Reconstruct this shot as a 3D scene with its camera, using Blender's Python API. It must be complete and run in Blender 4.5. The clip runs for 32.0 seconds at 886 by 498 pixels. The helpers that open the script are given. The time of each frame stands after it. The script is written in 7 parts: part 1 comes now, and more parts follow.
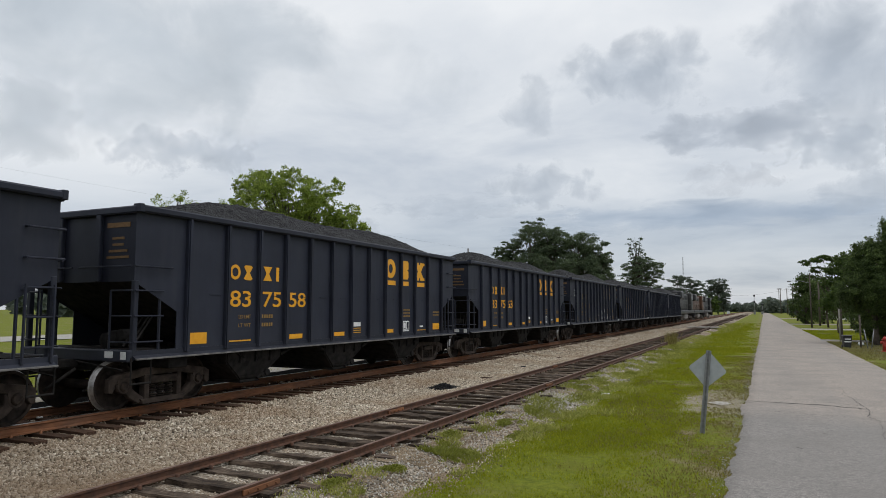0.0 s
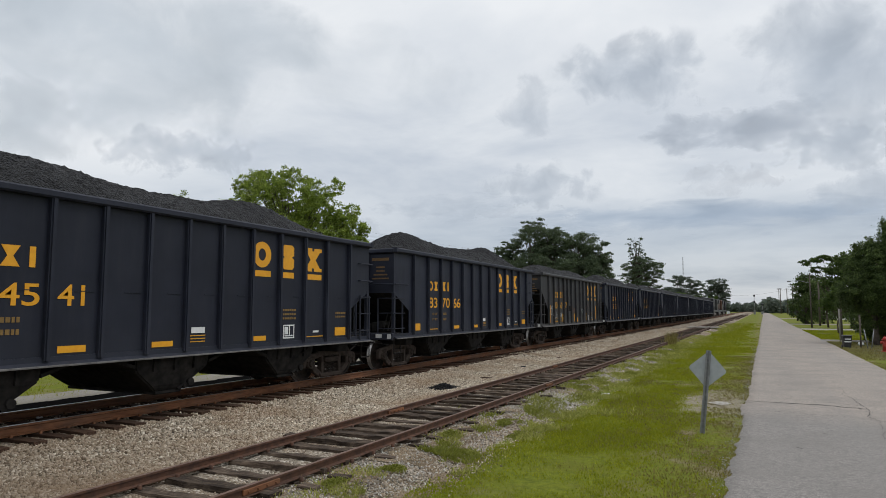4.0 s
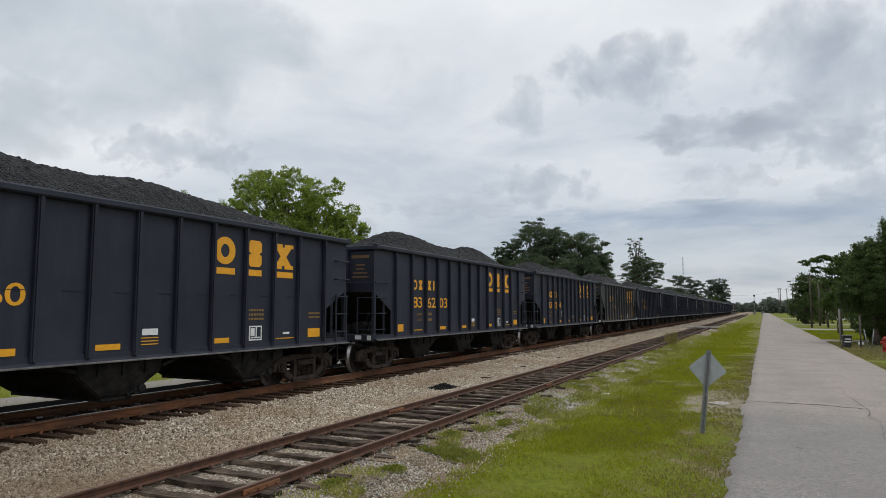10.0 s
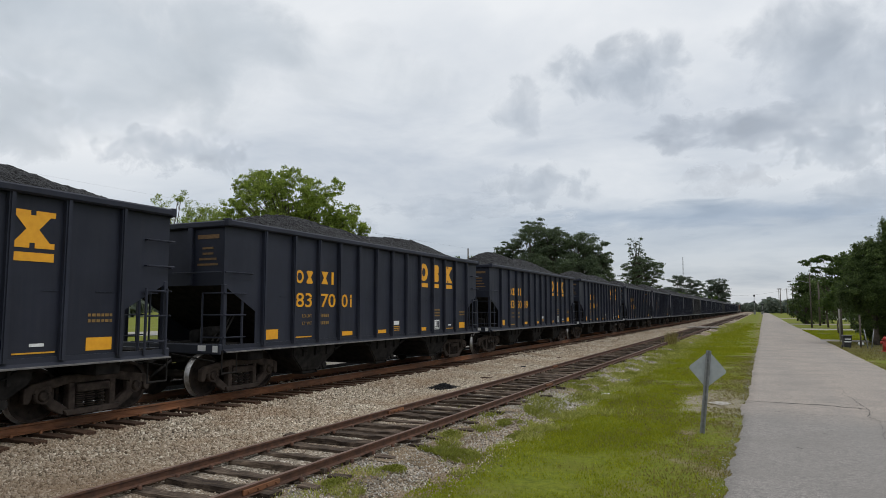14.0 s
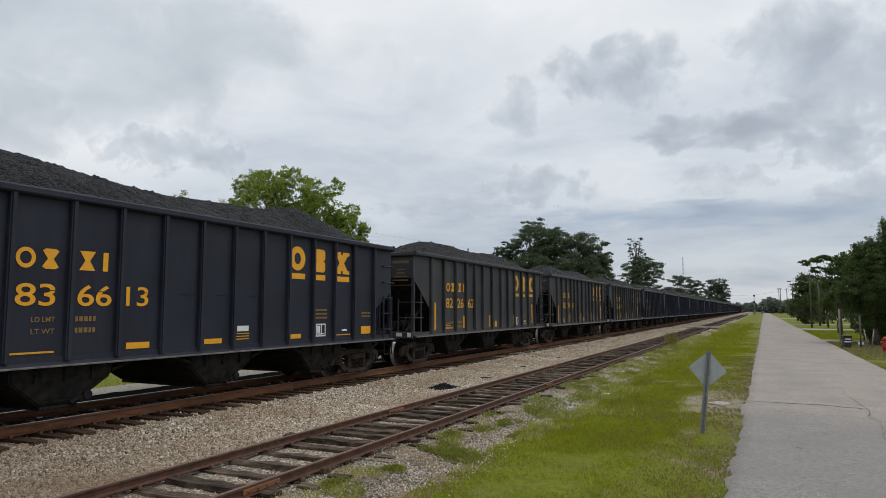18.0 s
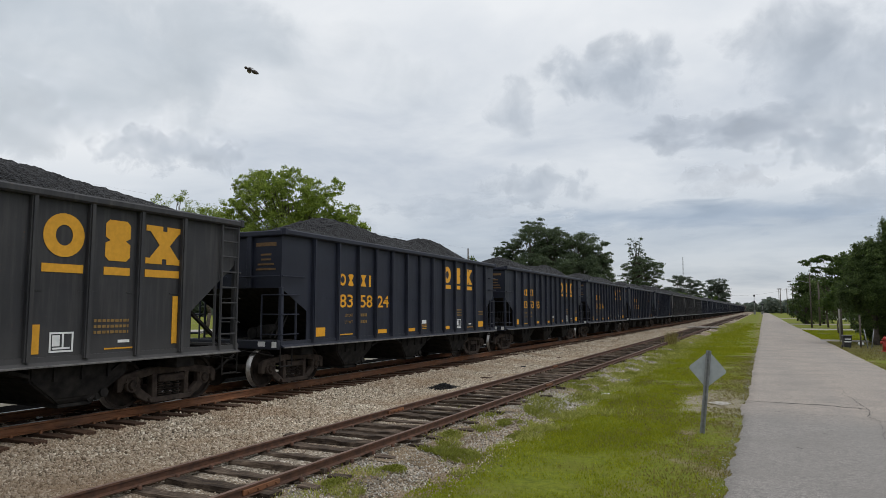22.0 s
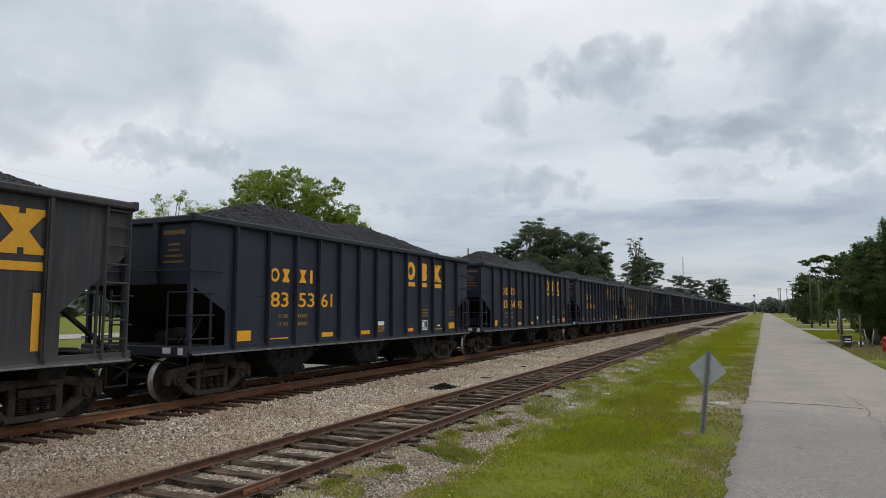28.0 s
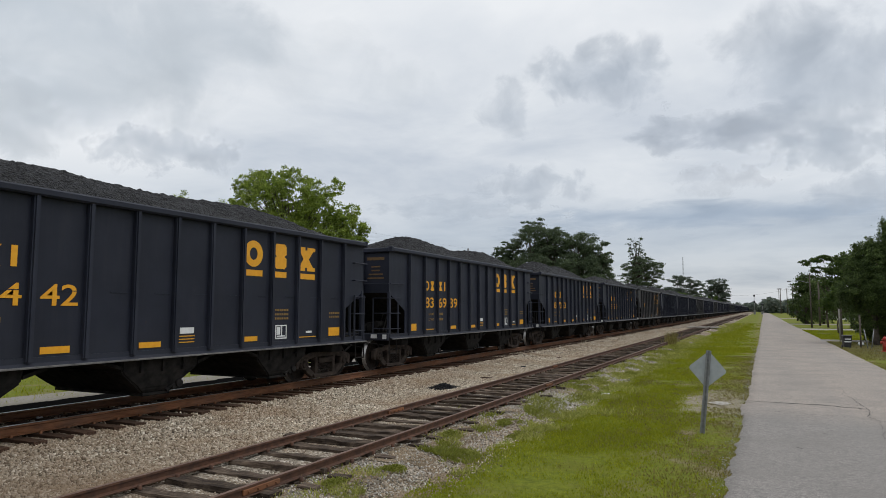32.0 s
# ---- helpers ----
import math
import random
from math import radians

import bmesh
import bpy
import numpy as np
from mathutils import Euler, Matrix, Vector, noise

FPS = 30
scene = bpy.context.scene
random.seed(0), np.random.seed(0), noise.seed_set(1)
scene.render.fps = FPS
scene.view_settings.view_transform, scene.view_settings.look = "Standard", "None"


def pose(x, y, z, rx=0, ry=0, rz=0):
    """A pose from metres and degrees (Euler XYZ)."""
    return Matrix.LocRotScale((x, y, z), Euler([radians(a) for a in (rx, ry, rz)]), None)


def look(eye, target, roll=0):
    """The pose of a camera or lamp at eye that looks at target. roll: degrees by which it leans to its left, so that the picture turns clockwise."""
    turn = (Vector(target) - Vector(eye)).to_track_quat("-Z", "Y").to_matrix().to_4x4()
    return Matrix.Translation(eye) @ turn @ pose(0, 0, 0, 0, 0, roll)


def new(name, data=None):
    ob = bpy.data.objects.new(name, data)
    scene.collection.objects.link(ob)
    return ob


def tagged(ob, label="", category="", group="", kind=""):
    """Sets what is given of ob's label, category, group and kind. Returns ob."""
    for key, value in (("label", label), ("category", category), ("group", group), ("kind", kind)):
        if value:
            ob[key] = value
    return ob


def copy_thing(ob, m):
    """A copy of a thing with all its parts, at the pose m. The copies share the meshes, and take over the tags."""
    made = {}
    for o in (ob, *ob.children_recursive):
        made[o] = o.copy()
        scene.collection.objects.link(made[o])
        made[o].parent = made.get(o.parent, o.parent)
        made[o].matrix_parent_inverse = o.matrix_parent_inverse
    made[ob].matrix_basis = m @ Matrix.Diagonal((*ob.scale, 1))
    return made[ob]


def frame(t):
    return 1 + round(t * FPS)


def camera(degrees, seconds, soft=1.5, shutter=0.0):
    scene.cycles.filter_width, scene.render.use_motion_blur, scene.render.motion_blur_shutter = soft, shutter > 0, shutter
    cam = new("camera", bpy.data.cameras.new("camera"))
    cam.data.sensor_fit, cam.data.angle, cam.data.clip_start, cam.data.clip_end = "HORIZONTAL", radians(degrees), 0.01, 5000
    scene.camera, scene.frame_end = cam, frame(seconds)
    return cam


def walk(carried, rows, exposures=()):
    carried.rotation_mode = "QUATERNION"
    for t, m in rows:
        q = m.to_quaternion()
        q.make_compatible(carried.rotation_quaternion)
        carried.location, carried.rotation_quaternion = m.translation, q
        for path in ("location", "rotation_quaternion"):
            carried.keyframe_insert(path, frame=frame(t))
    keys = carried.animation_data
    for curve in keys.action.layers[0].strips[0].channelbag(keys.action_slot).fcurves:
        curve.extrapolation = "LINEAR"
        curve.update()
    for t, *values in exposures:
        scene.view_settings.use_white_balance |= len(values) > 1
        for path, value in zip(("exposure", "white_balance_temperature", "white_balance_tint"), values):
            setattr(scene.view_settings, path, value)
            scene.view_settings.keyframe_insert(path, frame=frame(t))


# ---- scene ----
# The world: y runs along the railway, away from the eye; x to the right; z = 0 on the lane.
EYE = Vector((0.0, 0.0, 2.26))
YAW, PITCH, ROLL = 25.43, 5.18, 0.0
cam = camera(67.2, 32.0, soft=0.55)
AIM = EYE + Vector((-math.sin(radians(YAW)) * math.cos(radians(PITCH)),
                    math.cos(radians(YAW)) * math.cos(radians(PITCH)), math.sin(radians(PITCH))))
walk(cam, [(0, look(EYE, AIM, ROLL)), (32, look(EYE, AIM, ROLL))], [(0, 0.0), (32, 0.0)])

# The train: metres run since the start, and the pitch from coupler to coupler.
CAR, PITCH_Y, LEAD = 14.1, 15.6, 15.71
TX, RAIL = -11.95, 0.36           # main track: centre and rail head
SX, SRAIL = -6.2, 0.235           # siding
RUN = np.polyfit([0, 6, 9, 13, 23, 28, 32], [0, 108.7, 162.95, 234.3, 413.45, 502.6, 573.7], 3)
DRAG_T = (0, 2, 3, 4, 6, 7, 9, 13, 14, 17, 18, 19, 20, 21, 22, 23, 25, 28, 29, 31, 32)
DRAG = (0.0, 0.0, -0.25, -0.15, 0.11, 0.10, 0.0, -0.06, 0.0, 0.37, 0.38, 0.33, 0.27, 0.22, 0.16, 0.03, 0.0, 0.15, -0.08, -0.30, -0.36)


def run(t):
    return float(np.polyval(RUN, t) - RUN[-1] + np.interp(t, DRAG_T, DRAG))


# ---- light ----
SUN_AZ, SUN_EL = radians(78), radians(58)
world = bpy.data.worlds.new("world")
scene.world = world
world.use_nodes = True
wn, wl = world.node_tree.nodes, world.node_tree.links
wn.clear()


def wnode(kind, **props):
    n = wn.new(kind)
    for k, v in props.items():
        n.inputs[k].default_value = v
    return n


sky = wn.new("ShaderNodeTexSky")
sky.sky_type, sky.sun_disc = "NISHITA", False
sky.sun_elevation, sky.sun_rotation = SUN_EL, SUN_AZ
coord = wn.new("ShaderNodeTexCoord")
parts_xyz = wn.new("ShaderNodeSeparateXYZ")
wl.new(coord.outputs["Generated"], parts_xyz.inputs[0])


def wmath(op, a, b=None, clamp=False):
    n = wn.new("ShaderNodeMath")
    n.operation, n.use_clamp = op, clamp
    for i, v in enumerate((a, b)):
        if v is None:
            continue
        if isinstance(v, (int, float)):
            n.inputs[i].default_value = v
        else:
            wl.new(v, n.inputs[i])
    return n.outputs[0]


up = wmath("MAXIMUM", parts_xyz.outputs["Z"], 0.0)
flat = wmath("ADD", up, 0.12)
plane = wn.new("ShaderNodeCombineXYZ")
wl.new(wmath("DIVIDE", parts_xyz.outputs["X"], flat), plane.inputs[0])
wl.new(wmath("DIVIDE", parts_xyz.outputs["Y"], flat), plane.inputs[1])
plane.inputs[2].default_value = 3.7


def wnoise(scale, detail, rough, warp):
    n = wnode("ShaderNodeTexNoise", Scale=scale, Detail=detail, Roughness=rough, Distortion=warp)
    wl.new(plane.outputs[0], n.inputs["Vector"])
    return n.outputs["Fac"]


def wramp(fac, stops):
    n = wn.new("ShaderNodeValToRGB")
    e = n.color_ramp.elements
    e[0].position, e[0].color = stops[0][0], (*stops[0][1], 1)
    e[1].position, e[1].color = stops[-1][0], (*stops[-1][1], 1)
    for p, c in stops[1:-1]:
        e.new(p).color = (*c, 1)
    wl.new(fac, n.inputs[0])
    return n.outputs[0]


def wmix(kind, fac, a, b):
    n = wn.new("ShaderNodeMix")
    n.data_type, n.blend_type = "RGBA", kind
    for sock, v in ((n.inputs[0], fac), (n.inputs[6], a), (n.inputs[7], b)):
        if isinstance(v, (int, float)):
            sock.default_value = v
        elif isinstance(v, tuple):
            sock.default_value = v
        else:
            wl.new(v, sock)
    return n.outputs[2]


cover = wramp(wnoise(0.9, 6, 0.55, 0.3), [(0.30, (0.60, 0.65, 0.72)), (0.47, (0.78, 0.815, 0.855)), (0.62, (0.90, 0.92, 0.94))])
# an overcast vault: the zenith brighter than the rim
vault = wramp(up, [(0.0, (0.76, 0.77, 0.79)), (0.05, (0.69, 0.715, 0.75)), (0.11, (0.67, 0.71, 0.765)), (0.21, (0.98, 0.98, 0.98)), (0.35, (1.0, 1.0, 1.0)), (0.62, (1.1, 1.1, 1.1)), (1.0, (1.35, 1.34, 1.32))])
veil = wmix("MULTIPLY", 1.0, cover, vault)
sky_dim = wmix("MULTIPLY", 1.0, sky.outputs[0], (0.10, 0.10, 0.10, 1))
both = wmix("MIX", 0.88, sky_dim, veil)
bg = wn.new("ShaderNodeBackground")
bg.inputs["Strength"].default_value = 1.0
wl.new(both, bg.inputs["Color"])
wout = wn.new("ShaderNodeOutputWorld")
wl.new(bg.outputs[0], wout.inputs[0])

sun_data = bpy.data.lights.new("sun", "SUN")
sun_data.energy, sun_data.angle, sun_data.color = 0.9, radians(25), (1.0, 0.97, 0.92)
sun = new("sun", sun_data)
sun.matrix_world = look((0, 0, 60), Vector((0, 0, 60)) - Vector((math.sin(SUN_AZ) * math.cos(SUN_EL), math.cos(SUN_AZ) * math.cos(SUN_EL), math.sin(SUN_EL))))

# ---- materials ----
class Shade:
    """A node material with short ways to add nodes."""

    def __init__(self, name, rough=0.8, metal=0.0, spec=0.5):
        self.mat = bpy.data.materials.new(name)
        self.mat.use_nodes = True
        self.tree = self.mat.node_tree
        self.bsdf = self.tree.nodes["Principled BSDF"]
        self.bsdf.inputs["Roughness"].default_value = rough
        self.bsdf.inputs["Metallic"].default_value = metal
        self.bsdf.inputs["Specular IOR Level"].default_value = spec
        self.where = self.tree.nodes.new("ShaderNodeTexCoord").outputs["Object"]

    def put(self, sock, v):
        if isinstance(v, bpy.types.NodeSocket):
            self.tree.links.new(v, sock)
        elif isinstance(v, (tuple, list)) and len(v) == 3 and sock.type == "RGBA":
            sock.default_value = (*v, 1)
        else:
            sock.default_value = v

    def stretched(self, sx, sy, sz):
        n = self.tree.nodes.new("ShaderNodeMapping")
        n.inputs["Scale"].default_value = (sx, sy, sz)
        self.tree.links.new(self.where, n.inputs["Vector"])
        return n.outputs[0]

    def noise(self, scale, detail=4, rough=0.55, at=None, warp=0.0):
        n = self.tree.nodes.new("ShaderNodeTexNoise")
        n.inputs["Scale"].default_value, n.inputs["Detail"].default_value = scale, detail
        n.inputs["Roughness"].default_value, n.inputs["Distortion"].default_value = rough, warp
        self.tree.links.new(at or self.where, n.inputs["Vector"])
        return n.outputs["Fac"]

    def cells(self, scale, at=None, out="Color", feature="F1"):
        n = self.tree.nodes.new("ShaderNodeTexVoronoi")
        n.feature = feature
        n.inputs["Scale"].default_value = scale
        self.tree.links.new(at or self.where, n.inputs["Vector"])
        return n.outputs[out]

    def ramp(self, fac, stops):
        n = self.tree.nodes.new("ShaderNodeValToRGB")
        e = n.color_ramp.elements
        as4 = lambda c: (c, c, c, 1) if isinstance(c, (int, float)) else (*c, 1)
        e[0].position, e[0].color = stops[0][0], as4(stops[0][1])
        e[1].position, e[1].color = stops[-1][0], as4(stops[-1][1])
        for p, c in stops[1:-1]:
            e.new(p).color = as4(c)
        self.put(n.inputs[0], fac)
        return n.outputs[0]

    def mix(self, fac, a, b, blend="MIX"):
        n = self.tree.nodes.new("ShaderNodeMix")
        n.data_type, n.blend_type = "RGBA", blend
        self.put(n.inputs[0], fac), self.put(n.inputs[6], a), self.put(n.inputs[7], b)
        return n.outputs[2]

    def math(self, op, a, b=0.0):
        n = self.tree.nodes.new("ShaderNodeMath")
        n.operation = op
        self.put(n.inputs[0], a), self.put(n.inputs[1], b)
        return n.outputs[0]

    def chance(self):
        return self.tree.nodes.new("ShaderNodeObjectInfo").outputs["Random"]

    def island(self):
        return self.tree.nodes.new("ShaderNodeNewGeometry").outputs["Random Per Island"]

    def axis(self, name):
        n = self.tree.nodes.new("ShaderNodeSeparateXYZ")
        self.tree.links.new(self.where, n.inputs[0])
        return n.outputs[name]

    def color(self, v):
        self.put(self.bsdf.inputs["Base Color"], v)
        return self

    def rough(self, v):
        self.put(self.bsdf.inputs["Roughness"], v)
        return self

    def bump(self, height, strength=0.4, distance=0.01):
        n = self.tree.nodes.new("ShaderNodeBump")
        n.inputs["Strength"].default_value, n.inputs["Distance"].default_value = strength, distance
        self.put(n.inputs["Height"], height)
        self.tree.links.new(n.outputs[0], self.bsdf.inputs["Normal"])
        return self


def simple(name, a, b, scale, rough=0.8, metal=0.0, bump=0.3, depth=0.006, spec=0.5, detail=5):
    s = Shade(name, rough, metal, spec)
    f = s.noise(scale, detail)
    big = s.noise(scale * 0.13, 3)
    c = s.mix(s.ramp(f, [(0.32, 0.0), (0.7, 1.0)]), a, b)
    c = s.mix(s.ramp(big, [(0.35, 0.0), (0.75, 0.45)]), c, tuple(0.5 * (x + y) * 0.8 for x, y in zip(a, b)))
    s.color(c)
    if bump:
        s.bump(f, bump, depth)
    return s.mat


def car_paint(name, base, dust, rust, dirt):
    """Dark painted steel with vertical dust streaks, grime along the sill and rust spots."""
    s = Shade(name, 0.5, 0.0, 0.2)
    streak = s.noise(1.0, 6, 0.62, s.stretched(1.5, 9.0, 0.7))
    cloud = s.noise(1.1, 5, 0.6)
    spot = s.noise(13.0, 4, 0.65)
    c = s.mix(s.ramp(cloud, [(0.3, 0.0), (0.75, 1.0)]), base, tuple(x * 1.45 + 0.002 for x in base))
    c = s.mix(s.ramp(streak, [(0.46, 0.0), (0.82, dirt)]), c, dust)
    c = s.mix(s.math("MULTIPLY", s.ramp(spot, [(0.62, 0.0), (0.74, 1.0)]), s.ramp(cloud, [(0.5, 0.0), (0.7, min(1.0, dirt * 1.1))])), c, rust)
    n = s.tree.nodes.new("ShaderNodeMapRange")
    n.inputs["From Min"].default_value, n.inputs["From Max"].default_value = 0, 5
    s.put(n.inputs["Value"], s.math("ADD", s.axis("Z"), s.math("MULTIPLY", streak, 0.7)))
    low = s.ramp(n.outputs[0], [(0.26, dirt * 0.8), (0.40, 0.0)])
    c = s.mix(low, c, dust)
    hue = s.ramp(s.chance(), [(0.0, 0.86), (1.0, 1.12)])
    c = s.mix(1.0, c, hue, "MULTIPLY")
    s.color(c)
    s.rough(s.ramp(streak, [(0.3, 0.42), (0.8, 0.68)]))
    s.bump(s.mix(0.35, cloud, spot), 0.22, 0.012)
    return s.mat


M = {}
M["paint"] = car_paint("blue_black_paint", (0.0165, 0.0190, 0.0300), (0.048, 0.051, 0.060), (0.06, 0.035, 0.022), 0.34)
M["paint_old"] = car_paint("weathered_black_paint", (0.029, 0.0295, 0.033), (0.086, 0.083, 0.082), (0.11, 0.062, 0.040), 0.66)
M["under"] = simple("sooty_steel", (0.010, 0.010, 0.0105), (0.036, 0.033, 0.031), 6.0, 0.85, 0.0, 0.3, 0.006, 0.06)
M["truck"] = simple("grimy_cast_steel", (0.014, 0.011, 0.010), (0.085, 0.066, 0.055), 5.0, 0.85, 0.0, 0.5, 0.01, 0.15)
M["wheel"] = simple("brown_wheel_steel", (0.011, 0.009, 0.008), (0.045, 0.034, 0.028), 7.0, 0.8, 0.0, 0.4, 0.006, 0.15)
# worn steel, lightened for the sky highlight on the sill lip
M["lip_highlight"] = simple("worn_steel_with_highlight", (0.055, 0.054, 0.054), (0.20, 0.195, 0.19), 5.0, 0.7, 0.0, 0.3)
M["tread"] = simple("polished_steel", (0.20, 0.19, 0.185), (0.42, 0.41, 0.40), 12.0, 0.33, 0.85, 0.1)
M["yellow"] = simple("orange_yellow_paint", (0.70, 0.31, 0.008), (0.80, 0.385, 0.014), 9.0, 0.55, 0.0, 0.1)
M["yellow_old"] = simple("faded_orange_paint", (0.54, 0.265, 0.012), (0.68, 0.335, 0.02), 11.0, 0.7, 0.0, 0.1)
M["yellow_dull"] = simple("sooty_orange_paint", (0.06, 0.042, 0.022), (0.12, 0.08, 0.03), 9.0, 0.7, 0.0, 0.1)
M["stencil_dull"] = simple("dull_stencil_paint", (0.10, 0.056, 0.022), (0.20, 0.11, 0.04), 16.0, 0.7, 0.0, 0.1)
M["stencil"] = simple("small_stencil_paint", (0.15, 0.09, 0.025), (0.27, 0.16, 0.045), 16.0, 0.7, 0.0, 0.1)
M["white"] = simple("white_paint", (0.62, 0.63, 0.63), (0.76, 0.77, 0.77), 9.0, 0.6, 0.0, 0.1)
M["graffiti"] = simple("pale_spray_paint", (0.35, 0.38, 0.42), (0.6, 0.62, 0.65), 12.0, 0.5, 0.0, 0.1)
M["graffiti_red"] = simple("brown_red_spray_paint", (0.18, 0.07, 0.035), (0.25, 0.11, 0.06), 12.0, 0.5, 0.0, 0.1)

s = Shade("coal", 0.62, 0.0, 0.25)
lump = s.cells(26.0, out="Distance")
grain = s.noise(34.0, 3)
facet = s.tree.nodes.new("ShaderNodeSeparateColor")
s.put(facet.inputs[0], s.cells(30.0))
s.color(s.mix(s.ramp(facet.outputs[0], [(0.25, 0.0), (0.95, 1.0)]), (0.0015, 0.0015, 0.002), (0.026, 0.027, 0.033)))
s.bump(s.mix(0.35, lump, grain), 1.0, 0.12)
M["coal"] = s.mat

s = Shade("rusty_rail", 0.75, 0.0, 0.3)
c = s.mix(s.ramp(s.noise(5.0, 5, 0.6, s.stretched(3, 0.6, 3)), [(0.35, 0.0), (0.7, 1.0)]), (0.125, 0.052, 0.024), (0.25, 0.105, 0.047))
s.color(s.mix(s.ramp(s.noise(0.7, 3), [(0.4, 0.0), (0.7, 0.5)]), c, (0.10, 0.075, 0.06)))
s.bump(s.noise(60.0, 3), 0.3, 0.004)
M["rail"] = s.mat
M["railhead"] = simple("worn_rail_head", (0.16, 0.150, 0.142), (0.30, 0.285, 0.27), 14.0, 0.35, 0.7, 0.15, 0.002)
M["rail_dull"] = simple("dark_rusted_rail", (0.038, 0.018, 0.011), (0.125, 0.054, 0.028), 9.0, 0.8, 0.0, 0.4, 0.004)
M["railhead_dull"] = simple("rusted_rail_head", (0.105, 0.060, 0.044), (0.20, 0.125, 0.095), 12.0, 0.65, 0.2, 0.2, 0.002)

s = Shade("weathered_sleeper", 0.9, 0.0, 0.2)
g = s.noise(2.2, 6, 0.65, s.stretched(1.0, 14.0, 14.0))
c = s.mix(s.ramp(g, [(0.3, 0.0), (0.72, 1.0)]), (0.022, 0.013, 0.009), (0.115, 0.064, 0.040))
s.color(s.mix(s.ramp(s.chance(), [(0.0, 0.0), (1.0, 0.6)]), c, (0.045, 0.029, 0.021)))
s.bump(g, 0.8, 0.02)
M["sleeper"] = s.mat
s = Shade("grey_sleeper", 0.95, 0.0, 0.2)
g = s.noise(2.2, 6, 0.65, s.stretched(1.0, 16.0, 16.0))
rot = s.noise(3.5, 5, 0.65)
c = s.mix(s.ramp(g, [(0.36, 0.0), (0.66, 1.0)]), (0.034, 0.024, 0.018), (0.215, 0.162, 0.122))
c = s.mix(s.ramp(rot, [(0.46, 0.0), (0.62, 0.8)]), c, (0.045, 0.034, 0.027))
s.color(s.mix(1.0, c, s.ramp(s.chance(), [(0.0, 0.4), (1.0, 1.05)]), "MULTIPLY"))
s.bump(s.mix(0.5, g, rot), 1.0, 0.05)
M["sleeper_grey"] = s.mat

s = Shade("ballast_stone", 0.9, 0.0, 0.3)
c = s.ramp(s.island(), [(0.0, (0.060, 0.047, 0.035)), (0.22, (0.235, 0.190, 0.140)), (0.5, (0.400, 0.336, 0.252)), (0.82, (0.460, 0.404, 0.322)), (1.0, (0.78, 0.71, 0.59))])
stain = s.ramp(s.noise(0.55, 5, 0.6), [(0.42, 0.0), (0.66, 0.60)])
c = s.mix(stain, c, (0.248, 0.161, 0.094))
# earth has worked up through the stones at the near end
earth = s.ramp(s.math("MULTIPLY", s.math("ADD", s.axis("Y"), s.math("MULTIPLY", s.noise(0.9, 5, 0.65), 6.0)), 0.05), [(0.42, 0.6), (0.68, 0.0)])
c = s.mix(earth, c, (0.150, 0.108, 0.072))
s.color(c)
s.bump(s.noise(60.0, 3), 0.4, 0.004)
M["stone"] = s.mat
s = Shade("ballast_bed", 0.95, 0.0, 0.0)
v = s.cells(26.0)
d = s.cells(26.0, out="Distance")
n = s.tree.nodes.new("ShaderNodeSeparateColor")
s.put(n.inputs[0], v)
c = s.ramp(n.outputs[0], [(0.0, (0.110, 0.094, 0.076)), (0.4, (0.300, 0.262, 0.212)), (0.8, (0.460, 0.412, 0.345)), (1.0, (0.680, 0.630, 0.550))])
c = s.mix(s.ramp(d, [(0.30, 0.0), (0.80, 0.55)]), c, (0.065, 0.052, 0.040))
c = s.mix(s.ramp(s.noise(0.55, 5, 0.6), [(0.42, 0.0), (0.66, 0.55)]), c, (0.216, 0.140, 0.084))
# coal dust and the train's shade, painted black behind the main track
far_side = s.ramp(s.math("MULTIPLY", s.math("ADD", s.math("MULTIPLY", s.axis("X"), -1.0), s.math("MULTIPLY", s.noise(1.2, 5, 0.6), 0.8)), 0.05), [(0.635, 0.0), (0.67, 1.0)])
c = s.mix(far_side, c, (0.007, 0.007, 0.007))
s.color(c)
s.bump(d, 0.9, -0.035)
M["bed"] = s.mat

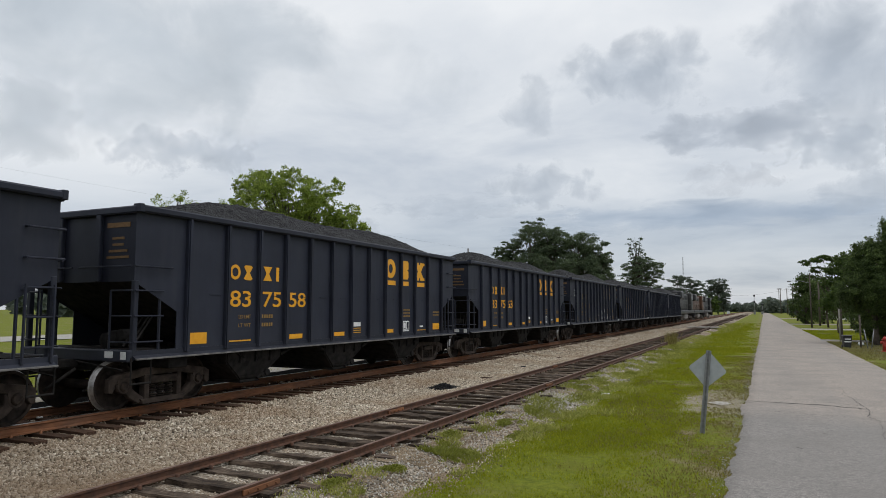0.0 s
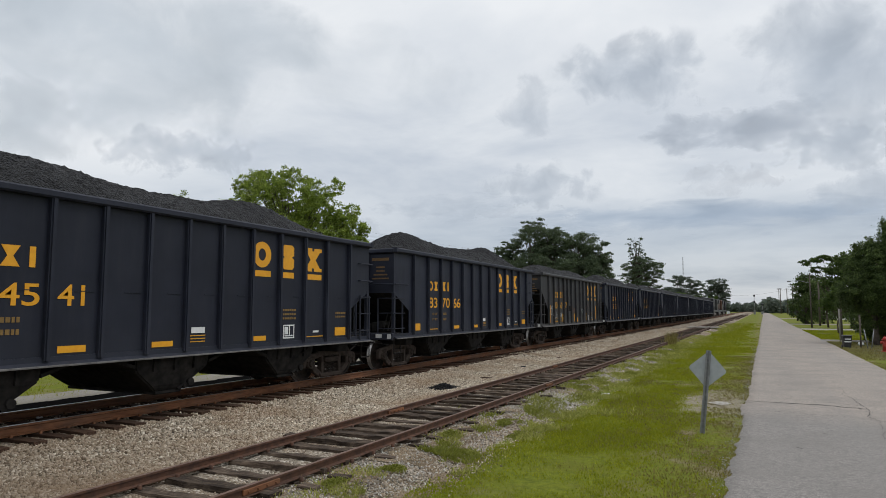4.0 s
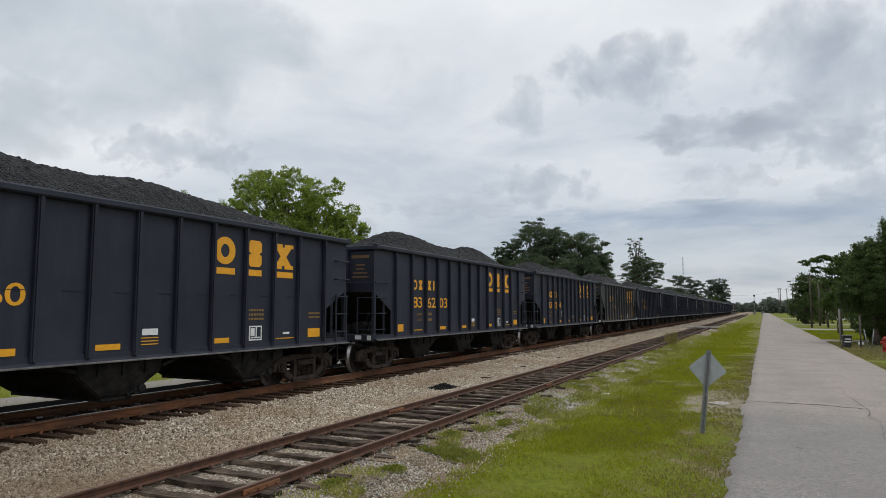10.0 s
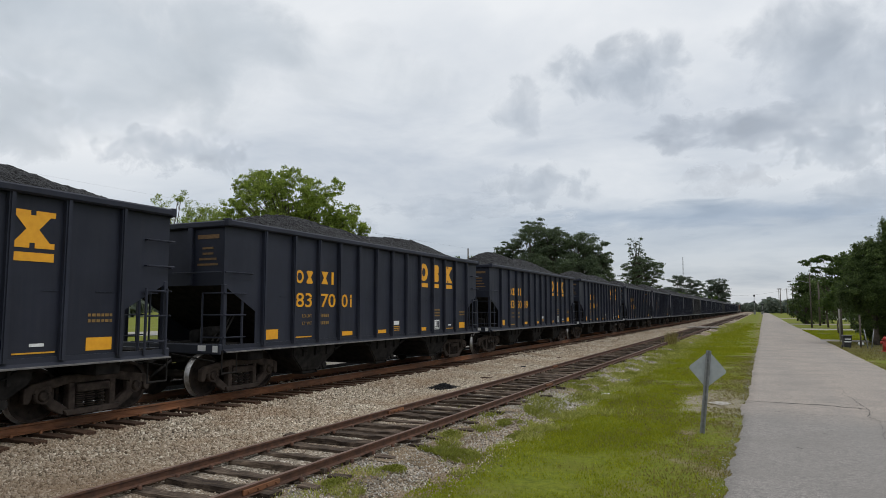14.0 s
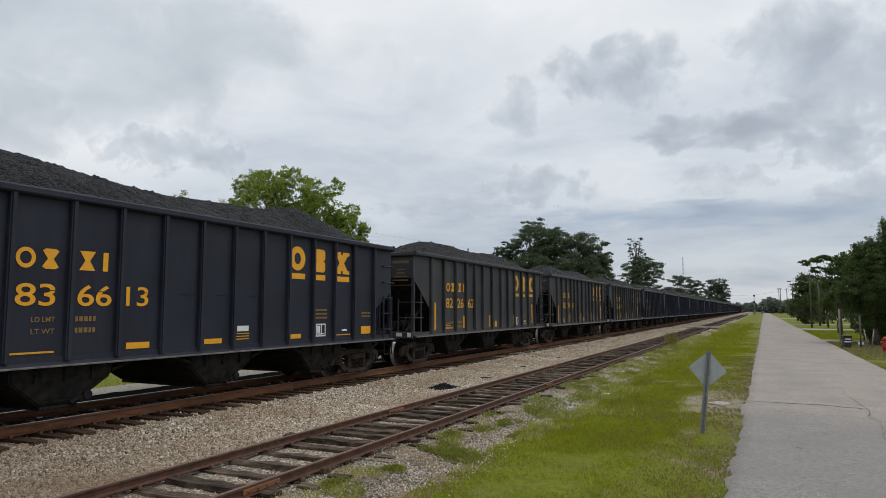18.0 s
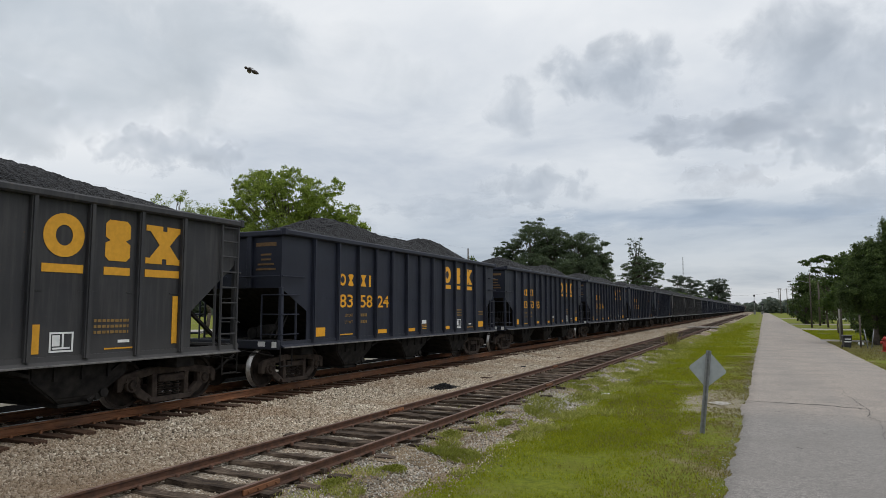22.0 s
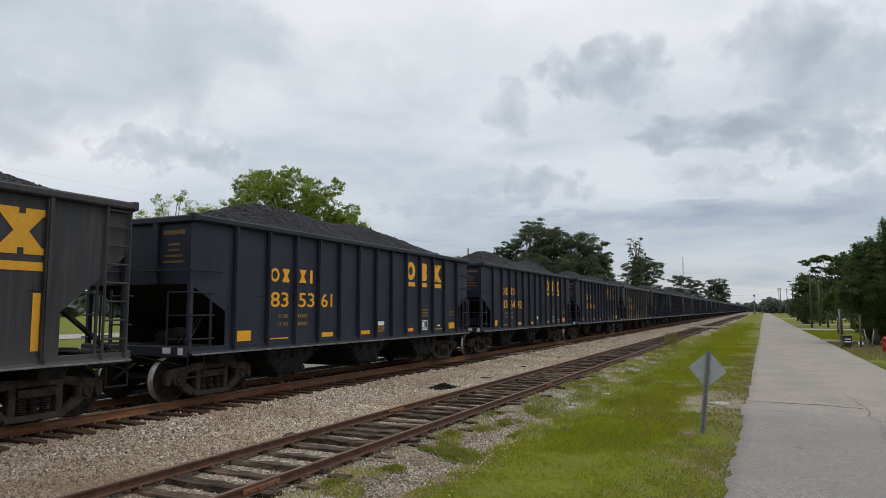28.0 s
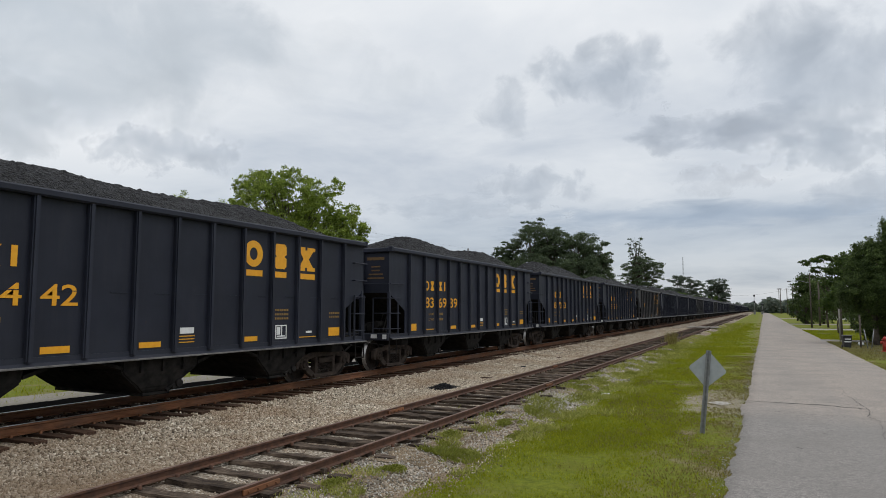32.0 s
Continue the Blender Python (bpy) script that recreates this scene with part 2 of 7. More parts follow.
def ground_shade():
    s = Shade("mown_grass_ground", 0.95, 0.0, 0.15)
    fine = s.noise(9.0, 6, 0.7)
    mid = s.noise(0.9, 5, 0.6)
    wide = s.noise(0.16, 4, 0.55)
    c = s.mix(s.ramp(fine, [(0.3, 0.0), (0.7, 1.0)]), (0.075, 0.095, 0.008), (0.180, 0.205, 0.016))
    c = s.mix(s.ramp(mid, [(0.42, 0.0), (0.68, 0.6)]), c, (0.118, 0.118, 0.016))
    near = s.tree.nodes.new("ShaderNodeMapRange")
    near.inputs["From Min"].default_value, near.inputs["From Max"].default_value = -2.6, -0.4
    s.put(near.inputs["Value"], s.axis("X"))
    verge = s.math("MULTIPLY", near.outputs[0], s.math("LESS_THAN", s.axis("X"), 0.5))
    worn = s.ramp(s.math("ADD", s.math("MULTIPLY", verge, 0.30), s.math("ADD", s.math("MULTIPLY", mid, 0.5), s.math("MULTIPLY", s.noise(3.2, 5, 0.65), 0.45))), [(0.70, 0.0), (0.84, 0.85)])
    c = s.mix(worn, c, s.mix(s.ramp(fine, [(0.35, 0.0), (0.65, 1.0)]), (0.115, 0.098, 0.042), (0.235, 0.200, 0.105)))
    bare = s.math("MULTIPLY", s.ramp(mid, [(0.52, 0.0), (0.64, 1.0)]), s.ramp(wide, [(0.46, 0.0), (0.62, 1.0)]))
    c = s.mix(bare, c, (0.24, 0.195, 0.135))
    # silt washed off the lane where it is cracked
    spot = s.tree.nodes.new("ShaderNodeMapping")
    spot.inputs["Location"].default_value, spot.inputs["Scale"].default_value = (1.15 / 1.5, -18.3 / 4.4, 0.0), (1 / 1.5, 1 / 4.4, 0.05)
    s.tree.links.new(s.where, spot.inputs["Vector"])
    round_fade = s.tree.nodes.new("ShaderNodeTexGradient")
    round_fade.gradient_type = "SPHERICAL"
    s.tree.links.new(spot.outputs[0], round_fade.inputs["Vector"])
    wash = s.ramp(s.math("ADD", round_fade.outputs["Fac"], s.math("MULTIPLY", s.math("SUBTRACT", s.noise(2.6, 6, 0.68), 0.5), 1.5)), [(0.30, 0.0), (0.62, 0.9)])
    c = s.mix(s.math("MULTIPLY", wash, s.ramp(round_fade.outputs["Fac"], [(0.0, 0.0), (0.12, 1.0)])), c, s.mix(s.ramp(fine, [(0.35, 0.0), (0.65, 1.0)]), (0.17, 0.145, 0.105), (0.34, 0.30, 0.235)))
    # thin grass under the trees beyond the lane, their shade painted into it
    litter = s.tree.nodes.new("ShaderNodeMapping")
    litter.inputs["Location"].default_value, litter.inputs["Scale"].default_value = (-9.5 / 8.0, -46.0 / 13.0, 0.0), (1 / 8.0, 1 / 13.0, 0.05)
    s.tree.links.new(s.where, litter.inputs["Vector"])
    tree_shade_fade = s.tree.nodes.new("ShaderNodeTexGradient")
    tree_shade_fade.gradient_type = "SPHERICAL"
    s.tree.links.new(litter.outputs[0], tree_shade_fade.inputs["Vector"])
    thin = s.ramp(s.math("ADD", tree_shade_fade.outputs["Fac"], s.math("MULTIPLY", s.math("SUBTRACT", mid, 0.5), 1.2)), [(0.05, 0.0), (0.45, 0.92)])
    c = s.mix(s.math("MULTIPLY", thin, s.ramp(tree_shade_fade.outputs["Fac"], [(0.0, 0.0), (0.1, 1.0)])), c, s.mix(s.ramp(fine, [(0.3, 0.0), (0.7, 1.0)]), (0.055, 0.048, 0.026), (0.125, 0.110, 0.052)))
    s.color(c)
    s.bump(s.mix(0.4, fine, s.noise(40.0, 3)), 0.8, 0.04)
    return s.mat

M["ground"] = ground_shade()
s = Shade("pale_gravel", 0.95, 0.0, 0.2)
f = s.noise(22.0, 5, 0.7)
c = s.mix(s.ramp(f, [(0.3, 0.0), (0.7, 1.0)]), (0.17, 0.155, 0.135), (0.33, 0.31, 0.285))
s.color(s.mix(s.ramp(s.noise(0.7, 4), [(0.45, 0.0), (0.7, 0.6)]), c, (0.22, 0.20, 0.14)))
s.bump(f, 0.7, 0.03)
M["gravel"] = s.mat

s = Shade("worn_asphalt", 0.88, 0.0, 0.3)
grit = s.noise(48.0, 5, 0.8)
coarse = s.noise(16.0, 5, 0.7)
patch = s.noise(0.6, 6, 0.62)
lane_wear = s.noise(0.35, 4, 0.55, s.stretched(2.2, 0.12, 1))
joint = s.tree.nodes.new("ShaderNodeMapRange")
joint.inputs["From Min"].default_value, joint.inputs["From Max"].default_value = 15.2, 17.6
s.put(joint.inputs["Value"], s.math("ADD", s.axis("Y"), s.math("MULTIPLY", s.axis("X"), 0.26)))
c = s.mix(s.ramp(grit, [(0.33, 0.0), (0.68, 1.0)]), (0.125, 0.116, 0.109), (0.345, 0.320, 0.300))
old = s.mix(s.ramp(grit, [(0.33, 0.0), (0.68, 1.0)]), (0.215, 0.187, 0.164), (0.430, 0.375, 0.330))
c = s.mix(joint.outputs[0], c, old)
c = s.mix(s.ramp(coarse, [(0.32, 0.7), (0.52, 0.0)]), c, (0.125, 0.119, 0.113))
c = s.mix(s.ramp(coarse, [(0.60, 0.0), (0.75, 0.5)]), c, (0.46, 0.43, 0.40))
c = s.mix(s.ramp(patch, [(0.45, 0.0), (0.66, 0.55)]), c, (0.185, 0.172, 0.160))
c = s.mix(s.ramp(lane_wear, [(0.42, 0.0), (0.72, 0.35)]), c, (0.20, 0.195, 0.188))
pick = s.cells(38.0, out="Distance")
c = s.mix(s.ramp(pick, [(0.08, 0.75), (0.2, 0.0)]), c, (0.10, 0.098, 0.095))
s.color(c)
s.bump(s.mix(0.5, grit, coarse), 0.6, 0.012)
M["asphalt"] = s.mat
M["crack"] = simple("crack_filler", (0.03, 0.028, 0.026), (0.085, 0.078, 0.070), 20.0, 0.95)
M["concrete"] = simple("pale_concrete", (0.24, 0.225, 0.20), (0.38, 0.365, 0.335), 7.0, 0.9, 0.0, 0.3)
M["sign_back"] = simple("bare_aluminium", (0.34, 0.37, 0.39), (0.46, 0.49, 0.51), 7.0, 0.5, 0.25, 0.1, 0.002)
M["galv"] = simple("galvanised_steel", (0.17, 0.175, 0.18), (0.30, 0.305, 0.31), 12.0, 0.55, 0.4, 0.2)
M["pole"] = simple("weathered_pole_wood", (0.055, 0.045, 0.038), (0.13, 0.11, 0.09), 5.0, 0.9, 0.0, 0.5)
M["bark"] = simple("grey_brown_bark", (0.045, 0.036, 0.028), (0.12, 0.098, 0.078), 6.0, 0.95, 0.0, 0.8, 0.03)
M["black_plastic"] = simple("black_plastic", (0.012, 0.012, 0.013), (0.03, 0.03, 0.032), 8.0, 0.5)
M["red"] = simple("red_hydrant_paint", (0.32, 0.025, 0.018), (0.46, 0.05, 0.03), 10.0, 0.5)
M["roof"] = simple("grey_shingle", (0.09, 0.085, 0.08), (0.18, 0.17, 0.16), 9.0, 0.9)
M["siding_white"] = simple("white_clapboard", (0.66, 0.66, 0.64), (0.78, 0.78, 0.76), 4.0, 0.7)
M["loco_grey"] = simple("grey_engine_paint", (0.016, 0.016, 0.016), (0.045, 0.044, 0.042), 4.0, 0.5)
M["loco_tank"] = simple("pale_tank_paint", (0.16, 0.155, 0.15), (0.26, 0.25, 0.24), 4.0, 0.6)
M["loco_orange"] = simple("orange_engine_paint", (0.05, 0.022, 0.010), (0.12, 0.050, 0.022), 4.0, 0.5)
M["loco_black"] = simple("black_engine_paint", (0.008, 0.008, 0.010), (0.024, 0.024, 0.027), 4.0, 0.5)
M["glass"] = simple("dark_window_glass", (0.02, 0.025, 0.03), (0.03, 0.035, 0.04), 3.0, 0.08)


def leaf_shade(name, dark, mid, light, through_light=0.4, spec=0.35):
    s = Shade(name, 0.65, 0.0, spec)
    c = s.ramp(s.island(), [(0.0, dark), (0.55, mid), (1.0, light)])
    c = s.mix(s.ramp(s.noise(0.45, 3), [(0.35, 0.0), (0.7, 0.5)]), c, dark)
    s.color(c)
    thin = s.tree.nodes.new("ShaderNodeBsdfTranslucent")
    s.put(thin.inputs["Color"], s.mix(0.5, c, light))
    both_sides = s.tree.nodes.new("ShaderNodeMixShader")
    both_sides.inputs[0].default_value = through_light
    s.tree.links.new(s.bsdf.outputs[0], both_sides.inputs[1])
    s.tree.links.new(thin.outputs[0], both_sides.inputs[2])
    s.tree.links.new(both_sides.outputs[0], s.tree.nodes["Material Output"].inputs["Surface"])
    return s.mat


M["leaf_bright"] = leaf_shade("spring_green_leaves", (0.042, 0.074, 0.012), (0.185, 0.262, 0.034), (0.410, 0.495, 0.095), 0.46)
M["leaf_dark"] = leaf_shade("deep_green_leaves", (0.016, 0.030, 0.009), (0.060, 0.100, 0.026), (0.165, 0.225, 0.066), 0.40)
M["leaf_mid"] = leaf_shade("mid_green_leaves", (0.03, 0.055, 0.012), (0.065, 0.11, 0.022), (0.12, 0.17, 0.04))
M["needle"] = leaf_shade("pine_needles", (0.045, 0.068, 0.040), (0.088, 0.124, 0.066), (0.165, 0.205, 0.108), 0.4)
# distance haze is put into these two needle colours: paler and greyer
M["needle_mid"] = leaf_shade("pine_needles_half_haze_tint", (0.056, 0.076, 0.060), (0.094, 0.122, 0.088), (0.150, 0.178, 0.128), 0.45)
M["needle_far"] = leaf_shade("pine_needles_haze_tint", (0.078, 0.103, 0.088), (0.122, 0.152, 0.117), (0.180, 0.205, 0.158), 0.45)
M["weed"] = leaf_shade("weeds", (0.152, 0.171, 0.034), (0.299, 0.323, 0.068), (0.488, 0.470, 0.146), 0.5, 0.15)
M["blade"] = leaf_shade("grass_blades", (0.115, 0.152, 0.008), (0.236, 0.276, 0.012), (0.38, 0.375, 0.03), 0.5, 0.12)
M["dry"] = leaf_shade("dry_grass", (0.10, 0.088, 0.020), (0.19, 0.165, 0.040), (0.33, 0.285, 0.11), 0.4)

# ---- building ----
def mesh_of(name, bm, material):
    me = bpy.data.meshes.new(name)
    bm.normal_update()
    bm.to_mesh(me)
    bm.free()
    for m in (material if isinstance(material, (list, tuple)) else [material]):
        me.materials.append(m)
    return me


def part(name, bm, material, parent, label="", at=None):
    ob = new(name, mesh_of(name, bm, material))
    ob.parent = parent
    if at is not None:
        ob.matrix_basis = at
    return tagged(ob, label)


def thing(name, label, category, group="", kind="", at=None):
    ob = tagged(new(name), label, category, group, kind)
    ob.empty_display_size = 0.3
    if at is not None:
        ob.matrix_basis = at
    return ob


def box(bm, x0, x1, y0, y1, z0, z1, bevel=0.0, slot=0):
    """An upright box, with softened edges if asked."""
    r = bmesh.ops.create_cube(bm, size=1.0, matrix=Matrix.Translation(((x0 + x1) / 2, (y0 + y1) / 2, (z0 + z1) / 2)) @ Matrix.Diagonal((x1 - x0, y1 - y0, z1 - z0, 1)))
    vs = r["verts"]
    fs = {f for v in vs for f in v.link_faces}
    for f in fs:
        f.material_index = slot
    if bevel:
        es = {e for v in vs for e in v.link_edges}
        bmesh.ops.bevel(bm, geom=list(es), offset=bevel, segments=1, affect="EDGES", profile=0.5)
    return bm


def rod(bm, a, b, r, n=8, r2=None, slot=0):
    """A round bar from a to b, tapering to r2."""
    a, b = Vector(a), Vector(b)
    d = b - a
    m = Matrix.Translation((a + b) / 2) @ d.to_track_quat("Z", "Y").to_matrix().to_4x4()
    res = bmesh.ops.create_cone(bm, cap_ends=True, segments=n, radius1=r, radius2=r if r2 is None else r2, depth=d.length, matrix=m)
    for f in {f for v in res["verts"] for f in v.link_faces}:
        f.material_index = slot
        f.smooth = n > 6 and len(f.verts) == 4
    return bm


def slab(bm, outline, x0, x1, slot=0):
    """A plate whose outline lies in y and z, from x0 to x1."""
    a = [bm.verts.new((x0, y, z)) for y, z in outline]
    b = [bm.verts.new((x1, y, z)) for y, z in outline]
    fs = [bm.faces.new(a[::-1]), bm.faces.new(b)]
    for i in range(len(a)):
        j = (i + 1) % len(a)
        fs.append(bm.faces.new((a[i], a[j], b[j], b[i])))
    for f in fs:
        f.material_index = slot
    bmesh.ops.recalc_face_normals(bm, faces=fs)
    return bm


def prism(bm, outline, y0, y1, slot=0, close=True):
    """A bar whose section lies in x and z, from y0 to y1."""
    a = [bm.verts.new((x, y0, z)) for x, z in outline]
    b = [bm.verts.new((x, y1, z)) for x, z in outline]
    fs = []
    for i in range(len(a)):
        j = (i + 1) % len(a)
        fs.append(bm.faces.new((a[i], a[j], b[j], b[i])))
    fs += [bm.faces.new(a[::-1]), bm.faces.new(b)]
    for f in fs:
        f.material_index = slot
    bmesh.ops.recalc_face_normals(bm, faces=fs)
    return bm


def mesh_arrays(name, verts, faces, material, smooth=False):
    """A mesh from number arrays; all faces have the same count of corners."""
    verts, faces = np.asarray(verts, np.float32), np.asarray(faces, np.int32)
    me = bpy.data.meshes.new(name)
    me.vertices.add(len(verts))
    me.vertices.foreach_set("co", verts.ravel())
    k = faces.shape[1]
    me.loops.add(faces.size)
    me.loops.foreach_set("vertex_index", faces.ravel())
    me.polygons.add(len(faces))
    me.polygons.foreach_set("loop_start", np.arange(0, faces.size, k, dtype=np.int32))
    me.update(calc_edges=True)
    me.validate()
    for m in (material if isinstance(material, (list, tuple)) else [material]):
        me.materials.append(m)
    if smooth:
        me.polygons.foreach_set("use_smooth", np.ones(len(faces), bool))
    return me


def turns(rng, n):
    """n random turns as matrices."""
    q = rng.normal(size=(n, 4))
    q /= np.linalg.norm(q, axis=1)[:, None]
    w, x, y, z = q.T
    return np.stack([np.stack([1 - 2 * (y * y + z * z), 2 * (x * y - z * w), 2 * (x * z + y * w)], 1),
                     np.stack([2 * (x * y + z * w), 1 - 2 * (x * x + z * z), 2 * (y * z - x * w)], 1),
                     np.stack([2 * (x * z - y * w), 2 * (y * z + x * w), 1 - 2 * (x * x + y * y)], 1)], 1)


def scatter(name, shape, faces, places, sizes, material, rng, spin=None):
    """Many small copies of one shape, joined. sizes: one or three numbers a piece."""
    n, k = len(places), len(shape)
    r = turns(rng, n) if spin is None else spin
    sz = sizes[:, None, None] if sizes.ndim == 1 else sizes[:, None, :]
    v = np.einsum("nij,nkj->nki", r, shape[None] * sz) + places[:, None]
    f = (faces[None] + (np.arange(n) * k)[:, None, None]).reshape(-1, faces.shape[1])
    return mesh_arrays(name, v.reshape(-1, 3), f, material)


OCTA = np.array([(1, 0, 0), (-1, 0, 0), (0, 1, 0), (0, -1, 0), (0, 0, 1), (0, 0, -1)], float)
OCTA_F = np.array([(0, 2, 4), (2, 1, 4), (1, 3, 4), (3, 0, 4), (2, 0, 5), (1, 2, 5), (3, 1, 5), (0, 3, 5)])
STONE = np.array([(x, y, z) for z in (-0.6, 0.7) for x, y in ((1, 0.3), (0.2, 1), (-1, 0.4), (-0.5, -0.9), (0.7, -0.8))], float)
STONE[5:, :2] *= 0.72
STONE_F = np.array([(i, (i + 1) % 5, 5 + (i + 1) % 5) for i in range(5)] + [(i, 5 + (i + 1) % 5, 5 + i) for i in range(5)]
                   + [(5, 6, 7), (5, 7, 8), (5, 8, 9), (0, 2, 1), (0, 3, 2), (0, 4, 3)])
LEAF = np.array([(-0.5, 0, 0), (0, -0.32, 0.05), (0.5, 0, 0), (0, 0.32, 0.05)], float)
LEAF_F = np.array([(0, 1, 2), (0, 2, 3)])


def smooth_noise(p, scale, seed=0.0):
    return noise.noise(Vector((p[0] * scale + seed, p[1] * scale - seed, p[2] * scale + 0.5 * seed)))

# ---- the ground ----
def fade(a, b, v):
    k = min(1.0, max(0.0, (v - a) / (b - a)))
    return k * k * (3 - 2 * k)


def ground_z(x):
    """The lie of the land across the railway."""
    return -0.02 - 0.06 * (1 - fade(-4.6, -1.5, x)) + 0.10 * fade(60, 200, abs(x)) - 0.03 * fade(4.0, 9.0, x)


def bed_z(x):
    """The ballast: a low bank under the main track, a flat one under the siding."""
    z = -0.02
    z += 0.160 * fade(-8.9, -10.7, x) * (1 - fade(-13.6, -15.6, x))
    z -= 0.06 * fade(-4.7, -4.1, x)
    z += 0.095 * fade(-8.2, -7.1, x) * (1 - fade(-5.0, -4.2, x))
    z -= 0.015 * fade(-15.2, -16.4, x)
    return z


def sheet(name, xs, ys, zf, material, kind, label, category="ground", smooth=True):
    v = np.array([(x, y, zf(x, y)) for y in ys for x in xs])
    nx = len(xs)
    f = np.array([(j * nx + i, j * nx + i + 1, (j + 1) * nx + i + 1, (j + 1) * nx + i) for j in range(len(ys) - 1) for i in range(nx - 1)])
    return tagged(new(name, mesh_arrays(name, v, f, material, smooth)), label, category, "", kind)


def spread(*runs):
    out = []
    for a, b, n in runs:
        out += list(np.linspace(a, b, n, endpoint=False))
    return out + [runs[-1][1]]


sheet("ground", spread((-4500, -300, 8), (-300, -60, 10), (-60, -17, 14), (-17, 6, 70), (6, 60, 24), (60, 300, 8), (300, 4500, 8)),
      spread((-4500, -200, 6), (-200, -10, 16), (-10, 50, 120), (50, 150, 40), (150, 600, 20), (600, 4500, 8)),
      lambda x, y: ground_z(x) + (0.02 * smooth_noise((x, y, 0), 0.6) + 0.012 * smooth_noise((x, y, 0), 2.1, 7) if abs(x) < 60 and -12 < y < 150 else 0.0),
      M["ground"], "structure", "mown yellow-green grass ground with bare sandy patches")

def bed_edge(y):
    return float(np.interp(y, (7.0, 10.3, 11.3, 16.7, 20.0, 26.0), (-4.05, -4.0, -3.75, -3.6, -3.75, -4.35))) + 0.2 * smooth_noise((0, y, 0), 0.35, 3) + 0.25 * smooth_noise((0, y, 0), 1.3, 9)

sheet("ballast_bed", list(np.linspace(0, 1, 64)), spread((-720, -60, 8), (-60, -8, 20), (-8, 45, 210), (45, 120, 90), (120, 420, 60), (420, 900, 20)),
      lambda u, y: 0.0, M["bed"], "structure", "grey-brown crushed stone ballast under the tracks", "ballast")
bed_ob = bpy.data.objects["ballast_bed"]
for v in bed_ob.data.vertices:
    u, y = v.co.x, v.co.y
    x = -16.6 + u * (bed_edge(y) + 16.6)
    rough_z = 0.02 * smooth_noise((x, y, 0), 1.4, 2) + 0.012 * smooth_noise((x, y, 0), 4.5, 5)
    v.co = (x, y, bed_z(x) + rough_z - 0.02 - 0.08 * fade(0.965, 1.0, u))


def road_left(y):
    """The ragged near edge of the lane, which bears slightly to the right far off."""
    return float(np.interp(y, (8.0, 10.5, 15.0, 22.0, 30.0, 58.0, 95.0, 250.0), (-0.56, -0.53, -0.45, -0.42, -0.41, -0.27, -0.22, 0.36))) + 0.05 * smooth_noise((0, y, 0), 0.5, 4) + 0.075 * smooth_noise((0, y, 0), 2.2, 8) + 0.05 * smooth_noise((0, y, 0), 6.0, 18) + 0.12 * math.exp(-((y - 17.0) / 1.1) ** 2) * -1.0


def road_right(y):
    return float(np.interp(y, (30.0, 54.0, 112.0, 250.0), (4.14, 4.08, 3.95, 4.2))) + 0.05 * smooth_noise((1, y, 0), 0.4, 14)


sheet("lane", [0.0, 0.012] + list(np.linspace(0.06, 0.94, 15)) + [0.988, 1.0], spread((-30, 0, 30), (0, 45, 460), (45, 150, 60), (150, 640, 40)), lambda u, y: 0.0,
      M["asphalt"], "structure", "worn pale grey asphalt lane with ragged edges", "road")
lane = bpy.data.objects["lane"]
for v in lane.data.vertices:
    u, y = v.co.x, v.co.y
    a, b = road_left(y), road_right(y)
    x = a + u * (b - a)
    v.co = (x, y, 0.012 + 0.03 * (1 - (2 * u - 1) ** 2) - (0.07 if u in (0.0, 1.0) else 0.0) + 0.006 * smooth_noise((x, y, 0), 0.7, 3))


def ribbon(name, pts, width, z, material, parent=None, label="", category="", lift=0.004):
    """A thin uneven strip along a line of places on the ground."""
    bm = bmesh.new()
    rows = []
    for i, (x, y) in enumerate(pts):
        a, b = Vector(pts[max(0, i - 1)]), Vector(pts[min(len(pts) - 1, i + 1)])
        d = (b - a).normalized()
        n = Vector((-d.y, d.x))
        w = width * (0.6 + 0.8 * abs(smooth_noise((x, y, 1), 2.3, 5)) * 2) / 2
        zz = z(x, y) if callable(z) else z
        rows.append([bm.verts.new((x + n.x * w, y + n.y * w, zz + lift)), bm.verts.new((x - n.x * w, y - n.y * w, zz + lift))])
    for r, q in zip(rows, rows[1:]):
        bm.faces.new((r[0], r[1], q[1], q[0]))
    ob = part(name, bm, material, parent, label)
    return ob


def lane_z(x, y):
    a, b = road_left(y), road_right(y)
    u = (x - a) / (b - a)
    return 0.012 + 0.03 * (1 - (2 * u - 1) ** 2) + 0.006 * smooth_noise((x, y, 0), 0.7, 3)


def wander(a, b, n, amp, seed):
    out = []
    for i in range(n + 1):
        k = i / n
        x, y = a[0] + (b[0] - a[0]) * k, a[1] + (b[1] - a[1]) * k
        o = amp * smooth_noise((x, y, 0), 1.1, seed) + 0.4 * amp * smooth_noise((x, y, 0), 4.0, seed + 3)
        out.append((x + o * 0.6, y + o))
    return out

# ---- tracks ----
def rail_section(cx, head, tall=0.168, wide=1.0):
    k, h = tall / 0.168, head
    line = [(cx - 0.036, h), (cx + 0.036, h), (cx + 0.038, h - 0.035), (cx + 0.012, h - 0.05), (cx + 0.010, h - 0.135), (cx + 0.075, h - 0.155),
            (cx + 0.075, h - 0.168), (cx - 0.075, h - 0.168), (cx - 0.075, h - 0.155), (cx - 0.010, h - 0.135), (cx - 0.012, h - 0.05), (cx - 0.038, h - 0.035)]
    return [(cx + (x - cx) * wide, h - (h - z) * k) for x, z in line]


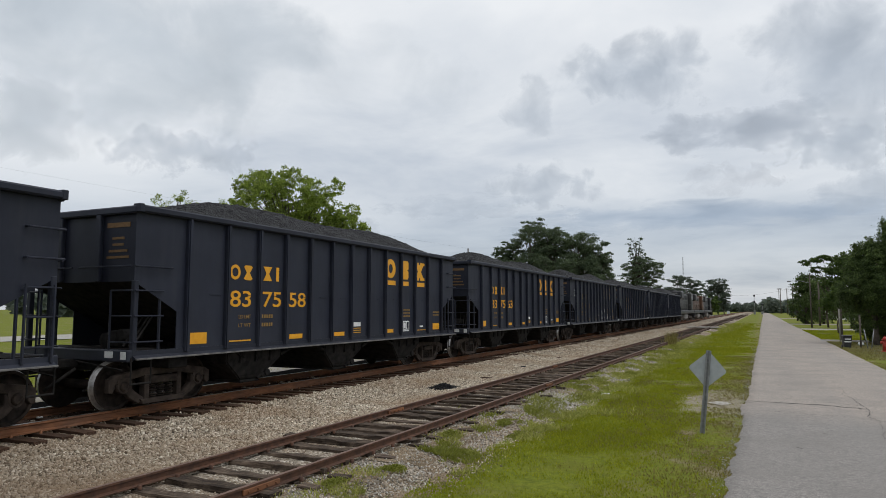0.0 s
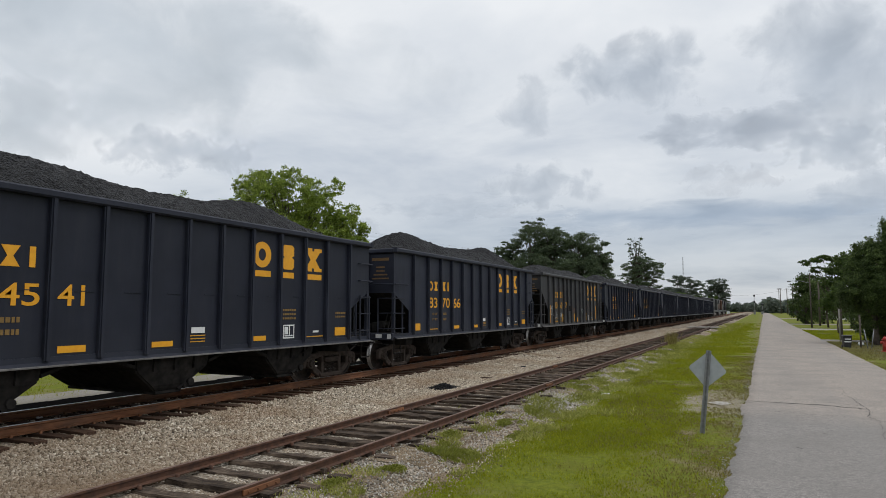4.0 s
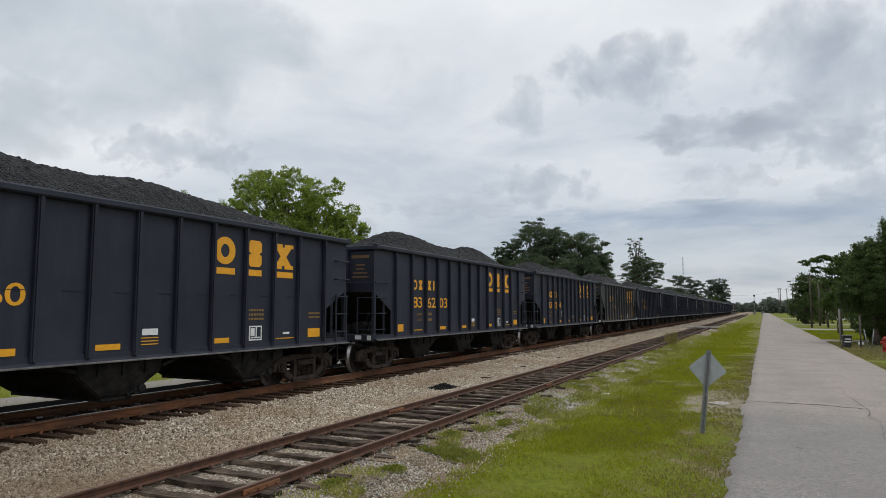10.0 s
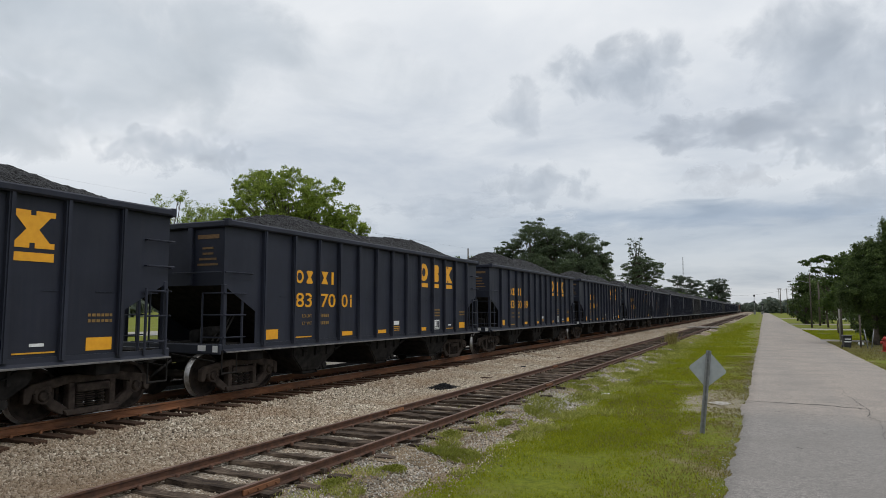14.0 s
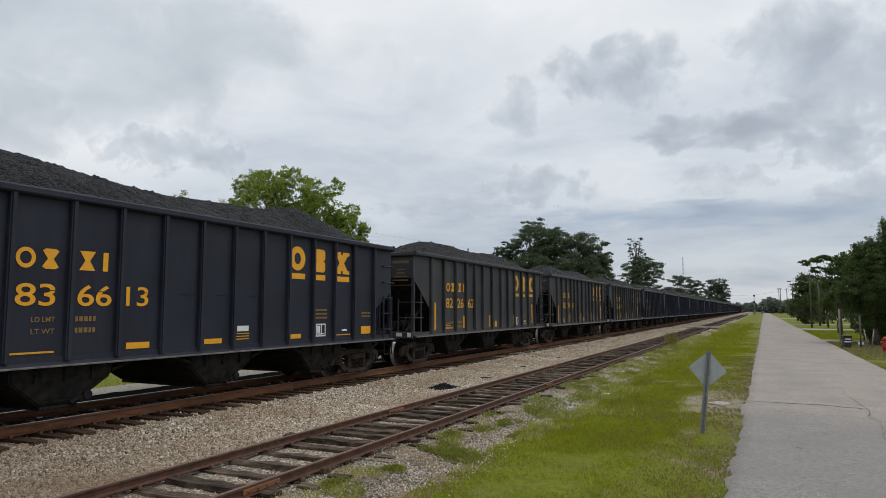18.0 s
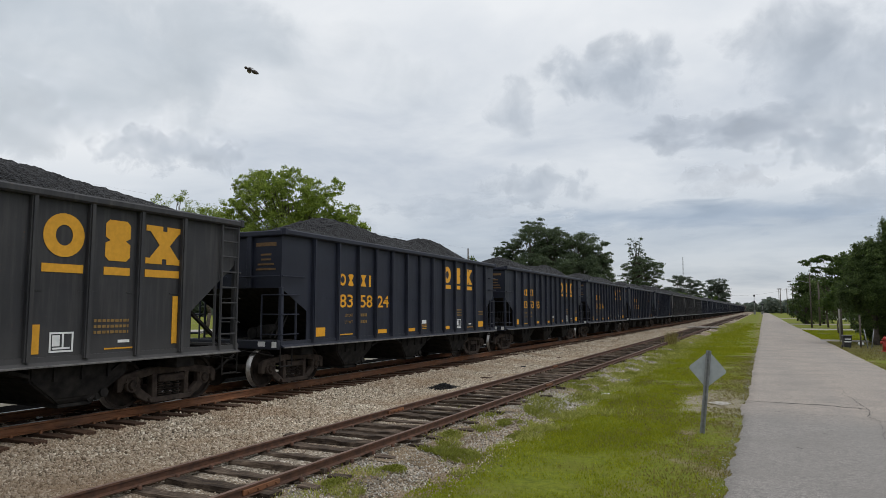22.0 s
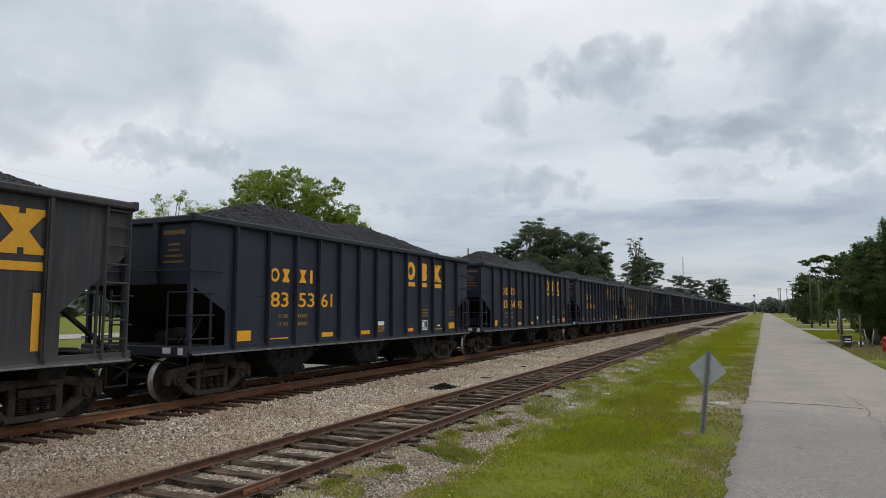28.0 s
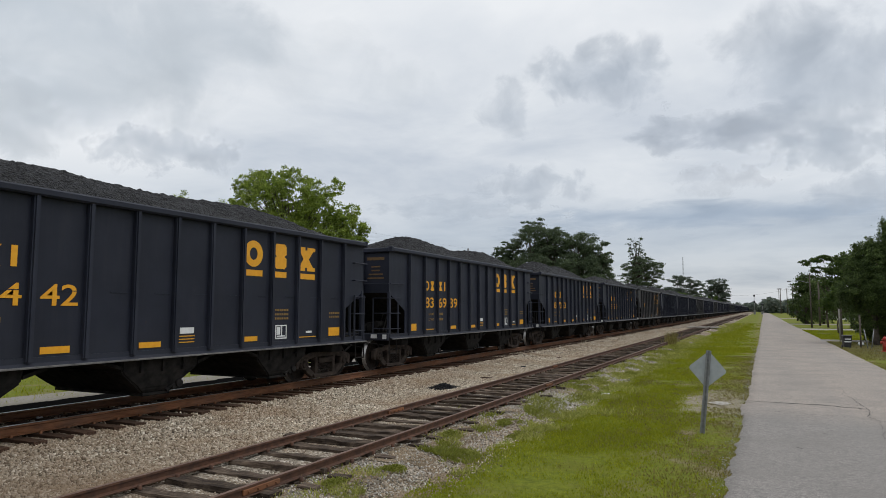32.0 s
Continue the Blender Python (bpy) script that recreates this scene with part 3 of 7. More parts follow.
def sleeper_mesh(name, length, wide, high, seed, material, rot=1.0):
    rng = np.random.default_rng(seed)
    bm = bmesh.new()
    cols = np.linspace(-length / 2, length / 2, 4 if rot < 1.5 else 8)
    rows = []
    for x in cols:
        j = rng.normal(0, 0.008 * rot, 4)
        e = rng.normal(0, 0.02 * rot) if abs(x) > length * 0.45 else 0
        rows.append([bm.verts.new((x + e, -wide / 2 + j[0], -high)), bm.verts.new((x + e, wide / 2 + j[1], -high)),
                     bm.verts.new((x + e * 0.5, wide / 2 + j[2], j[0] * 0.7)), bm.verts.new((x + e * 0.5, -wide / 2 + j[3], j[1] * 0.7))])
    for a, b in zip(rows, rows[1:]):
        for i in range(4):
            bm.faces.new((a[i], a[(i + 1) % 4], b[(i + 1) % 4], b[i]))
    bm.faces.new(rows[0][::-1]), bm.faces.new(rows[-1])
    bmesh.ops.recalc_face_normals(bm, faces=bm.faces[:])
    return mesh_of(name, bm, material)


def track(name, cx, head, sleeper_mat, step, jitter, near, far, label, seed, tall=0.168, long=2.95, steel=("rail", "railhead"), rot=1.0):
    root = thing(name, label, "railway track", "", "structure")
    rng = np.random.default_rng(seed)
    for side in (-0.755, 0.755):
        bm = bmesh.new()
        for a, b in ((-720.0, 900.0),):
            prism(bm, rail_section(cx + side, head, tall, 1.0 if tall > 0.15 else 0.8), a, b, 0)
        for f in bm.faces:
            c = f.calc_center_median()
            f.material_index = 1 if c.z > head - 0.004 else 0
        part("rail", bm, [M[steel[0]], M[steel[1]]], root, "long rusty steel rail")
    shapes = [sleeper_mesh("sleeper", long * (1 - 0.03 * (rot - 1) * (i % 4)), 0.23 - 0.012 * (rot - 1) * (i % 3), 0.18, seed * 10 + i, sleeper_mat, rot) for i in range(6)]
    plate = bmesh.new()
    box(plate, -0.1, 0.1, -0.09, 0.09, 0, 0.014, 0.004)
    y, k = near, 0
    far_v, far_f = [], []
    while y < far:
        turn = rng.normal(0, jitter * 32)
        m = pose(cx + rng.normal(0, jitter), y + rng.normal(0, jitter * 0.6), head - tall - 0.014 + rng.normal(0, jitter * 0.16), rng.normal(0, 0.6), 0, turn)
        if k < 290:
            ob = new("sleeper", shapes[int(rng.integers(6))])
            ob.parent, ob.matrix_basis = root, m
        else:
            base = len(far_v)
            far_v += [tuple(m @ Vector(c)) for c in ((-1.3, -0.11, 0), (1.3, -0.11, 0), (1.3, 0.11, 0), (-1.3, 0.11, 0), (-1.3, -0.11, -0.1), (1.3, -0.11, -0.1), (1.3, 0.11, -0.1), (-1.3, 0.11, -0.1))]
            far_f += [tuple(base + q for q in f) for f in ((0, 1, 2, 3), (0, 4, 5, 1), (1, 5, 6, 2), (2, 6, 7, 3), (3, 7, 4, 0))]
        k += 1
        y += step
    if far_v:
        ob = new("far_sleepers", mesh_arrays("far_sleepers", far_v, far_f, sleeper_mat))
        ob.parent = root
        tagged(ob, kind="stuff")
    pl_v, pl_f = [], []
    for yy in np.arange(near, 60, step):
        for side in (-0.755, 0.755):
            for dx in (-0.11, 0.11):
                b = len(pl_v)
                x0, z0 = cx + side + dx, head - tall - 0.002
                pl_v += [(x0 - 0.02, yy - 0.05, z0 + 0.03), (x0 + 0.02, yy - 0.05, z0 + 0.03), (x0 + 0.02, yy - 0.01, z0 + 0.03), (x0 - 0.02, yy - 0.01, z0 + 0.03),
                         (x0 - 0.02, yy - 0.05, z0 - 0.02), (x0 + 0.02, yy - 0.05, z0 - 0.02), (x0 + 0.02, yy - 0.01, z0 - 0.02), (x0 - 0.02, yy - 0.01, z0 - 0.02)]
                pl_f += [tuple(b + q for q in f) for f in ((0, 1, 2, 3), (0, 4, 5, 1), (1, 5, 6, 2), (2, 6, 7, 3), (3, 7, 4, 0))]
    ob = new("spikes", mesh_arrays("spikes", pl_v, pl_f, M[steel[0]]))
    ob.parent = root
    tagged(ob, kind="stuff")
    return root


track("main_track", TX, RAIL, M["sleeper"], 0.5, 0.045, -12.0, 330.0, "busy main railway track, rusty rails on dark timber sleepers", 3, 0.168, 3.1)
track("siding_track", SX, SRAIL, M["sleeper_grey"], 0.58, 0.12, -8.0, 300.0, "neglected siding, rusty rails on rotten grey sleepers", 4, 0.115, 1.76, ("rail_dull", "railhead_dull"), 2.6)



def joint_bar(parent, x, y, head):
    """A bolted fishplate on each face of a rail."""
    bm = bmesh.new()
    for side in (-1, 1):
        box(bm, x + side * 0.028 - 0.016, x + side * 0.028 + 0.016, y - 0.32, y + 0.32, head - 0.095, head - 0.030, 0.006)
        for k in (-0.24, -0.08, 0.08, 0.24):
            rod(bm, (x + side * 0.03, y + k, head - 0.062), (x + side * 0.062, y + k, head - 0.062), 0.015, 6)
    part("joint_bar", bm, M["rail"], parent, "rust-orange bolted rail joint")


for jx, jy in ((-0.755, 12.3), (0.755, 6.4), (-0.755, 24.2), (0.755, 18.3), (-0.755, 36.0)):
    joint_bar(bpy.data.objects["siding_track"], SX + jx, jy, SRAIL)

# ---- the train ----
HL, TOP, SILL, SHEET, RIB = CAR / 2, 3.848, 1.02, 1.53, 1.635
WHEEL_R, BASE, CENTRES = 0.457, 0.915, 5.88


def wheelset_mesh():
    bm = bmesh.new()
    rod(bm, (-1.0, 0, 0), (1.0, 0, 0), 0.085, 12)
    for s in (-1, 1):
        # tread, flange, plate and hub, turned about x
        prof = [(0.68, 0.0), (0.68, 0.487), (0.705, 0.487), (0.715, 0.460), (0.815, 0.452), (0.815, 0.400), (0.775, 0.385), (0.750, 0.180), (0.80, 0.160), (0.80, 0.0)]
        n = 28
        rings = []
        for x, r in prof:
            rings.append([bm.verts.new((s * x, r * math.cos(2 * math.pi * i / n), r * math.sin(2 * math.pi * i / n))) for i in range(n)] if r > 0 else [bm.verts.new((s * x, 0, 0))])
        for k, (a, b) in enumerate(zip(rings, rings[1:])):
            for i in range(n):
                j = (i + 1) % n
                vs = [a[i % len(a)], b[i % len(b)], b[j % len(b)], a[j % len(a)]]
                vs = list(dict.fromkeys(vs))
                f = bm.faces.new(vs)
                f.material_index = 1 if k in (2, 3) else 0
                f.smooth = k in (1, 3, 6)
        # uneven grime marks on the plate
        for a in range(3):
            ang = 2.1 * a
            box_c = Vector((s * 0.778, 0.28 * math.cos(ang), 0.28 * math.sin(ang)))
            rod(bm, box_c, box_c + Vector((s * 0.012, 0, 0)), 0.035, 8)
    bmesh.ops.recalc_face_normals(bm, faces=bm.faces[:])
    return mesh_of("wheelset", bm, [M["wheel"], M["tread"]])


def side_frame_mesh():
    """A cast truss side frame with two windows, seen from the side as a flattened W."""
    bm = bmesh.new()
    x0, x1 = -0.06, 0.06
    slab(bm, [(-1.22, 0.60), (-1.14, 0.66), (-0.5, 0.76), (0.5, 0.76), (1.14, 0.66), (1.22, 0.60), (1.22, 0.50), (1.08, 0.50), (0.45, 0.62), (-0.45, 0.62), (-1.08, 0.50), (-1.22, 0.50)], x0, x1)
    for s in (-1, 1):
        slab(bm, [(s * 1.08, 0.53), (s * 0.92, 0.53), (s * 0.44, 0.19), (s * 0.56, 0.10), (s * 0.78, 0.22)], x0, x1)
        slab(bm, [(s * 0.46, 0.64), (s * 0.34, 0.64), (s * 0.34, 0.16), (s * 0.46, 0.16)], x0 - 0.02, x1 + 0.02)
        slab(bm, [(s * 1.24, 0.62), (s * 1.24, 0.36), (s * 1.16, 0.34), (s * 1.10, 0.42), (s * 1.10, 0.56)], x0, x1)
        slab(bm, [(s * 0.72, 0.56), (s * 0.72, 0.36), (s * 0.80, 0.42), (s * 0.80, 0.54)], x0, x1)
    slab(bm, [(-0.56, 0.18), (0.56, 0.18), (0.50, 0.08), (-0.50, 0.08)], x0 - 0.05, x1 + 0.05)
    bmesh.ops.bevel(bm, geom=[e for e in bm.edges if len(e.link_faces) == 2 and e.calc_face_angle(0) > 0.5], offset=0.012, segments=1, affect="EDGES")
    return mesh_of("side_frame", bm, M["truck"])


def spring_mesh():
    bm = bmesh.new()
    for y in (-0.20, 0.0, 0.20):
        for k in range(7):
            z = 0.20 + k * 0.036
            rod(bm, (-0.03 + 0.03 * (k % 2), y, z), (-0.03 + 0.03 * (k % 2), y, z + 0.02), 0.085, 10)
    box(bm, -0.11, 0.11, -0.33, 0.33, 0.455, 0.60, 0.02)
    return mesh_of("spring_nest", bm, M["truck"])


def bearing_mesh():
    bm = bmesh.new()
    rod(bm, (-0.12, 0, 0), (0.05, 0, 0), 0.135, 14)
    rod(bm, (0.05, 0, 0), (0.085, 0, 0), 0.10, 14, 0.06)
    for i in range(3):
        a = 2.09 * i + 0.5
        rod(bm, (0.05, 0.07 * math.cos(a), 0.07 * math.sin(a)), (0.09, 0.07 * math.cos(a), 0.07 * math.sin(a)), 0.018, 6)
    slab(bm, [(-0.15, 0.06), (0.15, 0.06), (0.13, 0.15), (-0.13, 0.15)], -0.1, 0.05)
    return mesh_of("bearing", bm, M["truck"])


SHARED = {"wheelset": wheelset_mesh(), "side_frame": side_frame_mesh(), "spring_nest": spring_mesh(), "bearing": bearing_mesh()}


def sub(name, parent, at, label=""):
    ob = new(name, SHARED[name])
    ob.parent, ob.matrix_basis = parent, at
    return tagged(ob, label)


def truck(parent, y):
    """A two-axle truck: bolster, side frames, springs, bearings, wheels."""
    bm = bmesh.new()
    box(bm, -0.85, 0.85, -0.2, 0.2, 0.46, 0.72, 0.03)
    rod(bm, (0, 0, 0.7), (0, 0, 0.80), 0.22, 16)
    for s in (-1, 1):
        rod(bm, (-0.72, s * 0.42, 0.34), (0.72, s * 0.42, 0.34), 0.045, 8)
        box(bm, -0.05, 0.05, s * 0.30 - 0.03, s * 0.30 + 0.03, 0.34, 0.62)
    t = part("truck", bm, M["under"], parent, "grimy cast steel two-axle truck", pose(0, y, 0))
    for s in (-1, 1):
        sub("side_frame", t, pose(s * 1.0, 0, 0, 0, 0, 0 if s > 0 else 180))
        tagged(sub("spring_nest", t, pose(s * 1.0, 0, 0)), kind="stuff")
        for w in (-1, 1):
            sub("bearing", t, pose(s * 1.02, w * BASE, WHEEL_R, 0, 0, 0 if s > 0 else 180))
    for w in (-1, 1):
        sub("wheelset", t, pose(0, w * BASE, WHEEL_R), "dark wheels with polished treads")
    return t


def oval(cx, cz, w, h, n=28):
    return [(cx + w / 2 * math.cos(2 * math.pi * i / n), cz + h / 2 * math.sin(2 * math.pi * i / n)) for i in range(n)]


def ring(bm, outer, inner, x0, x1):
    """A flat ring between two outlines of equal count."""
    n = len(outer)
    v = [[bm.verts.new((x, y, z)) for y, z in line] for line, x in ((outer, x0), (inner, x0), (outer, x1), (inner, x1))]
    for i in range(n):
        j = (i + 1) % n
        for a, b in ((v[2], v[3]), (v[0], v[1]), (v[0], v[2]), (v[1], v[3])):
            bm.faces.new((a[i], a[j], b[j], b[i]))
    bmesh.ops.recalc_face_normals(bm, faces=bm.faces[:])
    return bm


def plate_bm(y0, y1, z0, z1, x=SHEET + 0.004, t=0.006):
    bm = bmesh.new()
    return slab(bm, [(y0, z0), (y1, z0), (y1, z1), (y0, z1)], x, x + t)


GLYPH, DIGIT_W = {}, 0.66


def digits(text):
    """The two figures of one group, as a thin raised mesh."""
    if text not in GLYPH:
        cu = bpy.data.curves.new("number", "FONT")
        cu.body, cu.size, cu.extrude, cu.offset, cu.space_character, cu.resolution_u = text, 0.50, 0.003, 0.004, 0.98, 4
        tmp = new("number_text", cu)
        me = bpy.data.meshes.new_from_object(tmp.evaluated_get(bpy.context.evaluated_depsgraph_get()))
        bpy.data.objects.remove(tmp)
        me.name = "number"
        lo = min(v.co.x for v in me.vertices)
        wide = max(v.co.x for v in me.vertices) - lo
        for v in me.vertices:
            v.co.x = (v.co.x - lo) * DIGIT_W / wide * (0.74 if text[1:] == "1" or text[:1] == "1" else 1.0)
        GLYPH[text] = me
    return GLYPH[text]


def coal_mesh(seed):
    """A heaped load, uneven along the car."""
    rng = np.random.default_rng(seed)
    ny, nx = 230, 46
    humps = [(rng.uniform(-4.8, -2.2), rng.uniform(1.4, 2.4), rng.uniform(0.10, 0.28)), (rng.uniform(1.0, 4.4), rng.uniform(1.2, 2.4), rng.uniform(0.06, 0.26)), (rng.uniform(-1, 1), 1.2, rng.uniform(-0.12, 0.08))]
    v = []
    for j in range(ny):
        y = -HL + 0.12 + (CAR - 0.24) * j / (ny - 1)
        end = fade(0.1, 3.5, y + HL) * fade(-2.0, 3.8, HL - y)
        for i in range(nx):
            u = -1 + 2 * i / (nx - 1)
            x = u * 1.46
            side = 1 - abs(u) ** 1.7
            h = 0.53 + sum(a * math.exp(-((y - c) / w) ** 2) for c, w, a in humps)
            z = TOP - 0.13 + h * 1.12 * side * (0.20 + 0.80 * end) + 0.06 * end
            z += 0.035 * smooth_noise((x, y, seed), 1.6, seed) + 0.02 * smooth_noise((x, y, 0), 5.0, seed) + 0.016 * rng.normal() * (0.4 + 0.6 * side)
            v.append((x, y, z))
    f = [(j * nx + i, j * nx + i + 1, (j + 1) * nx + i + 1, (j + 1) * nx + i) for j in range(ny - 1) for i in range(nx - 1)]
    return mesh_arrays("coal_load", v, f, M["coal"])


def hopper_car(old, even=False):
    """An open-top coal hopper; the old build has taller cut corners and no end ladders on the side."""
    HL = CAR / 2 + (0.15 if old else 0.0)
    paint, mark = (M["paint_old"], M["yellow_old"]) if old else (M["paint"], M["yellow"])
    car = thing("coal_hopper_car", ("weathered dirt-streaked black" if old else "dark blue-black") + " steel open-top hopper car heaped with coal", "rail car", "hopper cars of the coal train")
    cut_z, cut_y, low_z = (2.95, 1.30, 1.86) if old else (2.42, 1.02, 1.86)
    rib_at = (1.25, 2.34, 3.36, 4.31, 5.28, 6.24, 7.18, 8.12, 9.06, 10.04, 11.00, 11.94, 13.02)
    if old:
        rib_at = tuple(1.59 + 1.02 * k for k in range(12)) if even else (1.25, 2.28, 3.30, 4.31, 5.15, 6.02, 7.08, 8.15, 9.05, 9.95, 11.00, 11.97, 13.05)
    bay, step = 1.25, 0.97
    for s in (-1, 1):
        bm = bmesh.new()
        out = [(-HL, TOP - 0.1), (-HL, cut_z), (-HL + cut_y, low_z), (-HL + cut_y, SILL), (HL - cut_y, SILL), (HL - cut_y, low_z), (HL, cut_z), (HL, TOP - 0.1)]
        slab(bm, out, s * (SHEET - 0.02), s * SHEET)
        part("side_sheet", bm, paint, car)
        for k in range(len(rib_at)):
            y = -HL + rib_at[k]
            bm = bmesh.new()
            slab(bm, [(y - 0.055, SILL + 0.06), (y + 0.055, SILL + 0.06), (y + 0.055, TOP - 0.1), (y - 0.055, TOP - 0.1)], s * SHEET, s * RIB)
            bmesh.ops.bevel(bm, geom=[e for e in bm.edges if abs((e.verts[0].co - e.verts[1].co).z) > 1 and abs(e.verts[0].co.x) > SHEET + 0.02], offset=0.025, segments=2, affect="EDGES")
            part("rib", bm, paint, car)
        bm = bmesh.new()
        box(bm, s * 1.57 - 0.09, s * 1.57 + 0.09, -HL - 0.02, HL + 0.02, TOP - 0.14, TOP, 0.03)
        part("top_chord", bm, paint, car)
        bm = bmesh.new()
        prism(bm, [(s * 1.48, SILL - 0.04), (s * 1.65, SILL - 0.04), (s * 1.65, SILL - 0.015), (s * 1.56, SILL + 0.035), (s * 1.56, SILL + 0.12), (s * 1.48, SILL + 0.12)], -HL, HL)
        part("side_sill", bm, paint, car)
        # the lip's pale grey holds the highlight it catches from the sky
        bm = bmesh.new()
        box(bm, s * 1.665 - 0.022, s * 1.665 + 0.022, -HL, HL, SILL - 0.045, SILL - 0.012, 0.006)
        part("sill_flange", bm, M["lip_highlight"], car, "worn lower lip of the side, its sky highlight painted in pale grey")
    for e in (-1, 1):
        bm = bmesh.new()
        box(bm, -1.56, 1.56, e * HL - 0.07, e * HL + 0.07, TOP - 0.16, TOP - 0.02, 0.025)
        for x in (-1.57, 1.57):
            box(bm, x - 0.095, x + 0.095, e * (HL - 0.01) - 0.055, e * (HL - 0.01) + 0.055, TOP - 0.145, TOP + 0.018, 0.012)
        part("end_chord", bm, paint, car)
        bm = bmesh.new()
        box(bm, -1.51, 1.51, e * (HL - 0.05) - 0.012, e * (HL - 0.05) + 0.012, cut_z, TOP - 0.12)
        for x in (-0.55, 0.55):
            box(bm, x - 0.07, x + 0.07, e * HL - 0.06, e * HL + 0.03, cut_z, TOP - 0.14, 0.015)
        part("end_sheet", bm, paint, car)
        bm = bmesh.new()
        slab(bm, [(e * (HL - 0.06), cut_z), (e * (HL - 0.03), cut_z), (e * (HL - 3.0), SILL - 0.2), (e * (HL - 3.05), SILL - 0.2)], -1.50, 1.50)
        part("slope_sheet", bm, M["under"], car)
        bm = bmesh.new()
        box(bm, -0.34, 0.34, min(e * (HL - 3.4), e * HL), max(e * (HL - 3.4), e * HL), 0.74, 0.86, 0.02)
        box(bm, -1.46, 1.46, e * CENTRES - 0.24, e * CENTRES + 0.24, 0.75, SILL - 0.045, 0.02)
        part("body_bolster", bm, M["under"], car, "black body bolster over the truck")
        bm = bmesh.new()
        box(bm, -1.55, 1.55, e * (HL + 0.02) - 0.07, e * (HL + 0.02) + 0.07, SILL - 0.08, SILL + 0.14, 0.02)
        part("end_sill", bm, paint, car)
        bm = bmesh.new()
        box(bm, -1.45, 1.45, e * (HL - 0.45) - 0.28, e * (HL - 0.45) + 0.28, SILL + 0.10, SILL + 0.14)
        part("platform", bm, M["under"], car, "steel grating platform")
        # posts that carry the overhanging corner
        for s in (-1, 1):
            bm = bmesh.new()
            box(bm, s * 1.50 - 0.05, s * 1.50 + 0.05, e * (HL - 0.05) - 0.05, e * (HL - 0.05) + 0.05, SILL + 0.1, cut_z + 0.02, 0.012)
            part("corner_post", bm, paint, car)
            if old:
                part("brace", rod(bmesh.new(), (s * 1.2, e * (HL - 0.1), SILL + 0.14), (s * 1.2, e * (HL - 1.2), 2.0), 0.05, 6), M["under"], car)
            bars = []
            for z in ((1.30, 1.78, 2.25) if not old else (1.62, 2.14)):
                if e < 0:
                    bars.append(((s * 1.57, e * HL, z), (s * 1.57, e * (HL - 0.66), z), 0.016))
                bars.append(((s * 1.57, e * (HL + 0.06), z), (s * 1.0, e * (HL + 0.06), z), 0.016))
            if e > 0:
                # the full-height ladder at the leading end
                for z in (1.38, 1.71, 2.04, 2.37, 2.70, 3.03, 3.36, 3.66) if old else (1.30, 1.78, 2.25):
                    bars.append(((s * 1.60, HL - 0.07, z), (s * 1.60, HL - 0.55, z), 0.018))
                for z in () if old else (2.72, 3.21):
                    # bent ends stand the grab iron off the sheet
                    bars.append(((s * 1.62, HL + 0.06, z), (s * 1.62, HL - 0.56, z), 0.018))
                    bars.append(((s * 1.62, HL - 0.56, z), (s * 1.53, HL - 0.56, z), 0.018))
                    bars.append(((s * 1.62, HL - 0.02, z), (s * 1.53, HL - 0.02, z), 0.018))
                for yy in (0.07, 0.55):
                    bars.append(((s * 1.60, HL - yy, SILL + 0.02), (s * 1.60, HL - yy, TOP - 0.10 if old else 2.30), 0.026))
            bars.append(((s * 1.0, e * (HL + 0.06), SILL + 0.1), (s * 1.0, e * (HL + 0.06), 2.26), 0.022))
            bars.append(((s * 1.50, e * (HL - 0.62), SILL + 0.1), (s * 1.50, e * (HL - 0.62), 2.26 if not old else 2.5), 0.030))
            bars.append(((s * 1.55, e * (HL + 0.08), 2.70), (s * 0.1, e * (HL + 0.08), 2.70), 0.018))
            if e < 0 and not old:
                bars.append(((s * 1.62, -HL - 0.06, 2.70), (s * 1.62, -HL + 0.82, 2.70), 0.018))
                bars.append(((s * 1.62, -HL + 0.82, 2.70), (s * 1.53, -HL + 0.82, 2.70), 0.018))
            bm = bmesh.new()
            for a, b, r in bars:
                rod(bm, a, b, r, 6)
                if s > 0:
                    part("grab_iron", bm, paint, car)
                    bm = bmesh.new()
            if s > 0:
                bm.free()
            else:
                tagged(part("ladder", bm, paint, car), kind="stuff")
            bm = bmesh.new()
            for yy in (-0.02, 0.42):
                rod(bm, (s * 1.56, e * (HL - yy), SILL), (s * 1.56, e * (HL - yy), 0.52), 0.016, 6)
            rod(bm, (s * 1.56, e * (HL + 0.02), 0.54), (s * 1.56, e * (HL - 0.42), 0.54), 0.02, 6)
            part("step", bm, M["under"], car)
        bm = bmesh.new()
        box(bm, -0.10, 0.10, e * (HL + 0.28) - 0.30, e * (HL + 0.28) + 0.30, 0.80, 0.96, 0.02)
        box(bm, -0.17, 0.17, e * (HL + 0.60) - 0.16, e * (HL + 0.60) + 0.12, 0.74, 1.02, 0.05)
        rod(bm, (0.3, e * (HL + 0.2), 0.8), (0.12, e * (HL + 0.68), 0.42), 0.03, 8)
        rod(bm, (0.2, e * (HL + 0.12), 0.93), (1.45, e * (HL + 0.12), 0.80), 0.016, 6)
        part("coupler", bm, M["under"], car, "rusty knuckle coupler with air hose")
        truck(car, e * CENTRES)
    bm = bmesh.new()
    box(bm, -0.26, 0.26, -HL, HL, 0.86, 1.18, 0.02)
    part("center_sill", bm, M["under"], car)
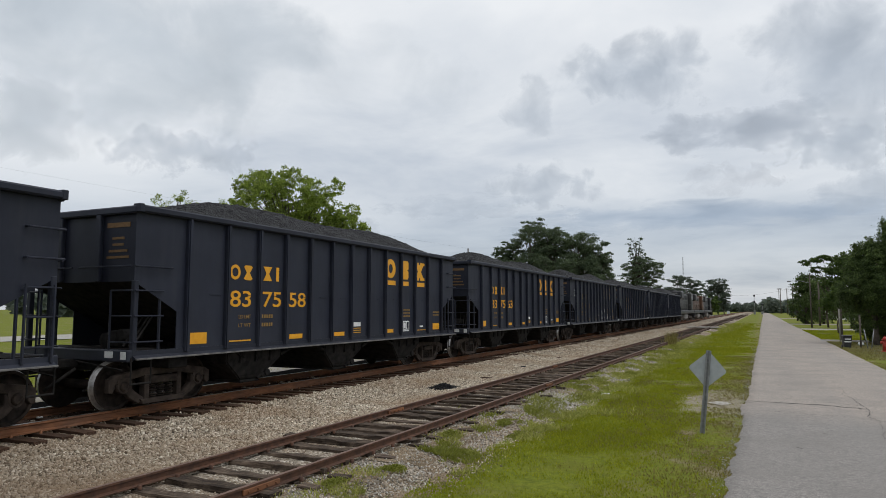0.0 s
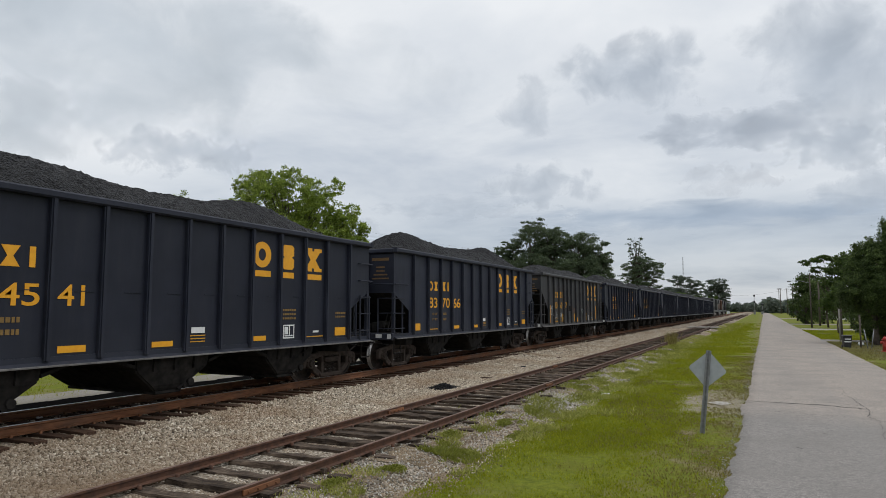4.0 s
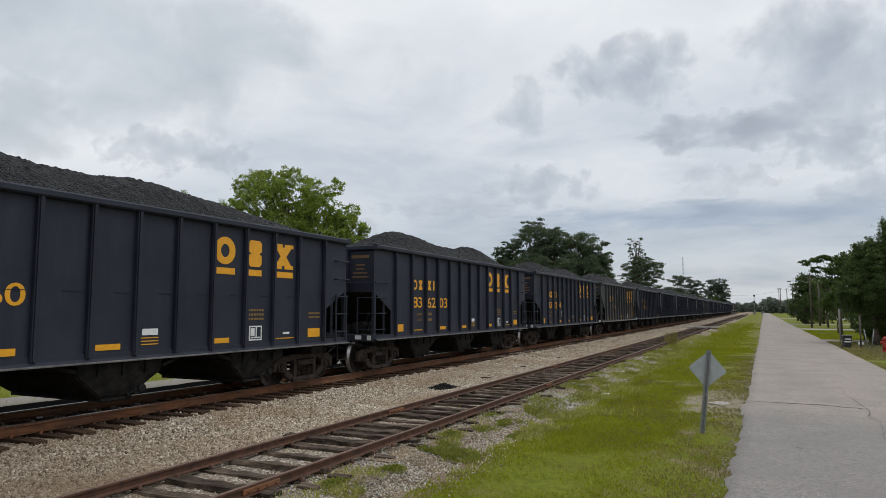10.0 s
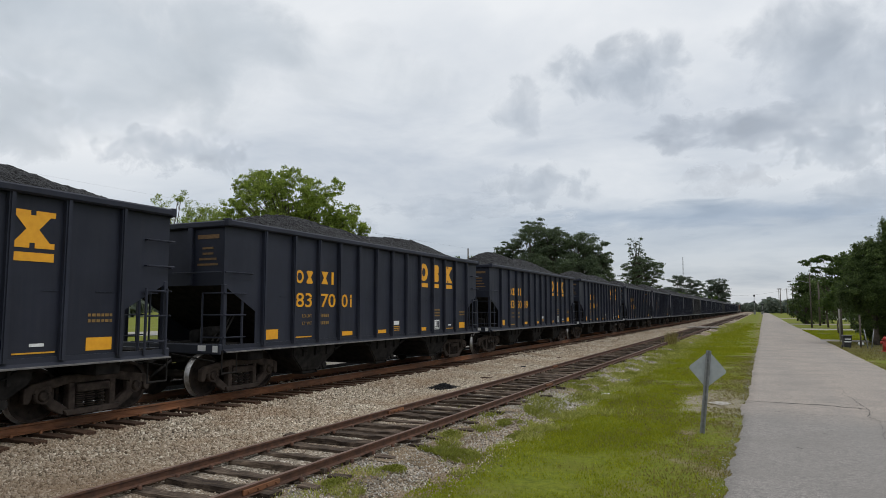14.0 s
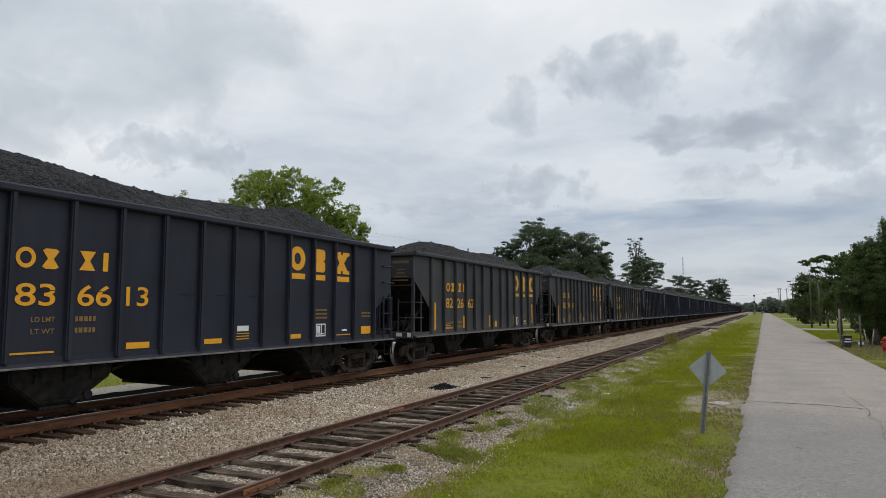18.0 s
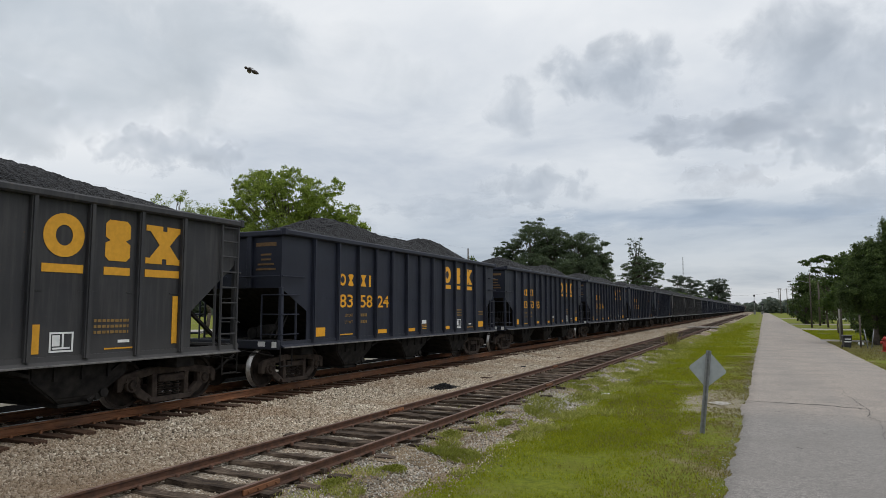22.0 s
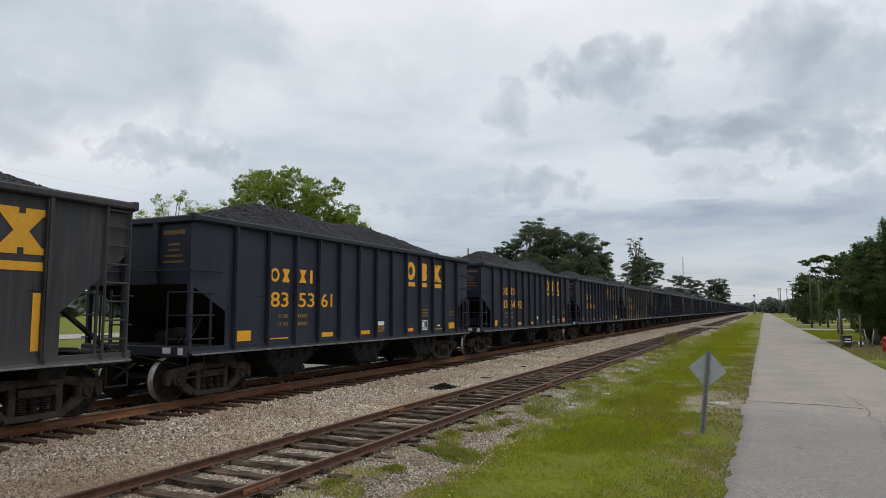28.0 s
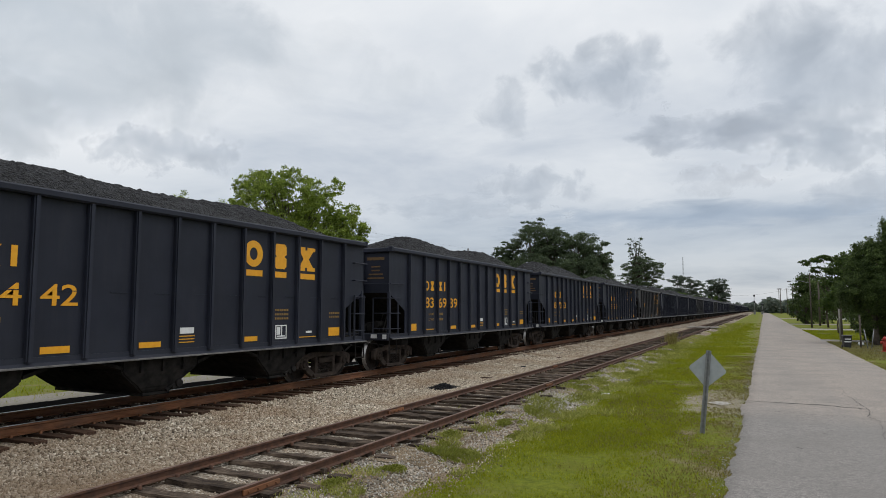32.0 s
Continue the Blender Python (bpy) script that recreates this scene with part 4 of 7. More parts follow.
    for c in (-3.62, 0.0, 3.62):
        bm = bmesh.new()
        rings = [[bm.verts.new((x * wx, c + y * wy, z)) for x, y in ((-1, -1), (1, -1), (1, 1), (-1, 1))] for wx, wy, z in ((1.46, 0.92, SILL + 0.02), (1.43, 0.90, 0.74), (1.33, 0.44, 0.40), (1.26, 0.30, 0.30))]
        for a, b in zip(rings, rings[1:]):
            for i in range(4):
                bm.faces.new((a[i], b[i], b[(i + 1) % 4], a[(i + 1) % 4]))
        bm.faces.new(rings[-1])
        bmesh.ops.recalc_face_normals(bm, faces=bm.faces[:])
        bmesh.ops.bevel(bm, geom=[e for e in bm.edges if len(e.link_faces) == 2], offset=0.03, segments=2, affect="EDGES")
        hop = part("hopper_bay", bm, M["under"], car, "sloping discharge hopper")
        # stiffeners down the outer face of the bay
        bm = bmesh.new()
        for yy in (-0.5, 0.0, 0.5):
            slab(bm, [(c + yy - 0.03, 0.72), (c + yy + 0.03, 0.72), (c + yy + 0.03, SILL), (c + yy - 0.03, SILL)], 1.43, 1.49)
        tagged(part("stiffener", bm, M["under"], hop), kind="stuff")
        bm = bmesh.new()
        box(bm, -1.28, 1.28, c - 0.30, c + 0.34, 0.25, 0.31, 0.012)
        for x in (-1.12, 1.12):
            box(bm, x - 0.05, x + 0.05, c + 0.22, c + 0.46, 0.26, 0.46, 0.02)
            rod(bm, (x, c + 0.40, 0.38), (x * 1.22, c + 0.40, 0.38), 0.06, 8)
            rod(bm, (x * 1.17, c + 0.22, 0.32), (x * 1.17, c + 0.54, 0.52), 0.035, 6)
            rod(bm, (x * 1.20, c + 0.48, 0.44), (x * 1.26, c + 0.48, 0.44), 0.08, 8)
        part("gate", bm, M["under"], hop)
    for c in (-1.81, 1.81):
        bm = bmesh.new()
        slab(bm, [(c - 0.91, 0.80), (c, 1.08), (c + 0.91, 0.80), (c + 0.91, 0.86), (c, 1.14), (c - 0.91, 0.86)], -1.45, 1.45)
        part("ridge_sheet", bm, M["under"], car, "sooty ridge sheet between two bays")
    bm = bmesh.new()
    rod(bm, (0.35, -HL + 0.35, 1.30), (0.35, -HL + 0.95, 1.30), 0.15, 12)
    rod(bm, (0.9, -HL + 0.25, 1.42), (0.9, -HL + 0.7, 1.42), 0.11, 12)
    box(bm, 0.55, 0.75, -HL + 0.3, -HL + 0.55, 1.18, 1.5, 0.03)
    for x in (1.05, 1.2, 1.3):
        rod(bm, (x, -HL + 0.2, 1.2), (x - 0.2, -HL + 0.8, 1.75), 0.02, 6)
    part("brake_gear", bm, M["under"], car, "brake cylinder, valve and pipes")
    # markings on the side toward the lane
    u = -HL
    x = SHEET + 0.004
    if not old:
        for y0, y1, z0, z1 in ((1.31, 1.82, 1.20, 1.43), (4.52, 5.03, 1.185, 1.30), (6.40, 6.90, 1.185, 1.29), (9.12, 9.62, 1.185, 1.295), (12.40, 12.90, 1.20, 1.42)):
            part("reflector", plate_bm(u + y0, u + y1, z0, z1), mark, car, "orange-yellow rectangle")
    else:
        for y0, z0, z1 in ((1.58, 1.18, 2.14), (4.10, 1.19, 1.66), (6.82, 1.17, 1.65), (9.84, 1.19, 1.66), (12.62, 1.24, 2.16)):
            part("reflector", plate_bm(u + y0, u + y0 + 0.13, z0, z1), mark, car, "upright orange-yellow bar")
        bm = bmesh.new()
        slab(bm, oval(u + 7.62, 1.28, 0.27, 0.27, 18), x, x + 0.006)
        part("reflector", bm, mark, car, "orange-yellow spot")
    # the three emblem blocks and their underlines
    ea, es, ex, ez, eh, uz = (9.43, 10.38, 11.38, 3.17, 0.30, 2.66) if not old else (10.31, 11.34, 12.38, 3.13, 0.365, 2.51)
    ew = 1.03 if not old else 1.22
    bm = bmesh.new()
    ring(bm, oval(u + ea, ez, 0.60 * ew, 2 * eh), oval(u + ea, ez, 0.25 * ew, 0.95 * eh), x, x + 0.006)
    part("emblem", bm, mark, car, "orange-yellow emblem ring")
    bm = bmesh.new()
    slab(bm, [(u + es + a * 0.21 * ew, ez + b * eh) for a, b in ((-1, -0.8), (-0.7, -1), (0.7, -1), (1, -0.8), (1, -0.15), (0.6, 0), (1, 0.15), (1, 0.8), (0.7, 1), (-0.7, 1), (-1, 0.8), (-1, 0.15), (-0.6, 0), (-1, -0.15))], x, x + 0.006)
    part("emblem", bm, mark, car, "orange-yellow emblem double block")
    bm = bmesh.new()
    slab(bm, [(u + ex + a * 0.36 * ew, ez + b * eh) for a, b in ((-1, -1), (-0.12, -1), (-0.12, -0.72), (0.12, -0.72), (0.12, -1), (1, -1), (1, -0.7), (0.78, -0.7), (0.28, 0.0), (0.78, 0.7), (1, 0.7), (1, 1), (0.12, 1), (0.12, 0.75), (-0.12, 0.75), (-0.12, 1), (-1, 1), (-1, 0.7), (-0.78, 0.7), (-0.28, 0.0), (-0.78, -0.7), (-1, -0.7))], x, x + 0.006)
    part("emblem", bm, mark, car, "orange-yellow emblem hourglass block")
    for y0, y1 in ((ea - 0.30 * ew, ea + 0.30 * ew), (es - 0.22 * ew, es + 0.22 * ew), (ex - 0.36 * ew, ex + 0.36 * ew)):
        part("underline", plate_bm(u + y0, u + y1, uz, uz + 0.14), mark, car)
    for k, y0 in enumerate((2.61, 3.02, 3.68, 4.03) if not old else (2.88, 3.29, 3.93, 4.28)):
        bm = bmesh.new()
        a = u + y0
        if k == 0:
            ring(bm, oval(a, 2.72, 0.32, 0.33), oval(a, 2.72, 0.19, 0.20), x, x + 0.006)
        elif k == 1:
            slab(bm, [(a + p * 0.14, 2.72 + q * 0.165) for p, q in ((-1, -0.8), (-0.6, -1), (0.6, -1), (1, -0.8), (0.35, 0), (1, 0.8), (0.6, 1), (-0.6, 1), (-1, 0.8), (-0.35, 0))], x, x + 0.006)
        elif k == 2:
            slab(bm, [(a + p * 0.15, 2.73 + q * 0.165) for p, q in ((-1, -1), (1, -1), (0.3, 0), (1, 1), (-1, 1), (-0.3, 0))], x, x + 0.006)
        else:
            slab(bm, [(a + p * 0.05, 2.73 + q * 0.165) for p, q in ((-1, -1), (1, -1), (1, 1), (-1, 1))], x, x + 0.006)
        part("mark", bm, mark, car, "orange-yellow block in place of a letter")
    # small stencils as plain bars
    wy = 2.75 if not old else 2.82
    for word, z in (("LD LMT", 1.70), ("LT WT", 1.51)) if not old else (("LD LMT", 1.38), ("LT WT", 1.21)):
        ob = new("stencil", digits(word))
        ob.parent, ob.matrix_basis = car, Matrix.Translation((x + 0.001, u + wy, z)) @ Euler((radians(90), 0, radians(90))).to_matrix().to_4x4() @ Matrix.Diagonal((0.60, 0.235, 1, 1))
        ob.data.materials.clear()
        ob.data.materials.append(M["stencil"])
        tagged(ob, "small orange stencilled words", kind="stuff")
    for y0, y1, zs in ((3.50, 3.88, (1.70, 1.51)), (10.22, 10.72, (1.86, 1.76, 1.66)), (12.42, 12.89, (1.78, 1.68))) if not old else ((3.62, 4.02, (1.38, 1.21)), (10.93, 11.63, (1.68, 1.58, 1.48))):
        bm = bmesh.new()
        for z in zs:
            a = y0
            k = 0
            while a < y1 - 0.02:
                w = 0.07 if k % 3 else 0.05
                slab(bm, [(u + a, z), (u + min(y1, a + w), z), (u + min(y1, a + w), z + (0.085 if len(zs) == 2 and y0 < 5 else 0.05)), (u + a, z + (0.085 if len(zs) == 2 and y0 < 5 else 0.05))], x, x + 0.005)
                a += w + 0.022
                k += 1
        tagged(part("stencil", bm, M["stencil"], car, "rows of small worn lettering"), kind="stuff")
    part("stencil_line", plate_bm(u + 2.35, u + 3.15, 1.20, 1.23), M["yellow_old"], car)
    part("stencil_line", plate_bm(u + 11.15, u + 11.85, 1.20, 1.225), M["yellow_old"], car)
    if not old:
        part("label_plate", plate_bm(u + 7.36, u + 7.72, 1.42, 1.54), M["white"], car, "white label")
    bm = bmesh.new()
    lz = 0.0 if not old else 4.8
    for z in (1.36, 1.30, 1.24):
        slab(bm, [(u + 7.34 - lz, z), (u + 7.74 - lz, z), (u + 7.74 - lz, z + 0.02), (u + 7.34 - lz, z + 0.02)], x, x + 0.005)
    tagged(part("stencil", bm, M["yellow_old"], car), kind="stuff")
    bm = bmesh.new()
    pb = 0.0 if not old else -0.10
    u += pb
    ring(bm, [(u + 10.24, 1.20), (u + 10.66, 1.20), (u + 10.66, 1.53), (u + 10.24, 1.53)], [(u + 10.27, 1.23), (u + 10.63, 1.23), (u + 10.63, 1.50), (u + 10.27, 1.50)], x, x + 0.006)
    for y0, y1, z0, z1 in ((10.29, 10.42, 1.30, 1.48), (10.46, 10.49, 1.28, 1.50), (10.30, 10.60, 1.25, 1.28)):
        slab(bm, [(u + y0, z0), (u + y1, z0), (u + y1, z1), (u + y0, z1)], x, x + 0.006)
    u -= pb
    part("label_frame", bm, M["white"], car, "white outlined inspection panel")
    part("label_plate", plate_bm(u + 11.42, u + 11.66, 1.31, 1.36), M["white"], car, "small white label")
    bm = bmesh.new()
    for z in (2.2,):
        for k in range(13):
            y = u + bay + k * step
            slab(bm, [(y + 0.62, z), (y + 0.98, z), (y + 0.98, z + 0.015), (y + 0.62, z + 0.015)], SHEET, SHEET + 0.012)
    tagged(part("weld_seam", bm, paint, car), kind="stuff")
    # end lettering as bars
    bm = bmesh.new()
    for z, w in ((3.45, 0.62), (3.22, 0.32), (3.10, 0.30), (2.98, 0.50), (2.86, 0.60)):
        box(bm, 1.02 - w / 2, 1.02 + w / 2, -HL - 0.004 + 0.038 - 0.008, -HL + 0.038, z, z + (0.09 if z > 3.4 else 0.045))
    tagged(part("end_stencil", bm, M["stencil_dull"], car, "faded end lettering"), kind="stuff")
    box_bm = bmesh.new()
    box(box_bm, 1.36, 1.50, -HL - 0.096, -HL - 0.088, SILL - 0.03, SILL + 0.11)
    box(box_bm, 0.94, 1.16, -HL - 0.096, -HL - 0.088, SILL - 0.01, SILL + 0.11)
    tagged(part("end_label", box_bm, M["white"], car, "white patches"), kind="stuff")
    return car


COAL = [coal_mesh(40 + i) for i in range(5)]
NUMBERS = ["", "", "", "", "837563", "837558", "835987", "837313", "806067", "837066", "", "835290", "837148", "837524", "812395", "835214", "836203", "836160",
           "836055", "837061", "836039", "837001", "837230", "", "807469", "822662", "836613", "836082", "837296", "835345", "835824", "813636", "836382",
           "835948", "834214", "", "836442", "835361", "810639", "837221", "837063", "836939", "835442", "", ""]
OLD = {8, 14, 23, 24, 25, 31, 34, 38}     # places in the list above with the weathered build
EVEN = {14, 31, 38}                       # of those, the ones with evenly spaced ribs
FIRST = 5                                 # the car that stands abreast at the start
TRAIN = []


def scribble(car, strokes, y, z, h, material, label):
    """Spray-can lines on the side sheet."""
    bm = bmesh.new()
    for pts in strokes:
        for (a, b), (c, d) in zip(pts, pts[1:]):
            p, q = Vector((y + a * h, z + b * h)), Vector((y + c * h, z + d * h))
            n = (q - p).normalized()
            n = Vector((-n.y, n.x)) * 0.016
            slab(bm, [tuple(p - n), tuple(q - n), tuple(q + n), tuple(p + n)], SHEET + 0.003, SHEET + 0.006)
    part("graffiti", bm, material, car, label)


def loops(seed, n):
    rng = np.random.default_rng(seed)
    out = []
    for k in range(n):
        c = np.array((k * 0.42, 0.0))
        a0 = rng.uniform(0, 6)
        out.append([tuple(c + np.array((0.26 * math.cos(a0 + a), 0.55 * math.sin(a0 + a * rng.uniform(0.8, 1.2)) + 0.1 * rng.normal()))) for a in np.linspace(0, rng.uniform(3, 6.5), 9)])
    return out


# three builds: the newer one, the old one, and the old one with even ribs
models = {0: hopper_car(False), 1: hopper_car(True), 2: hopper_car(True, True)}
used = set()
for i in range(len(NUMBERS)):
    build = (2 if i in EVEN else 1) if i in OLD else 0
    TRAIN.append((i, copy_thing(models[build], Matrix()) if build in used else models[build]))
    used.add(build)
# places of the car centres at the start; the old build is longer by 0.3 m
STATION = {FIRST: LEAD}
for i in range(FIRST + 1, len(NUMBERS)):
    STATION[i] = STATION[i - 1] - PITCH_Y - 0.15 * ((i in OLD) + (i - 1 in OLD))
for i in range(FIRST - 1, -1, -1):
    STATION[i] = STATION[i + 1] + PITCH_Y
# slack in the couplers, and how high each load is heaped
for i, d in ((14, 0.14), (38, 0.06)):
    STATION[i] += d
HEAP = {9: 1.3, 15: 1.15, 16: 1.05, 19: 1.08, 24: 1.12, 25: 1.1, 26: 1.22, 27: 0.8, 32: 1.2, 33: 0.92, 34: 0.75, 41: 1.15}
SHIFTED = {8: (-0.22, 0.0), 14: (-0.06, 0.0), 25: (-0.15, 0.0), 38: (0.04, -0.20)}     # lettering that stands off the usual place
for i, car in TRAIN:
    old = i in OLD
    for ob in car.children:
        if i in SHIFTED and ob.name.startswith("mark"):
            ob.location.y += SHIFTED[i][0]
            ob.location.z += SHIFTED[i][1] * 1.9
    mark = M["yellow_old"] if old else M["yellow"]
    load = new("coal_load", COAL[(i * 3 + i // 4) % 5])
    load.parent = car
    half = HL + (0.15 if old else 0.0)
    load.scale = (1.0, half / HL, HEAP.get(i, 1.0))
    load.location.z = TOP * (1.0 - load.scale.z)
    tagged(load, "heaped black coal")
    text = NUMBERS[i] or "83%04d" % ((i * 1733 + 5211) % 9000)
    for k, y in enumerate((2.47, 3.52, 4.48) if not old else (2.70, 3.70, 4.72)):
        ob = new("number", digits(text[2 * k:2 * k + 2]).copy())
        ob.data.materials.clear()
        ob.data.materials.append(mark)
        dy, dz = SHIFTED.get(i, (0.0, 0.0))
        ob.parent, ob.matrix_basis = car, Matrix.Translation((SHEET + 0.007, -half + y + dy, 1.965 + dz)) @ Euler((radians(90), 0, radians(90))).to_matrix().to_4x4()
        if old:
            ob.scale.x = 0.90
    car.location = (TX, STATION[i], RAIL)
by_place = dict(TRAIN)
for i in range(4):
    # the foremost cars carry lettering dulled almost to black
    for ob in by_place[i].children:
        if ob.data and ob.data.materials and ob.data.materials[0] in (M["yellow"], M["yellow_old"]):
            ob.material_slots[0].link = "OBJECT"
            ob.material_slots[0].material = M["yellow_dull"]
part("paint_patch", slab(bmesh.new(), [(-1.82, 1.80), (-1.18, 1.80), (-1.18, 2.12), (-1.82, 2.12)], SHEET + 0.004, SHEET + 0.008), M["under"], by_place[8], "patch of black overpaint")
scribble(by_place[8], loops(1, 4), 1.05, 1.80, 0.26, M["graffiti"], "pale spray-painted scrawl")
scribble(by_place[8], loops(8, 4), 1.75, 1.80, 0.26, M["graffiti"], "pale spray-painted scrawl")
scribble(by_place[8], loops(7, 3), 2.75, 1.95, 0.46, M["graffiti_red"], "rust-brown spray-painted scrawl")
scribble(by_place[8], loops(9, 5), -0.85, 1.75, 0.46, M["graffiti_red"], "rust-brown spray-painted scrawl")
scribble(by_place[8], loops(21, 4), -5.55, 1.85, 0.46, M["graffiti"], "pale spray-painted scrawl")
scribble(by_place[8], loops(22, 5), -4.75, 1.58, 0.36, M["graffiti"], "pale spray-painted scrawl")
scribble(by_place[8], loops(23, 5), -3.72, 1.56, 0.28, M["graffiti"], "pale spray-painted scrawl")
scribble(by_place[3], loops(2, 5), 1.6, 1.55, 0.62, M["graffiti"], "white spray-painted letters, unreadable")
scribble(by_place[3], loops(12, 2), -6.0, 2.9, 0.40, M["graffiti"], "white spray-painted tag")
scribble(by_place[15], loops(3, 2), -1.9, 1.62, 0.26, M["graffiti"], "white spray-painted tag")
scribble(by_place[18], loops(4, 3), -1.5, 1.72, 0.5, M["graffiti"], "white spray-painted tag")
scribble(by_place[24], loops(5, 2), 1.2, 1.7, 0.36, M["graffiti"], "white spray-painted tag")


def locomotive(paint, label):
    loco = thing("diesel_locomotive", label, "locomotive", "engines of the coal train")
    hl = 10.9
    bm = bmesh.new()
    box(bm, -1.45, 1.45, -hl, hl, 1.25, 1.75, 0.05)
    part("underframe", bm, M["loco_black"], loco)
    bm = bmesh.new()
    box(bm, -0.95, 0.95, -hl + 1.0, 5.2, 1.75, 4.35, 0.15)
    for k in range(9):
        for s in (-1, 1):
            box(bm, s * 0.96 - 0.02, s * 0.96 + 0.02, -8.4 + k * 1.4, -7.3 + k * 1.4, 2.0, 3.3, 0.01)
    part("hood", bm, paint, loco)
    bm = bmesh.new()
    box(bm, -1.5, 1.5, -hl + 1.2, -hl + 5.0, 3.45, 4.65, 0.2)
    for k in range(3):
        rod(bm, (0, -hl + 1.8 + k * 1.25, 4.6), (0, -hl + 1.8 + k * 1.25, 4.75), 0.55, 16)
    part("radiator", bm, M["loco_black"], loco)
    bm = bmesh.new()
    box(bm, -1.5, 1.5, 5.2, 8.0, 1.75, 4.6, 0.15)
    part("cab", bm, paint, loco)
    bm = bmesh.new()
    for s in (-1, 1):
        for y in (5.7, 6.9):
            box(bm, s * 1.505 - 0.012, s * 1.505 + 0.012, y, y + 0.8, 3.3, 4.05, 0.01)
    part("window", bm, M["glass"], loco)
    bm = bmesh.new()
    for s in (-1, 1):
        for k in range(7):
            box(bm, s * 0.99 - 0.02, s * 0.99 + 0.02, -3.4 + 1.1 * k, -2.8 + 1.1 * k, 3.45, 4.05, 0.01)
    part("louvre", bm, M["loco_black"], loco)
    bm = bmesh.new()
    box(bm, -1.0, 1.0, 8.0, hl - 0.9, 1.75, 3.1, 0.2)
    part("nose", bm, paint, loco)
    bm = bmesh.new()
    box(bm, -1.2, 1.2, -2.4, 2.4, 0.35, 1.25, 0.2)
    part("fuel_tank", bm, M["loco_tank"], loco)
    for s in (-1, 1):
        bm = bmesh.new()
        for y in np.arange(-hl + 0.4, 5.0, 1.6):
            rod(bm, (s * 1.42, y, 1.75), (s * 1.42, y, 2.75), 0.02, 6)
        rod(bm, (s * 1.42, -hl + 0.4, 2.75), (s * 1.42, 5.0, 2.75), 0.02, 6)
        part("handrail", bm, M["loco_black"], loco)
    for e in (-1, 1):
        bm = bmesh.new()
        box(bm, -1.4, 1.4, e * hl - 0.12, e * hl + 0.12, 0.5, 1.7, 0.05)
        box(bm, -0.15, 0.15, e * (hl + 0.35) - 0.35, e * (hl + 0.35) + 0.35, 0.75, 1.0, 0.04)
        part("end_plate", bm, M["loco_black"], loco)
        bm = bmesh.new()
        box(bm, -0.8, 0.8, -2.3, 2.3, 0.55, 0.95, 0.05)
        for s in (-1, 1):
            box(bm, s * 1.05 - 0.1, s * 1.05 + 0.1, -2.5, 2.5, 0.45, 0.85, 0.06)
        t = part("truck", bm, M["truck"], loco, "three-axle truck", pose(0, e * 6.6, 0))
        for w in (-1, 0, 1):
            sub("wheelset", t, pose(0, w * 2 * BASE, WHEEL_R))
    return loco


LOCOS = []
y = LEAD + PITCH_Y * FIRST + HL + 0.71 + 11.5
for paint, label in (("loco_grey", "grey diesel freight locomotive"), ("loco_orange", "orange-brown diesel freight locomotive"), ("loco_black", "black diesel freight locomotive leading the train")):
    lo = locomotive(M[paint], label)
    lo.location = (TX, y, RAIL)
    LOCOS.append((lo, y))
    y += 22.9

# ---- loose stone, grass and weeds ----
def soil_z(x):
    """The upper of lawn and ballast."""
    return max(ground_z(x), bed_z(x) - 0.012) if x < -3.7 else ground_z(x)


rng = np.random.default_rng(11)


def stones(name, n, xf, y0, y1, size, shape, faces, label, material=None, power=1.0, zf=bed_z):
    y = y0 + (y1 - y0) * rng.random(n) ** power
    x = xf(n, y)
    z = np.array([zf(v) for v in x])
    sz = rng.uniform(size[0], size[1], (n, 1)) * rng.uniform(0.6, 1.15, (n, 3))
    p = np.stack([x, y, z + 0.25 * sz[:, 2] - 0.015], 1)
    return tagged(new(name, scatter(name, shape, faces, p, sz, material or M["stone"], rng)), label, "ballast", "", "stuff")


stones("ballast_stones", 96000, lambda n, y: rng.uniform(-10.62, -7.05, n), 3.0, 30.0, (0.017, 0.040), OCTA, OCTA_F, "crushed grey and tan ballast stones", power=1.25)
stones("ballast_stones", 26000, lambda n, y: rng.uniform(-10.9, -7.05, n), 28.0, 85.0, (0.035, 0.06), OCTA, OCTA_F, "crushed grey and tan ballast stones", power=1.5)
stones("ballast_stones", 16000, lambda n, y: rng.uniform(-6.95, -5.45, n), 2.0, 32.0, (0.012, 0.030), OCTA, OCTA_F, "small pale stones between the siding rails", power=1.3, zf=lambda v: bed_z(v) - 0.022)

stones("ballast_stones", 4200, lambda n, y: rng.uniform(-11.1, -10.5, n), 3.0, 40.0, (0.02, 0.042), STONE, STONE_F, "ballast stones packed between the sleeper ends", power=1.3, zf=lambda v: bed_z(v) - 0.024)
stones("ballast_stones", 7000, lambda n, y: rng.uniform(-13.2, -11.2, n), 3.0, 30.0, (0.025, 0.05), OCTA, OCTA_F, "dark stones under the main track")


